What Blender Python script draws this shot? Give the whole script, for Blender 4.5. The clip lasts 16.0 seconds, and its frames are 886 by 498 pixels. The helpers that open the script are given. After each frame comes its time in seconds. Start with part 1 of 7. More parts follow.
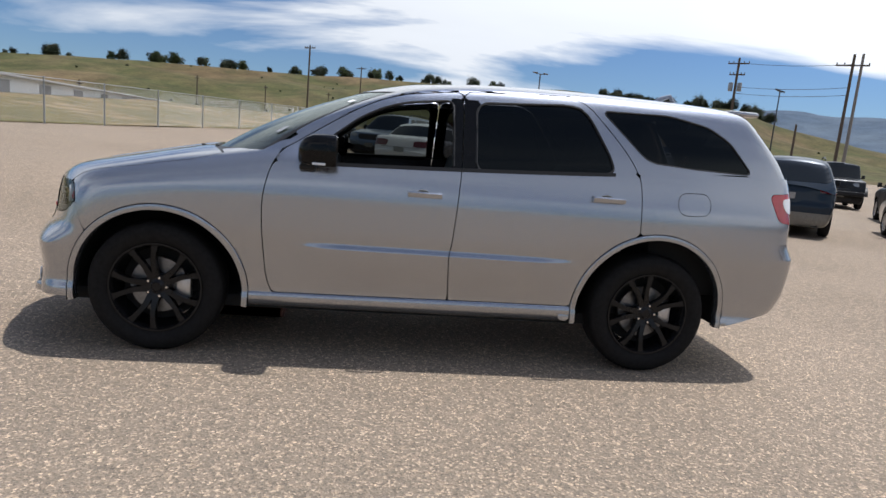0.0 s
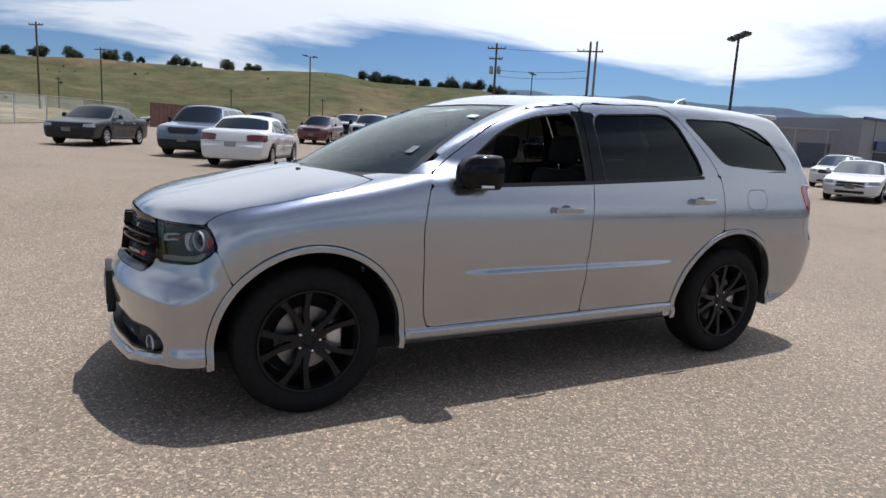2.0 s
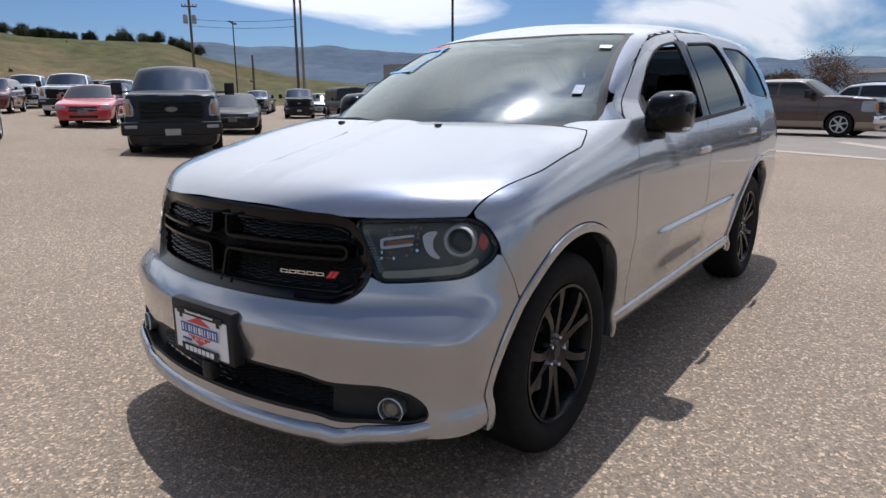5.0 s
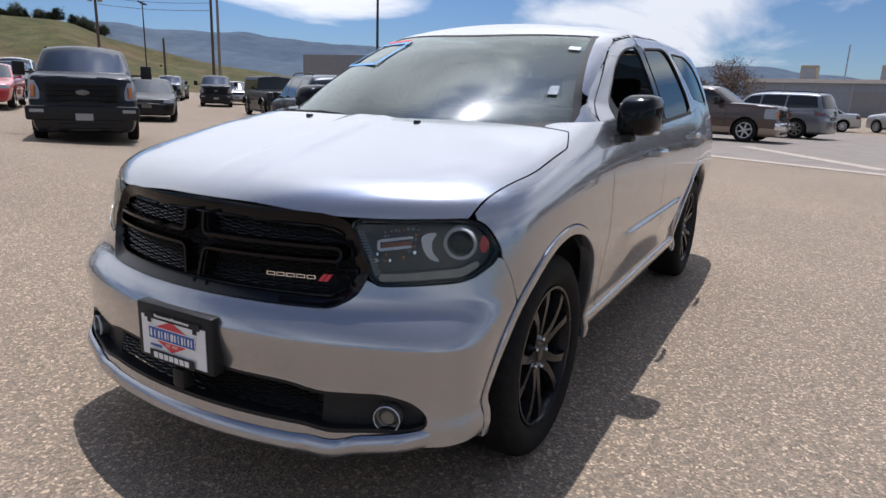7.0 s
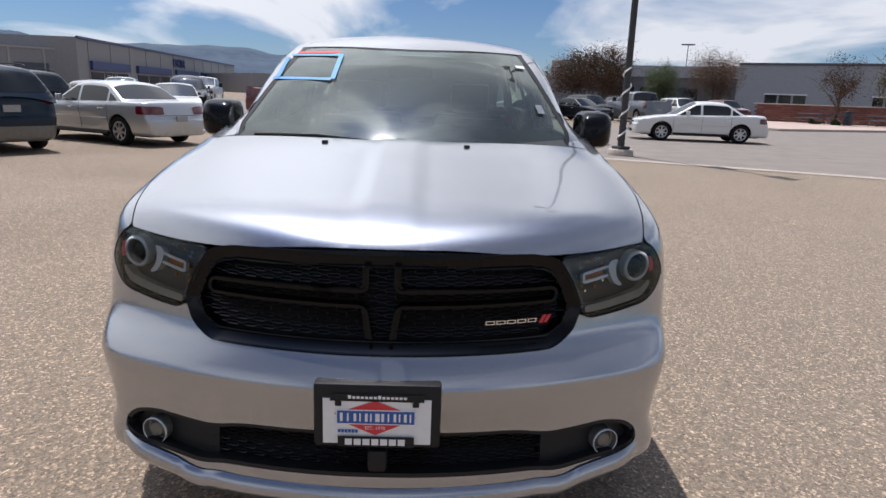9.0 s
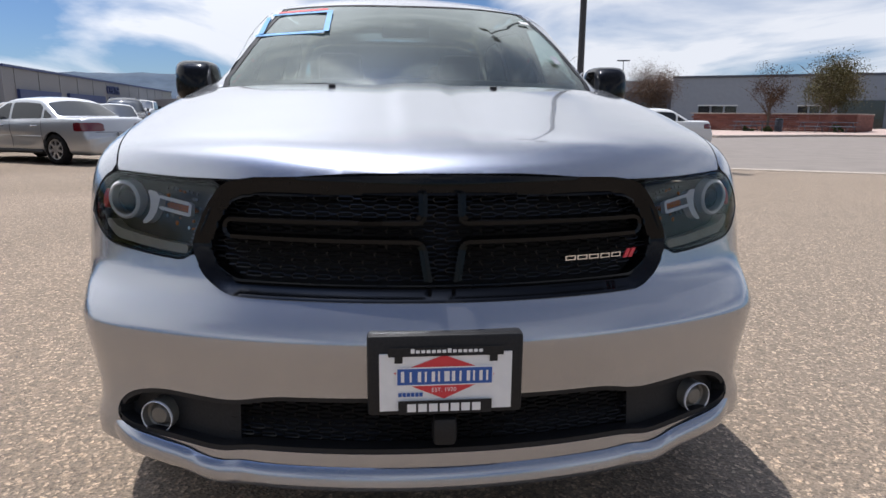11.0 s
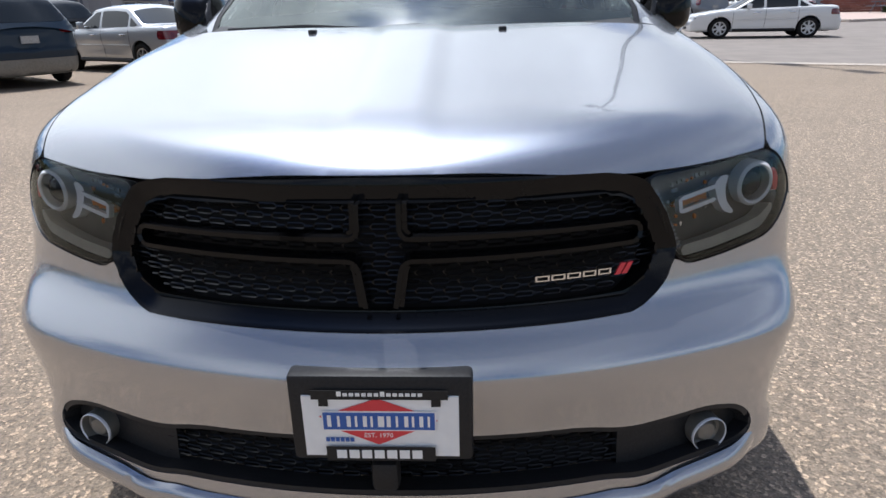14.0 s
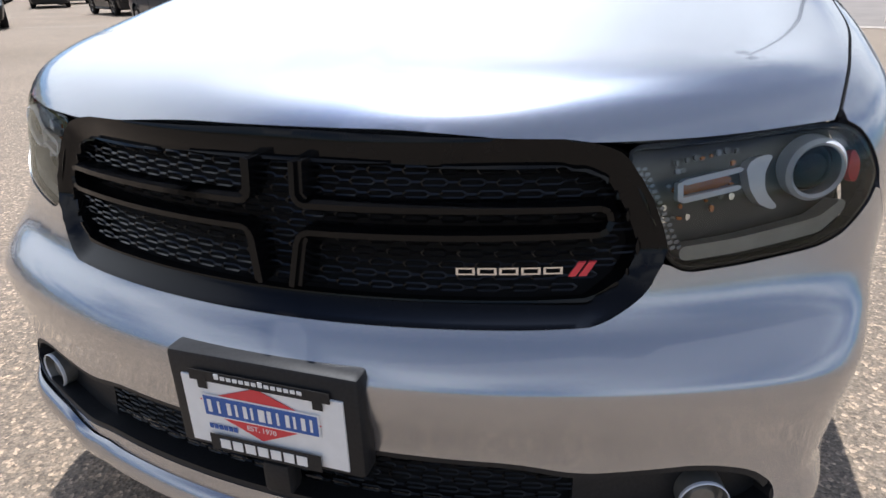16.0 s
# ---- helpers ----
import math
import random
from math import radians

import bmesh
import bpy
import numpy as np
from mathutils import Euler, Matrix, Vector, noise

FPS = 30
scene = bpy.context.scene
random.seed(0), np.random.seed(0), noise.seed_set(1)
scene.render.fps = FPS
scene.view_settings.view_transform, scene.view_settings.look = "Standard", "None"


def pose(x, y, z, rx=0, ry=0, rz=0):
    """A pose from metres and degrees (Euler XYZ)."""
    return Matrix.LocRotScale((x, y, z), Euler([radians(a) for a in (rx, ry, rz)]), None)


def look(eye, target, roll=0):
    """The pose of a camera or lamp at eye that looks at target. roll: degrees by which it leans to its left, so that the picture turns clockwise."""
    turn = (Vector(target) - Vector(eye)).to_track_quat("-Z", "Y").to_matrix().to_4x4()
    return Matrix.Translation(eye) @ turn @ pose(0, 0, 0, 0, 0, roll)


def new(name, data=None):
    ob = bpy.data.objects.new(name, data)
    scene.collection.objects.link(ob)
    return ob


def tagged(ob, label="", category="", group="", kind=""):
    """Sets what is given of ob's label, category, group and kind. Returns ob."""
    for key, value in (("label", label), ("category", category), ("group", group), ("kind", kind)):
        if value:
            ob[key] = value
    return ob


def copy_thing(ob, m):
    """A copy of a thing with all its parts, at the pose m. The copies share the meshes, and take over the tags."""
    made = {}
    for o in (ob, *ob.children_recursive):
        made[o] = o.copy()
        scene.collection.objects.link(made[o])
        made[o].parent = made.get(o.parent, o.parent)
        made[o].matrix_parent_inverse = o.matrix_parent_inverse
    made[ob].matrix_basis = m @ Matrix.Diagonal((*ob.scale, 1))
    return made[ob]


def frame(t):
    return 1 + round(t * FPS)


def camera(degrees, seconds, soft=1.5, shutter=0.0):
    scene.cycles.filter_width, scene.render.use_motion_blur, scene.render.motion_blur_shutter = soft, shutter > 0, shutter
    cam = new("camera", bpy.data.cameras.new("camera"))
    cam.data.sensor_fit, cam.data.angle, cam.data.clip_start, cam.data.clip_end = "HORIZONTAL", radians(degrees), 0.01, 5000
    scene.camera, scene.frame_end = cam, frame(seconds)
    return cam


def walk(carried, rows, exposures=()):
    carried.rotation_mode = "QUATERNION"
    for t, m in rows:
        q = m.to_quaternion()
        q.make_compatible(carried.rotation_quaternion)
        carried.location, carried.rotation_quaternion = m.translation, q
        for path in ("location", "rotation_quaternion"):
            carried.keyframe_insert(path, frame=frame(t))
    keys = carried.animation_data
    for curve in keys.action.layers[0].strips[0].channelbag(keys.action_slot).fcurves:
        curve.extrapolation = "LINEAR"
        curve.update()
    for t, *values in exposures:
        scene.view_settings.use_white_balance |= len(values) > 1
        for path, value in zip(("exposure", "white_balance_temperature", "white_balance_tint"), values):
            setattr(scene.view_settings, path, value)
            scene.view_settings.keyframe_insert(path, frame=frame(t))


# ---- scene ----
cam = camera(69.0, 16.0)
PATH = [
    (0, (1.170, -4.777, 1.391), (1.427, -2.822, 1.054), 5.06),
    (0.5, (0.733, -4.749, 1.415), (1.080, -2.807, 1.082), 5.17),
    (1, (0.178, -4.560, 1.413), (0.666, -2.652, 1.062), 4.01),
    (1.5, (-0.424, -4.356, 1.432), (0.278, -2.515, 1.085), 3.35),
    (2, (-0.893, -3.989, 1.433), (0.030, -2.247, 1.094), 3.10),
    (2.5, (-1.356, -3.576, 1.429), (-0.230, -1.960, 1.082), 3.64),
    (3, (-1.661, -3.078, 1.418), (-0.351, -1.615, 1.037), 3.39),
    (3.5, (-1.961, -2.602, 1.412), (-0.515, -1.283, 0.999), 2.12),
    (4, (-2.095, -2.189, 1.383), (-0.573, -0.967, 0.946), 1.04),
    (4.2, (-2.111, -2.068, 1.360), (-0.569, -0.872, 0.923), 0.34),
    (6.5, (-2.072, -1.828, 1.312), (-0.457, -0.755, 0.824), 1.26),
    (7, (-2.178, -1.684, 1.330), (-0.481, -0.736, 0.862), 1.98),
    (7.5, (-2.247, -1.371, 1.359), (-0.438, -0.655, 0.897), 2.70),
    (8, (-2.435, -0.940, 1.390), (-0.549, -0.469, 0.919), 2.92),
    (8.5, (-2.496, -0.502, 1.404), (-0.562, -0.301, 0.936), 2.63),
    (9, (-2.540, -0.132, 1.423), (-0.596, -0.173, 0.953), 2.03),
    (9.2, (-2.526, -0.029, 1.418), (-0.586, -0.132, 0.942), 1.33),
    (11.3, (-2.244, 0.156, 1.102), (-0.295, -0.043, 0.698), 0.53),
    (11.5, (-2.238, 0.164, 1.103), (-0.290, -0.032, 0.695), 0.73),
    (12, (-2.244, 0.181, 1.114), (-0.293, -0.009, 0.715), 0.93),
    (12.5, (-2.238, 0.192, 1.109), (-0.282, -0.001, 0.741), 1.23),
    (13, (-2.226, 0.192, 1.127), (-0.281, 0.022, 0.695), 0.93),
    (13.5, (-2.164, 0.027, 1.280), (-0.254, -0.029, 0.690), -0.76),
    (14, (-1.941, -0.179, 1.284), (-0.073, -0.085, 0.576), -1.35),
    (14.5, (-1.708, -0.410, 1.257), (0.126, -0.129, 0.511), -1.05),
    (15, (-1.625, -0.517, 1.232), (0.161, -0.074, 0.449), -0.56),
    (15.5, (-1.628, -0.560, 1.209), (0.124, -0.003, 0.422), -1.47),
    (16, (-1.629, -0.569, 1.198), (0.108, 0.032, 0.411), -1.77),
]
walk(cam, [(t, look(eye, target, roll)) for t, eye, target, roll in PATH], exposures=((0, 0.02, 6180, 10), (2, -0.05, 6000, 10), (4, -0.09, 6040, 11), (7, -0.08, 6080, 13), (9, -0.08, 6200, 13), (12.5, 0.15, 6080, 11), (14, 0.20, 5950, 10), (16, 0.36, 5950, 10)))

# ---- world and light ----
SUN = Vector((0.31, 0.17, 1.12)).normalized()
world = bpy.data.worlds.new("sky")
scene.world = world
world.use_nodes = True
wn, wl = world.node_tree.nodes, world.node_tree.links
sky = wn.new("ShaderNodeTexSky")
sky.sky_type, sky.sun_disc = "NISHITA", False
sky.sun_elevation, sky.sun_rotation = math.asin(SUN.z), math.atan2(SUN.x, SUN.y)
sky.air_density, sky.dust_density, sky.ozone_density, sky.altitude = 1.0, 0.5, 2.0, 1200
tc = wn.new("ShaderNodeTexCoord")
sep = wn.new("ShaderNodeSeparateXYZ")
wl.new(tc.outputs["Generated"], sep.inputs[0])


def wmath(op, a, b=None):
    n = wn.new("ShaderNodeMath")
    n.operation = op
    for slot, v in zip(n.inputs, (a, b)):
        if v is None:
            continue
        if isinstance(v, (int, float)):
            slot.default_value = v
        else:
            wl.new(v, slot)
    return n.outputs[0]


lift = wmath("ADD", wmath("MAXIMUM", sep.outputs["Z"], 0.0), 0.12)
flat = wn.new("ShaderNodeCombineXYZ")
wl.new(wmath("DIVIDE", sep.outputs["X"], lift), flat.inputs["X"])
wl.new(wmath("DIVIDE", sep.outputs["Y"], lift), flat.inputs["Y"])
stretch = wn.new("ShaderNodeMapping")
stretch.inputs["Scale"].default_value = (0.42, 0.75, 1.0)
stretch.inputs["Location"].default_value = (0.35, 1.9, 0.0)
stretch.inputs["Rotation"].default_value = (0, 0, radians(-24))
wl.new(flat.outputs[0], stretch.inputs[0])
cloud = wn.new("ShaderNodeTexNoise")
cloud.inputs["Scale"].default_value, cloud.inputs["Detail"].default_value = 0.9, 7.0
cloud.inputs["Roughness"].default_value, cloud.inputs["Distortion"].default_value = 0.52, 0.5
wl.new(stretch.outputs[0], cloud.inputs["Vector"])
veil = wn.new("ShaderNodeValToRGB")
veil.color_ramp.elements[0].position, veil.color_ramp.elements[1].position = 0.46, 0.62
high = wmath("MULTIPLY", wmath("MINIMUM", wmath("MAXIMUM", wmath("SUBTRACT", sep.outputs["Z"], 0.07), 0.0), 0.13), 0.9)
near = wn.new("ShaderNodeVectorMath")
near.operation = "DOT_PRODUCT"
near.inputs[1].default_value = SUN
wl.new(tc.outputs["Generated"], near.inputs[0])
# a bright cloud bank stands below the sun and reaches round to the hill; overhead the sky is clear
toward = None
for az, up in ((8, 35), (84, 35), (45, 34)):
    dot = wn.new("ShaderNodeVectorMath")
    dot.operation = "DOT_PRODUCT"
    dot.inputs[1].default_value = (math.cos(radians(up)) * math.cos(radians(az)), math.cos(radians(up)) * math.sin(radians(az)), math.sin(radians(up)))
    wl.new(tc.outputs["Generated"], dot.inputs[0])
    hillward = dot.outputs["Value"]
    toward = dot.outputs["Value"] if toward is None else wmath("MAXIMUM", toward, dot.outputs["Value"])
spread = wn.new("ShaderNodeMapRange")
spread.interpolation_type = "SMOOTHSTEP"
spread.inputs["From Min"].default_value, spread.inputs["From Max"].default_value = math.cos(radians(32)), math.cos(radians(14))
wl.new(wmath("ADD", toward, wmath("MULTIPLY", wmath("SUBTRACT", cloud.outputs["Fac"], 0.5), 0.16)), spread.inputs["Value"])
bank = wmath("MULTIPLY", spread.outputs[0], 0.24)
# thin cloud low over the halls
OVER = Vector((math.cos(radians(10)) * math.cos(radians(-36)), math.cos(radians(10)) * math.sin(radians(-36)), math.sin(radians(10))))
beside = wn.new("ShaderNodeVectorMath")
beside.operation = "DOT_PRODUCT"
beside.inputs[1].default_value = OVER
wl.new(tc.outputs["Generated"], beside.inputs[0])
thin = wn.new("ShaderNodeMapRange")
thin.interpolation_type = "SMOOTHSTEP"
thin.inputs["From Min"].default_value, thin.inputs["From Max"].default_value = math.cos(radians(26)), math.cos(radians(6))
wl.new(beside.outputs["Value"], thin.inputs["Value"])
hall_bank = wmath("MULTIPLY", thin.outputs[0], 0.13)
# broken bright cloud between the bank and the sun
PATCH = Vector((math.cos(radians(56)), 0.06, math.sin(radians(56)))).normalized()
upward = wn.new("ShaderNodeVectorMath")
upward.operation = "DOT_PRODUCT"
upward.inputs[1].default_value = PATCH
wl.new(tc.outputs["Generated"], upward.inputs[0])
reach = wn.new("ShaderNodeMapRange")
reach.interpolation_type = "SMOOTHSTEP"
reach.inputs["From Min"].default_value, reach.inputs["From Max"].default_value = math.cos(radians(40)), math.cos(radians(16))
wl.new(upward.outputs["Value"], reach.inputs["Value"])
tuft = wn.new("ShaderNodeTexNoise")
tuft.inputs["Scale"].default_value, tuft.inputs["Detail"].default_value, tuft.inputs["Distortion"].default_value = 2.3, 5.0, 0.5
wl.new(tc.outputs["Generated"], tuft.inputs["Vector"])
tufts = wn.new("ShaderNodeMapRange")
tufts.interpolation_type = "SMOOTHSTEP"
tufts.inputs["From Min"].default_value, tufts.inputs["From Max"].default_value = 0.40, 0.62
wl.new(tuft.outputs["Fac"], tufts.inputs["Value"])
patches = wmath("MULTIPLY", wmath("MULTIPLY", reach.outputs[0], tufts.outputs[0]), 0.55)
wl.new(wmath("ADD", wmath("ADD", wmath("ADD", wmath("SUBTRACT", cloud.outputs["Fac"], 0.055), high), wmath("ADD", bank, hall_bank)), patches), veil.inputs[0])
skymix = wn.new("ShaderNodeMix")
skymix.data_type = "RGBA"
skymix.inputs["B"].default_value = (13.2, 13.4, 13.7, 1)
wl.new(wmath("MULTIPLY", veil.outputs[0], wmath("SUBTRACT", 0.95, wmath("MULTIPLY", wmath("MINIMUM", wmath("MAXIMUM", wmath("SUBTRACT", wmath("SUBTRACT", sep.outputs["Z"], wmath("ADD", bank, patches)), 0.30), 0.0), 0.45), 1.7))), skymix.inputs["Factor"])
deep = wn.new("ShaderNodeMix")
deep.data_type, deep.blend_type = "RGBA", "MULTIPLY"
deep.inputs["Factor"].default_value, deep.inputs["B"].default_value = 1.0, (0.84, 1.0, 1.22, 1)
wl.new(sky.outputs[0], deep.inputs["A"])
wl.new(deep.outputs["Result"], skymix.inputs["A"])
halo = wmath("MULTIPLY", wmath("POWER", wmath("MAXIMUM", near.outputs["Value"], 0.0), 24.0), 5.0)
bright = wn.new("ShaderNodeVectorMath")
bright.operation = "SCALE"
wl.new(skymix.outputs["Result"], bright.inputs[0])
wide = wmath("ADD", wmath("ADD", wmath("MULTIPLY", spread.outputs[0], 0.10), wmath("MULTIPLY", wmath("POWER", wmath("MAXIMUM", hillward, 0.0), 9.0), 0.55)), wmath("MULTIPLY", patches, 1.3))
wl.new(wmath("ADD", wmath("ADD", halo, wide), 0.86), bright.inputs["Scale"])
wl.new(bright.outputs[0], wn["Background"].inputs["Color"])
wn["Background"].inputs["Strength"].default_value = 0.074

sun = new("sun", bpy.data.lights.new("sun", "SUN"))
sun.data.energy, sun.data.angle, sun.data.color = 4.5, radians(0.53), (1.0, 0.95, 0.89)
sun.matrix_world = look(SUN * 100, (0, 0, 0))
scene.view_settings.exposure = 0.0


# ---- materials ----
def nodes_of(name):
    m = bpy.data.materials.new(name)
    m.use_nodes = True
    t = m.node_tree
    return m, t.nodes, t.links, t.nodes["Principled BSDF"]


def texture(n, l, kind, scale, vector=None, detail=4.0, rough=0.55):
    x = n.new({"noise": "ShaderNodeTexNoise", "voronoi": "ShaderNodeTexVoronoi"}[kind])
    x.inputs["Scale"].default_value = scale
    if kind == "noise":
        x.inputs["Detail"].default_value, x.inputs["Roughness"].default_value = detail, rough
    if vector is None:
        vector = n.new("ShaderNodeTexCoord").outputs["Object"]
    l.new(vector, x.inputs["Vector"])
    return x


def ramp(n, l, fac, *stops):
    r = n.new("ShaderNodeValToRGB")
    e = r.color_ramp.elements
    while len(e) < len(stops):
        e.new(0.5)
    for k, (p, c) in zip(e, stops):
        k.position, k.color = p, (*c, 1)
    l.new(fac, r.inputs[0])
    return r.outputs["Color"]


def blend(n, l, fac, a, b, mode="MIX"):
    m = n.new("ShaderNodeMix")
    m.data_type, m.blend_type = "RGBA", mode
    for slot, v in (("Factor", fac), ("A", a), ("B", b)):
        if isinstance(v, tuple):
            m.inputs[slot].default_value = (*v, 1)
        elif isinstance(v, (int, float)):
            m.inputs[slot].default_value = v
        else:
            l.new(v, m.inputs[slot])
    return m.outputs["Result"]


def bump(n, l, height, strength, distance, into):
    b = n.new("ShaderNodeBump")
    b.inputs["Strength"].default_value, b.inputs["Distance"].default_value = strength, distance
    l.new(height, b.inputs["Height"])
    l.new(b.outputs[0], into)


def plain(name, color, rough=0.5, metal=0.0, vary=0.12, scale=30.0, coat=0.0, relief=0.0, spec=0.5):
    """A surface with grain at two scales in its colour and its roughness."""
    m, n, l, p = nodes_of(name)
    fine, wide = texture(n, l, "noise", scale), texture(n, l, "noise", scale / 14)
    dark = tuple(c * (1 - vary) for c in color)
    light = tuple(min(1, c * (1 + vary)) for c in color)
    base = ramp(n, l, fine.outputs["Fac"], (0.3, dark), (0.7, light))
    l.new(blend(n, l, wide.outputs["Fac"], base, blend(n, l, 0.5, base, color)), p.inputs["Base Color"])
    r = n.new("ShaderNodeMapRange")
    r.inputs["To Min"].default_value, r.inputs["To Max"].default_value = rough * 0.85, min(1, rough * 1.15)
    l.new(wide.outputs["Fac"], r.inputs["Value"])
    l.new(r.outputs[0], p.inputs["Roughness"])
    p.inputs["Metallic"].default_value, p.inputs["Specular IOR Level"].default_value = metal, spec
    p.inputs["Coat Weight"].default_value, p.inputs["Coat Roughness"].default_value = coat, 0.05
    if relief:
        bump(n, l, fine.outputs["Fac"], 0.6, relief, p.inputs["Normal"])
    return m


def paint(name, color, metal=0.0, rough=0.35, dust=0.05):
    """Car paint: a coloured base with flakes under a clear coat, with a little dust on it."""
    m, n, l, p = nodes_of(name)
    flake, haze = texture(n, l, "voronoi", 420), texture(n, l, "noise", 2.2)
    base = blend(n, l, 0.03 if metal else 0.01, color, flake.outputs["Color"], "OVERLAY")
    dusty = n.new("ShaderNodeMapRange")
    dusty.inputs["From Min"].default_value, dusty.inputs["From Max"].default_value = 0.45, 0.75
    dusty.inputs["To Max"].default_value = dust
    l.new(haze.outputs["Fac"], dusty.inputs["Value"])
    l.new(blend(n, l, dusty.outputs[0], base, (0.42, 0.36, 0.30)), p.inputs["Base Color"])
    r = n.new("ShaderNodeMapRange")
    r.inputs["To Min"].default_value, r.inputs["To Max"].default_value = rough * 0.9, rough * 1.15
    l.new(haze.outputs["Fac"], r.inputs["Value"])
    l.new(r.outputs[0], p.inputs["Roughness"])
    p.inputs["Metallic"].default_value = metal
    p.inputs["Coat Weight"].default_value, p.inputs["Coat Roughness"].default_value = 0.35 + 0.65 * (max(color) > 0.03), 0.03
    p.inputs["Specular IOR Level"].default_value = 0.5 if max(color) > 0.03 else 0.2
    return m


def glass(name, tint, gloss=1.0, rough=0.0, ior=1.6, dust=0.0):
    """A thin pane: light passes tinted, and the surface mirrors at grazing angles."""
    m, n, l, p = nodes_of(name)
    n.remove(p)
    clear, shine, f, mix = (n.new(k) for k in ("ShaderNodeBsdfTransparent", "ShaderNodeBsdfGlossy", "ShaderNodeFresnel", "ShaderNodeMixShader"))
    clear.inputs[0].default_value = (*tint, 1)
    shine.inputs["Roughness"].default_value = rough
    shine.inputs["Color"].default_value = (gloss * 0.93, gloss, gloss * 0.96, 1)
    f.inputs["IOR"].default_value = ior
    l.new(f.outputs[0], mix.inputs[0])
    l.new(clear.outputs[0], mix.inputs[1])
    l.new(shine.outputs[0], mix.inputs[2])
    if dust:
        film, over = n.new("ShaderNodeBsdfGlossy"), n.new("ShaderNodeMixShader")
        film.inputs["Roughness"].default_value = 0.2
        over.inputs[0].default_value = dust
        l.new(mix.outputs[0], over.inputs[1])
        l.new(film.outputs[0], over.inputs[2])
        powder, veil_ = n.new("ShaderNodeBsdfDiffuse"), n.new("ShaderNodeMixShader")
        powder.inputs["Color"].default_value = (0.50, 0.56, 0.52, 1)
        veil_.inputs[0].default_value = dust * 4.0
        l.new(over.outputs[0], veil_.inputs[1])
        l.new(powder.outputs[0], veil_.inputs[2])
        mix = veil_
    l.new(mix.outputs[0], n["Material Output"].inputs[0])
    return m


def asphalt():
    """Weathered tan asphalt: pale and dark stone chips of two sizes in a sandy binder."""
    m, n, l, p = nodes_of("asphalt")
    grit, stone, big = texture(n, l, "voronoi", 88), texture(n, l, "voronoi", 190), texture(n, l, "voronoi", 42)
    patchy, wide, fine = texture(n, l, "noise", 0.35), texture(n, l, "noise", 0.06), texture(n, l, "noise", 26)
    base = ramp(n, l, patchy.outputs["Fac"], (0.3, (0.212, 0.164, 0.118)), (0.7, (0.270, 0.210, 0.155)))
    base = blend(n, l, ramp(n, l, wide.outputs["Fac"], (0.42, (0, 0, 0)), (0.62, (0.5, 0.5, 0.5))), base, (0.243, 0.199, 0.152))
    one, two, three = (n.new("ShaderNodeSeparateColor") for _ in range(3))
    l.new(grit.outputs["Color"], one.inputs[0])
    l.new(stone.outputs["Color"], two.inputs[0])
    l.new(big.outputs["Color"], three.inputs[0])
    chips = ramp(n, l, one.outputs[0], (0.0, (0.22, 0.22, 0.22)), (0.4, (0.72, 0.73, 0.74)), (0.78, (1.05, 1.03, 1.0)), (0.90, (2.1, 2.0, 1.85)), (1.0, (3.2, 3.0, 2.8)))
    small = ramp(n, l, two.outputs[1], (0.0, (0.45, 0.45, 0.45)), (0.5, (1, 1, 1)), (1.0, (1.6, 1.6, 1.6)))
    large = ramp(n, l, three.outputs[2], (0.0, (0.55, 0.54, 0.52)), (0.12, (1, 1, 1)), (0.93, (1, 1, 1)), (1.0, (1.9, 1.8, 1.65)))
    base = blend(n, l, 0.5, base, chips, "MULTIPLY")
    base = blend(n, l, 0.55, base, small, "MULTIPLY")
    base = blend(n, l, 0.4, base, large, "MULTIPLY")
    base = blend(n, l, ramp(n, l, fine.outputs["Fac"], (0.4, (0, 0, 0)), (0.8, (0.35, 0.35, 0.35))), base, (0.13, 0.115, 0.095))
    l.new(base, p.inputs["Base Color"])
    p.inputs["Roughness"].default_value, p.inputs["Specular IOR Level"].default_value = 0.86, 0.3
    bump(n, l, grit.outputs["Distance"], 0.8, 0.005, p.inputs["Normal"])
    return m


def grassland(name, a, b, c, scale, depth=0.6):
    m, n, l, p = nodes_of(name)
    wide, mid, fine = texture(n, l, "noise", scale), texture(n, l, "noise", scale * 9), texture(n, l, "noise", scale * 70)
    base = ramp(n, l, wide.outputs["Fac"], (0.32, a), (0.5, b), (0.68, c))
    base = blend(n, l, depth, base, ramp(n, l, mid.outputs["Fac"], (0.35, (0.55, 0.55, 0.5)), (0.65, (1.35, 1.3, 1.2))), "MULTIPLY")
    base = blend(n, l, depth, base, ramp(n, l, fine.outputs["Fac"], (0.3, (0.6, 0.6, 0.6)), (0.7, (1.3, 1.3, 1.3))), "MULTIPLY")
    l.new(base, p.inputs["Base Color"])
    p.inputs["Roughness"].default_value, p.inputs["Specular IOR Level"].default_value = 0.95, 0.1
    bump(n, l, mid.outputs["Fac"], 0.5, 0.4, p.inputs["Normal"])
    return m


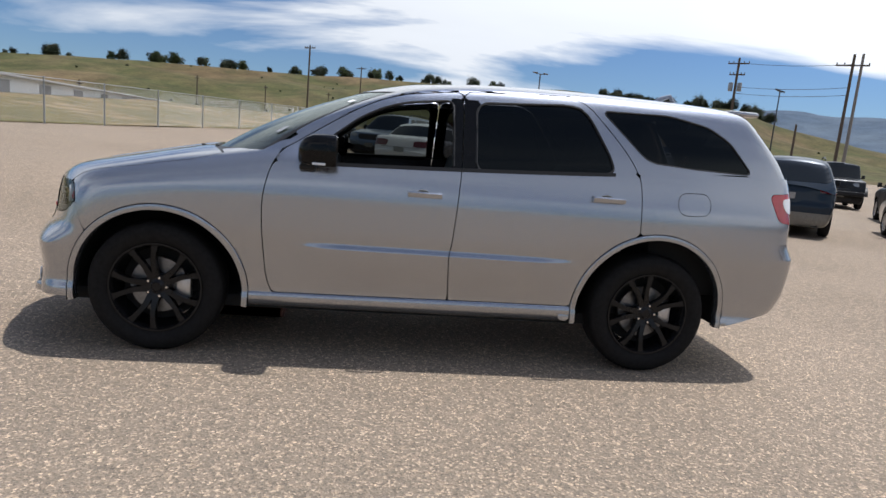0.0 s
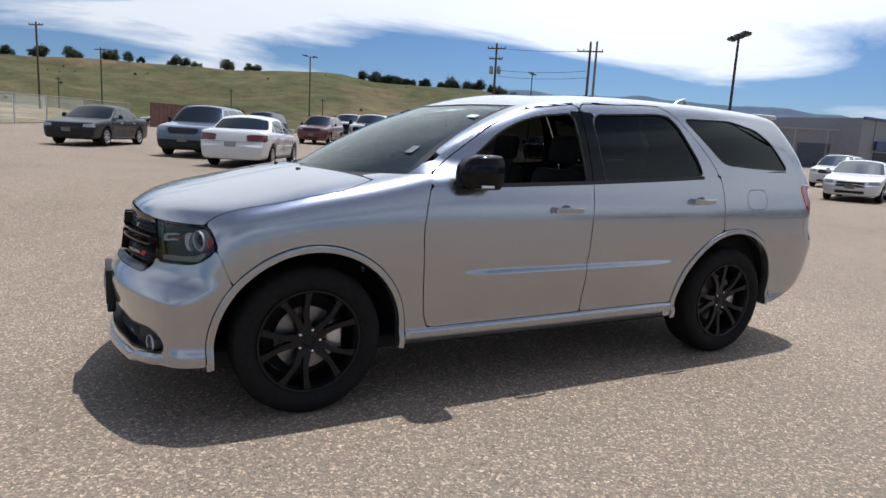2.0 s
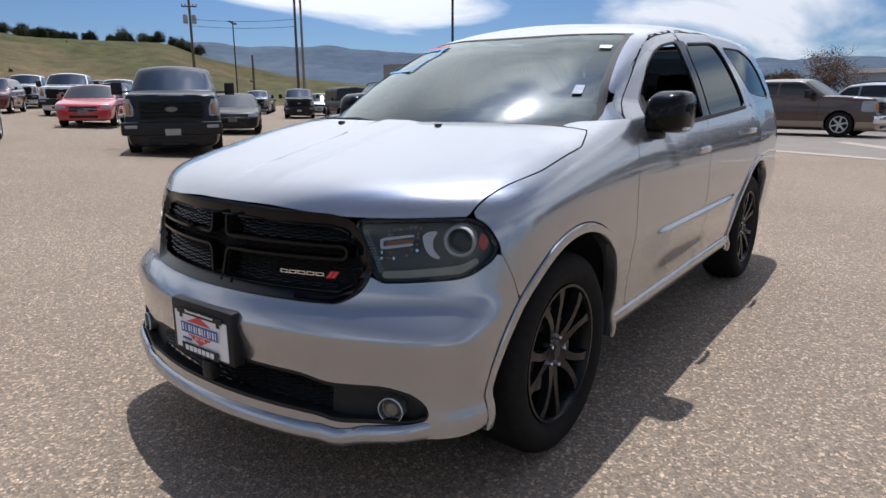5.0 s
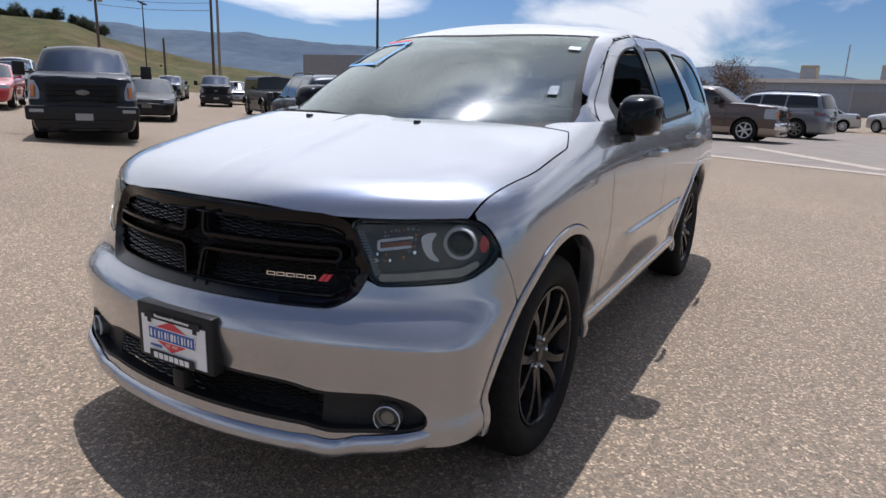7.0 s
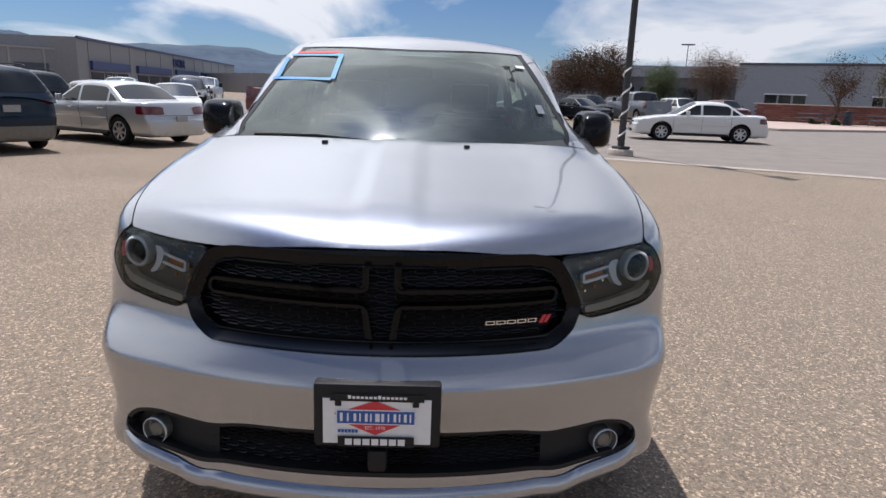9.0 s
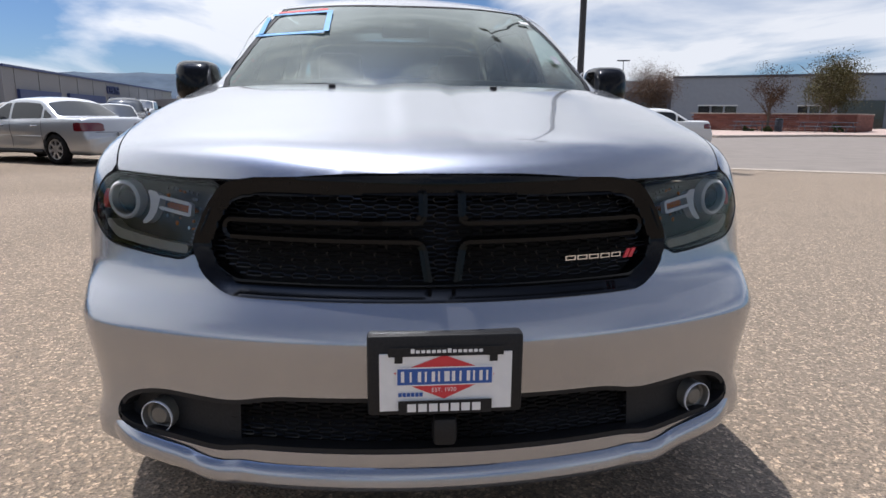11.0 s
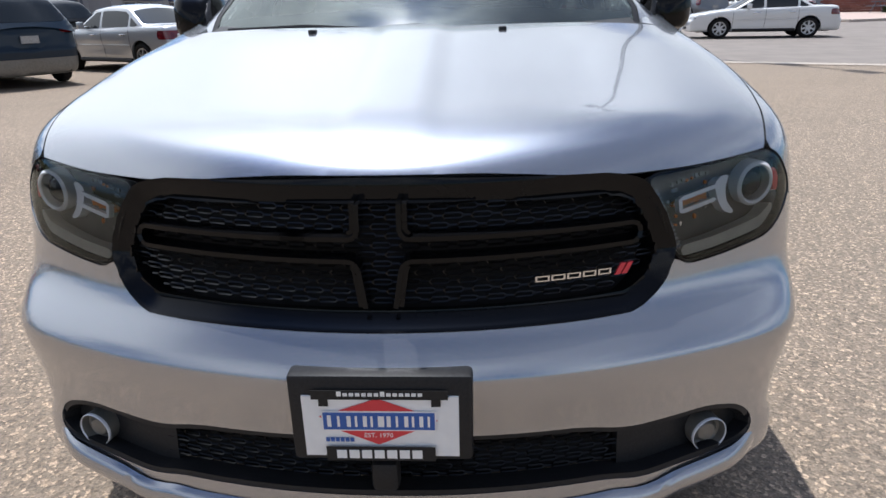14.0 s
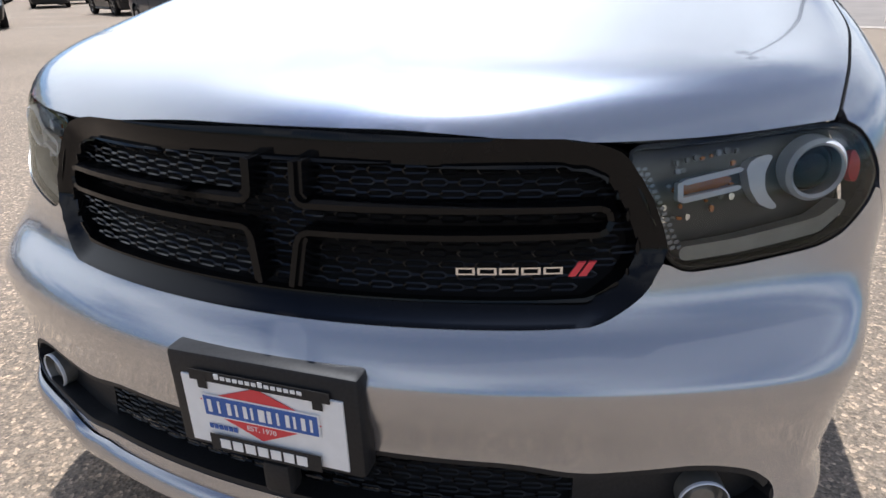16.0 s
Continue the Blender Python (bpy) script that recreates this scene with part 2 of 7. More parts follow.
M = {
    "silver": paint("silver_paint", (0.362, 0.374, 0.403), 0.88, 0.23, 0.05),
    "gloss_black": plain("gloss_black", (0.005, 0.005, 0.0055), 0.10, vary=0.2, spec=0.2),
    "wheel_black": plain("wheel_black", (0.008, 0.008, 0.009), 0.25, 0.0, 0.3, 60, spec=0.25),
    "black_plastic": plain("black_plastic", (0.017, 0.017, 0.018), 0.5, vary=0.3, scale=160, relief=0.0004, spec=0.25),
    "grille_black": plain("grille_black", (0.0035, 0.0035, 0.004), 0.18, vary=0.3, scale=90, spec=0.22),
    "mesh_black": plain("mesh_black", (0.006, 0.006, 0.0065), 0.24, vary=0.3, scale=90, spec=0.4),
    "lamp_clear": plain("lamp_clear", (0.27, 0.28, 0.29), 0.2, 0.2, 0.25, 40, coat=1.0),
    # near-black for liners and seams, also standing in for shade in hollows
    "shade_black": plain("shade_black", (0.006, 0.006, 0.006), 0.9),
    "rubber": plain("rubber", (0.014, 0.0135, 0.0135), 0.7, vary=0.3, scale=40, spec=0.08),
    "trim_fabric": plain("trim_fabric", (0.045, 0.044, 0.044), 0.85, vary=0.25, scale=90),
    "seat_leather": plain("seat_leather", (0.035, 0.034, 0.035), 0.5, vary=0.2, scale=60),
    "chrome": plain("chrome", (0.72, 0.72, 0.73), 0.12, 1.0, 0.05),
    "steel": plain("steel", (0.20, 0.20, 0.205), 0.4, 1.0, 0.2, 50),
    "silver_alloy": plain("silver_alloy", (0.5, 0.5, 0.51), 0.35, 0.9, 0.1),
    "windscreen": glass("windscreen_glass", (0.33, 0.43, 0.38), 0.92, 0.0, 1.65, 0.014),
    "privacy": glass("privacy_glass", (0.035, 0.037, 0.04), 0.9, 0.0, 1.38),
    "front_glass": glass("front_side_glass", (0.20, 0.22, 0.21)),
    "car_glass": plain("car_glass", (0.010, 0.012, 0.012), 0.04, vary=0.1, spec=0.6),
    "clear": glass("clear_lens", (0.86, 0.87, 0.87), 0.8, 0.0, 1.42),
    "red_lens": plain("red_lens", (0.11, 0.005, 0.008), 0.1, vary=0.2, coat=1.0),
    "tail_red": plain("tail_red", (0.34, 0.014, 0.022), 0.1, vary=0.2, coat=1.0),
    "amber": plain("amber_lens", (0.5, 0.16, 0.03), 0.2, vary=0.2, coat=0.6),
    "lamp_white": plain("lamp_white", (0.75, 0.76, 0.78), 0.25, vary=0.06, coat=0.5),
    "lamp_strip": plain("lamp_strip", (0.36, 0.34, 0.29), 0.3, 0.1, 0.12, 40),
    "lamp_grey": plain("lamp_grey", (0.16, 0.155, 0.14), 0.3, 0.3, 0.2),
    "lamp_inside": plain("lamp_inside", (0.068, 0.062, 0.054), 0.3, 0.3, 0.2),
    "white_paint": plain("white_paint", (0.78, 0.78, 0.77), 0.4, vary=0.05),
    "sticker_blue": plain("sticker_blue", (0.10, 0.32, 0.62), 0.5, vary=0.1),
    "sticker_red": plain("sticker_red", (0.62, 0.05, 0.05), 0.5, vary=0.1),
    "print_blue": plain("print_blue", (0.03, 0.10, 0.36), 0.4, vary=0.05),
    "print_red": plain("print_red", (0.62, 0.04, 0.05), 0.4, vary=0.05),
    "asphalt": asphalt(),
}


# ---- geometry tools ----
def part(name, bm, material, parent=None, label="", smooth=35):
    """Links a bmesh as one mesh object under a thing or under a part."""
    me = bpy.data.meshes.new(name)
    bm.to_mesh(me)
    bm.free()
    if smooth:
        me.polygons.foreach_set("use_smooth", [True] * len(me.polygons))
        me.set_sharp_from_angle(angle=radians(smooth))
    me.materials.append(material)
    ob = new(name, me)
    ob.parent = parent
    return tagged(ob, label)


def islands(name, bm, material, parent, label="", least=8):
    """Links each connected piece of a bmesh as a part of its own; crumbs are dropped."""
    left, made = set(bm.faces), []
    while left:
        todo, piece = [left.pop()], []
        while todo:
            f = todo.pop()
            piece.append(f)
            for e in f.edges:
                for g in e.link_faces:
                    if g in left:
                        left.discard(g)
                        todo.append(g)
        if len(piece) < least:
            continue
        one, index = bmesh.new(), {}
        for f in piece:
            for v in f.verts:
                if v not in index:
                    index[v] = one.verts.new(v.co)
            one.faces.new([index[v] for v in f.verts])
        made.append(part(name, one, material, parent, label))
    bm.free()
    return made


def thing(name, label, category, group="", kind="", at=None):
    ob = new(name)
    ob.empty_display_size = 0.2
    if at is not None:
        ob.matrix_world = at
    return tagged(ob, label, category, group, kind)


def box(bm, x0, x1, y0, y1, z0, z1, bevel=0.0, m=None):
    vs = [bm.verts.new(v) for v in ((x, y, z) for x in (x0, x1) for y in (y0, y1) for z in (z0, z1))]
    fs = [bm.faces.new([vs[i] for i in f]) for f in ((0, 1, 3, 2), (4, 6, 7, 5), (0, 4, 5, 1), (2, 3, 7, 6), (0, 2, 6, 4), (1, 5, 7, 3))]
    if bevel:
        es = list({e for f in fs for e in f.edges})
        got = bmesh.ops.bevel(bm, geom=es, offset=bevel, segments=2, affect="EDGES", profile=0.5)
        vs = list({v for f in got["faces"] for v in f.verts} | {v for v in vs if v.is_valid})
    if m is not None:
        bmesh.ops.transform(bm, matrix=m, verts=vs)
    return bm


def boxes(*rows, bevel=0.0):
    bm = bmesh.new()
    for r in rows:
        box(bm, *r, bevel=bevel)
    return bm


def lathe(profile, segments=32, axis="y", closed=False):
    """Turns (radius, along) pairs about an axis."""
    bm = bmesh.new()
    rings = []
    for k in range(segments):
        a = math.tau * k / segments
        c, s = math.cos(a), math.sin(a)
        at = {"y": lambda r, h: (r * c, h, r * s), "z": lambda r, h: (r * c, r * s, h), "x": lambda r, h: (h, r * c, r * s)}[axis]
        rings.append([bm.verts.new(at(r, h)) for r, h in profile])
    for k in range(segments):
        a, b = rings[k], rings[(k + 1) % segments]
        for i in range(len(profile) - (0 if closed else 1)):
            j = (i + 1) % len(profile)
            bm.faces.new((a[i], a[j], b[j], b[i]))
    bmesh.ops.remove_doubles(bm, verts=bm.verts, dist=1e-5)
    bmesh.ops.recalc_face_normals(bm, faces=bm.faces)
    return bm


def tube(points, radius, sides=6, bm=None, taper=None):
    """A round bar along points; taper: the radius at the end."""
    bm = bm or bmesh.new()
    pts = [Vector(p) for p in points]
    rings = []
    for i, p in enumerate(pts):
        d = (pts[min(i + 1, len(pts) - 1)] - pts[max(i - 1, 0)]).normalized()
        u = d.cross((0, 0, 1) if abs(d.z) < 0.9 else (1, 0, 0)).normalized()
        v = d.cross(u)
        r = radius if taper is None else radius + (taper - radius) * i / (len(pts) - 1)
        rings.append([bm.verts.new(p + r * (math.cos(math.tau * k / sides) * u + math.sin(math.tau * k / sides) * v)) for k in range(sides)])
    for a, b in zip(rings, rings[1:]):
        for k in range(sides):
            bm.faces.new((a[k], b[k], b[(k + 1) % sides], a[(k + 1) % sides]))
    bm.faces.new(rings[0])
    bm.faces.new(rings[-1][::-1])
    return bm


def curve(xs, ys):
    """A smooth line through the stations, with no overshoot."""
    xs, ys = np.array(xs, float), np.array(ys, float)
    d = np.diff(ys) / np.diff(xs)
    m = np.r_[d[0], [0 if a * b <= 0 else 2 * a * b / (a + b) for a, b in zip(d, d[1:])], d[-1]]

    def f(x):
        x = np.clip(np.asarray(x, float), xs[0], xs[-1])
        i = np.clip(np.searchsorted(xs, x) - 1, 0, len(xs) - 2)
        h = xs[i + 1] - xs[i]
        t = (x - xs[i]) / h
        return (2 * t**3 - 3 * t**2 + 1) * ys[i] + (t**3 - 2 * t**2 + t) * h * m[i] + (3 * t**2 - 2 * t**3) * ys[i + 1] + (t**3 - t**2) * h * m[i + 1]

    return f


def step(x, a, b):
    t = np.clip((np.asarray(x, float) - a) / (b - a), 0, 1)
    return t * t * (3 - 2 * t)


def soft_max(r, *ds):
    top = np.maximum.reduce(ds)
    return top + r * np.log(sum(np.exp((d - top) / r) for d in ds))


def cast(F, base, way, far=4.0):
    """How far along the ways the surface F = 0 lies; F is below 0 inside."""
    lo, hi = np.zeros(base.shape[:-1]), np.full(base.shape[:-1], far)
    for _ in range(28):
        mid = (lo + hi) / 2
        inside = F(*np.moveaxis(base + mid[..., None] * way, -1, 0)) < 0
        lo, hi = np.where(inside, mid, lo), np.where(inside, hi, mid)
    return base + lo[..., None] * way


def polygon(points, rounding=0.03):
    """The signed distance to a closed outline with its corners rounded; above 0 inside."""
    p = np.array(points, float)
    for r in (rounding, rounding * 0.45):
        new_points = []
        for a, b, c in zip(np.roll(p, 1, 0), p, np.roll(p, -1, 0)):
            for end in (a, c):
                e = end - b
                d = np.linalg.norm(e)
                new_points.append(b + e / d * min(r, 0.36 * d))
        p = np.array(new_points)

    def f(u, v):
        shape = np.broadcast(u, v).shape
        w = np.stack([np.broadcast_to(u, shape), np.broadcast_to(v, shape)], -1).astype(float)
        best, odd = np.full(shape, 1e9), np.zeros(shape, bool)
        for a, b in zip(p, np.roll(p, -1, 0)):
            e = b - a
            t = np.clip(((w - a) @ e) / (e @ e), 0, 1)
            best = np.minimum(best, np.hypot(*np.moveaxis(w - a - t[..., None] * e, -1, 0)))
            cross = (a[1] > w[..., 1]) != (b[1] > w[..., 1])
            with np.errstate(divide="ignore", invalid="ignore"):
                odd ^= cross & (w[..., 0] < (b[0] - a[0]) * (w[..., 1] - a[1]) / (b[1] - a[1]) + a[0])
        return np.where(odd, best, -best)

    f.outline = p
    return f


def normals(P, inner=(1.6, 0, 0.7)):
    n = np.cross(np.gradient(P, axis=0), np.gradient(P, axis=1))
    n /= np.linalg.norm(n, axis=-1, keepdims=True) + 1e-12
    return n if ((P - inner) * n).sum() > 0 else -n


def clip(P, D=None, flange=0.0, sides=(1,), inner=(1.6, 0, 0.7), lift=0.0):
    """A mesh of the grid P where D is above 0, cut cleanly along D = 0, its edges turned in by flange; sides: 1 and/or -1 for the mirror image."""
    N = normals(P, inner)
    P = P + lift * N
    n, m = P.shape[:2]
    D = np.ones((n, m)) if D is None else D
    verts, ways, index, faces = [], [], {}, []

    def vertex(key, p, w):
        if key not in index:
            index[key] = len(verts)
            verts.append(p)
            ways.append(w)
        return index[key]

    for i in range(n - 1):
        for j in range(m - 1):
            c = ((i, j), (i + 1, j), (i + 1, j + 1), (i, j + 1))
            d = [D[k] for k in c]
            if max(d) <= 0:
                continue
            f = []
            for k in range(4):
                a, b = c[k], c[(k + 1) % 4]
                if D[a] > 0:
                    f.append(vertex(a, P[a], N[a]))
                if (D[a] > 0) != (D[b] > 0):
                    lo, hi = min(a, b), max(a, b)
                    t = D[lo] / (D[lo] - D[hi])
                    f.append(vertex((lo, hi), P[lo] + t * (P[hi] - P[lo]), N[lo] + t * (N[hi] - N[lo])))
            if len(f) > 2:
                faces.append(f)
    if not faces:
        return bmesh.new()
    a, b, c = (np.array(verts[faces[len(faces) // 2][k]]) for k in range(3))
    if np.cross(b - a, c - a) @ ways[faces[len(faces) // 2][0]] < 0:
        faces = [f[::-1] for f in faces]
    if flange:
        count = {}
        for f in faces:
            for u, v in zip(f, f[1:] + f[:1]):
                count[(u, v)] = True
        rim = [(u, v) for u, v in count if (v, u) not in count]
        low = {}
        for u, v in rim:
            for k in (u, v):
                if k not in low:
                    low[k] = len(verts)
                    verts.append(np.array(verts[k]) - flange * np.array(ways[k]))
        faces += [[v, u, low[u], low[v]] for u, v in rim]
    bm = bmesh.new()
    for s in sides:
        vs = [bm.verts.new((v[0], s * v[1], v[2])) for v in verts]
        for f in faces:
            try:
                bm.faces.new([vs[k] for k in (f if s > 0 else f[::-1])])
            except ValueError:
                pass
    return bm


# ---- the silver SUV ----
# x runs to the rear from the front axle, y to the car's right, z up.
ARCH_F, ARCH_R = (0.015, 0.375, 0.515), (3.042, 0.395, 0.523)
half_width = curve([-1, -0.5, 0, 1.5, 3, 3.7, 4.3], [0.945, 0.958, 0.966, 0.964, 0.962, 0.945, 0.925])
tuck = curve([0.2, 0.28, 0.34, 0.40, 0.46, 0.62, 0.8, 0.98, 1.06, 1.12, 1.2, 1.3, 1.45], [0.10, 0.05, 0.04, 0.055, 0.045, 0.02, 0.0, 0.002, 0.010, 0.022, 0.041, 0.067, 0.10])
nose = curve([0.2, 0.30, 0.45, 0.605, 0.632, 0.66, 0.70, 0.74, 0.98, 1.2], [-0.84, -0.882, -0.870, -0.894, -0.884, -0.866, -0.838, -0.825, -0.795, -0.7])
nose_bow = curve([0.2, 0.6, 0.74, 1.0], [0.285, 0.31, 0.378, 0.42])
tail = curve([0.2, 0.36, 0.46, 0.6, 0.79, 0.83, 0.9, 1.05, 1.25, 1.5], [3.84, 3.97, 4.06, 4.10, 4.108, 4.085, 4.055, 4.047, 4.03, 3.95])
hood_mid = curve([-1.0, -0.8, -0.6, -0.4, -0.2, 0.1, 0.35, 0.7, 1.2, 2, 3, 4.2], [0.90, 0.995, 1.06, 1.105, 1.15, 1.215, 1.255, 1.30, 1.34, 1.37, 1.43, 1.45])
belt = curve([0.3, 0.98, 1.8, 2.73, 3.2, 3.7, 4.2], [1.165, 1.185, 1.215, 1.262, 1.30, 1.315, 1.32])


def lower(x, y, z):
    """The body below the windows, with bonnet and wings; below 0 inside."""
    a = np.abs(y)
    scoop = 0.022 * step(x, 0.72, 1.1) * step(-x, -2.62, -2.2) * step(-z, -0.722, -0.688) * step(z, 0.45, 0.66)
    bulge = 0.012 * np.exp(-(((x - 0.0) / 0.55) ** 2)) * step(z, 0.55, 0.85) + 0.012 * np.exp(-(((x - 3.04) / 0.6) ** 2)) * step(z, 0.6, 0.9)
    side = a - (half_width(x) - tuck(z) + scoop + bulge)
    dome = 0.0080 * step(-a, -0.128, -0.060) * step(x, -0.74, -0.40)
    top = z - (hood_mid(x) + dome - 0.055 * (a / 0.85) ** 3 * step(-x, -1.2, -0.2))
    front = (nose(z) + nose_bow(z) * a**2) - x
    back = x - (tail(z) - 0.10 * a**2)
    return soft_max(0.05, side, top, front, back)


def side_at(x, z):
    x, z = np.broadcast_arrays(np.asarray(x, float), np.asarray(z, float))
    base = np.stack([x, 0 * x, z], -1)
    return cast(lower, base, np.broadcast_to([0, 1.0, 0], base.shape), 1.2)


belt_y = curve(np.linspace(0.3, 4.1, 40), side_at(np.linspace(0.3, 4.1, 40), belt(np.linspace(0.3, 4.1, 40)))[..., 1])
roof_mid = curve([0.9, 1.2, 1.5, 2.0, 2.6, 3.2, 3.7, 4.0], [1.61, 1.69, 1.745, 1.787, 1.80, 1.795, 1.77, 1.74])
screen_x = curve([1.05, 1.15, 1.22, 1.34, 1.46, 1.58, 1.70, 1.80], [-0.010, 0.088, 0.177, 0.371, 0.605, 0.879, 1.193, 1.486])
hatch_x = curve([1.2, 1.4, 1.62, 1.8], [4.06, 3.94, 3.77, 3.63])


def upper_walls(x, y, z):
    """How far outside each face of the upper body a place lies: side, top, front, back."""
    a = np.abs(y)
    taper = 0.085 * step(-x, -1.5, -0.6) * step(z - belt(x), 0.0, 0.15)
    side = a - (belt_y(x) - 0.004 - taper - 0.30 * (z - belt(x)) - 0.33 * np.maximum(z - belt(x), 0) ** 2)
    top = z - (roof_mid(x) - 0.055 * (a / 0.65) ** 2 - 0.012 * step(-a, -0.42, -0.36) * step(x, 1.5, 1.8) * step(-x, -3.5, -3.3))
    front = 0.43 * (screen_x(z) + 0.60 * a**2 - x)
    back = 0.85 * (x - hatch_x(z) + 0.10 * a**2)
    return side, top, front, back


def upper(x, y, z):
    """Windows, pillars and roof; below 0 inside."""
    return soft_max(0.022, *upper_walls(x, y, z))


def nearest_face(P, k):
    """Above 0 where face k of the upper body is the one that a place lies on."""
    d = upper_walls(P[..., 0], P[..., 1], P[..., 2])
    return d[k] - np.maximum.reduce([d[i] for i in range(4) if i != k])


def around(F, xs, angles, axis):
    """A grid on F, by stations and by the angle round a line at y = 0 and the given height."""
    x, a = np.meshgrid(xs, angles, indexing="ij")
    base = np.stack([x, 0 * x, 0 * x + axis], -1)
    return cast(F, base, np.stack([0 * x, np.cos(a), np.sin(a)], -1), 1.6)


def fan(F, angles, zs, centre=0.45):
    """A grid on F, by the angle from straight ahead round an upright line, and by height."""
    a, z = np.meshgrid(angles, zs, indexing="ij")
    base = np.stack([0 * a + centre, 0 * a, z], -1)
    return cast(F, base, np.stack([-np.cos(a), np.sin(a), 0 * a], -1), 2.0)


def arch(P, hole, grow=0.0):
    cx, cz, r = hole
    return np.hypot(P[..., 0] - cx, (P[..., 2] - cz) * np.where(P[..., 2] < cz, 0.55, 1.0)) - r - grow


GAP = 0.0028
lamp_shape = polygon([(0.520, 0.959), (0.66, 0.964), (0.80, 0.971), (0.862, 0.964), (0.905, 0.905), (0.918, 0.862), (0.885, 0.815), (0.845, 0.787), (0.70, 0.772), (0.610, 0.767)], 0.018)
grille_shape = polygon([(-0.500, 0.968), (0, 0.980), (0.500, 0.968), (0.550, 0.925), (0.594, 0.83), (0.602, 0.785), (0.545, 0.697), (0.45, 0.693), (0, 0.693), (-0.45, 0.693), (-0.545, 0.697), (-0.602, 0.785), (-0.594, 0.83), (-0.550, 0.925)], 0.04)
intake_shape = polygon([(0, 0.476), (0.4, 0.468), (0.5, 0.448), (0.69, 0.46), (0.78, 0.436), (0.822, 0.375), (0.79, 0.345), (0.65, 0.336), (0.53, 0.32), (0.47, 0.333), (0, 0.336), (-0.47, 0.333), (-0.53, 0.32), (-0.65, 0.336), (-0.79, 0.345), (-0.822, 0.375), (-0.78, 0.436), (-0.69, 0.46), (-0.5, 0.448), (-0.4, 0.468)], 0.02)
front_door = polygon([(0.668, 0.372), (0.626, 0.49), (0.598, 0.78), (0.592, 0.956), (0.618, 1.104), (0.668, 1.236), (0.80, 1.325), (0.93, 1.412), (1.10, 1.520), (1.25, 1.596), (1.40, 1.640), (1.755, 1.688), (1.750, 1.20), (1.732, 0.91), (1.722, 0.74), (1.706, 0.70), (1.735, 0.375)], 0.03)
rear_door = polygon([(1.735, 0.375), (1.706, 0.70), (1.722, 0.74), (1.732, 0.91), (1.750, 1.20), (1.755, 1.688), (2.44, 1.722), (2.55, 1.675), (2.68, 1.532), (2.80, 1.385), (2.868, 1.273), (2.887, 1.195), (2.90, 0.87), (2.89, 0.60), (2.56, 0.375)], 0.03)
window_1 = polygon([(0.83, 1.18), (0.965, 1.345), (1.13, 1.476), (1.28, 1.552), (1.42, 1.592), (1.69, 1.626), (1.70, 1.19)], 0.03)
window_2 = polygon([(1.838, 1.20), (1.832, 1.625), (2.45, 1.666), (2.54, 1.632), (2.705, 1.325), (2.70, 1.255)], 0.045)
window_3 = polygon([(2.635, 1.648), (3.087, 1.656), (3.35, 1.606), (3.493, 1.521), (3.645, 1.325), (3.25, 1.333), (2.955, 1.350), (2.895, 1.385)], 0.028)
hood_side = curve([-0.9, -0.56, -0.45, -0.35, -0.1, 0.15, 0.25, 0.33, 0.42], [0.70, 0.812, 0.840, 0.860, 0.892, 0.890, 0.864, 0.836, 0.79])




def seal(shape, s, radius=0.008):
    """A rubber bead round a side window."""
    pts = []
    for a, b in zip(shape.outline, np.roll(shape.outline, -1, 0)):
        n = max(1, int(np.linalg.norm(b - a) / 0.05))
        pts += [a + (b - a) * k / n for k in range(n)]
    pts = np.array(pts + pts[:2])
    base = np.stack([pts[:, 0], 0 * pts[:, 0], np.maximum(pts[:, 1], belt(pts[:, 0]) + 0.004)], -1)
    at = cast(upper, base, np.broadcast_to([0, 1.0, 0], base.shape), 1.6)
    return tube([(p[0], s * (p[1] - 0.004), p[2]) for p in at], radius, 6)


def glass_edge(z):
    """Half the windscreen's width at a height."""
    return 0.776 - 0.42 * (z - 1.268) - 0.5 * np.maximum(1.262 - z, 0)


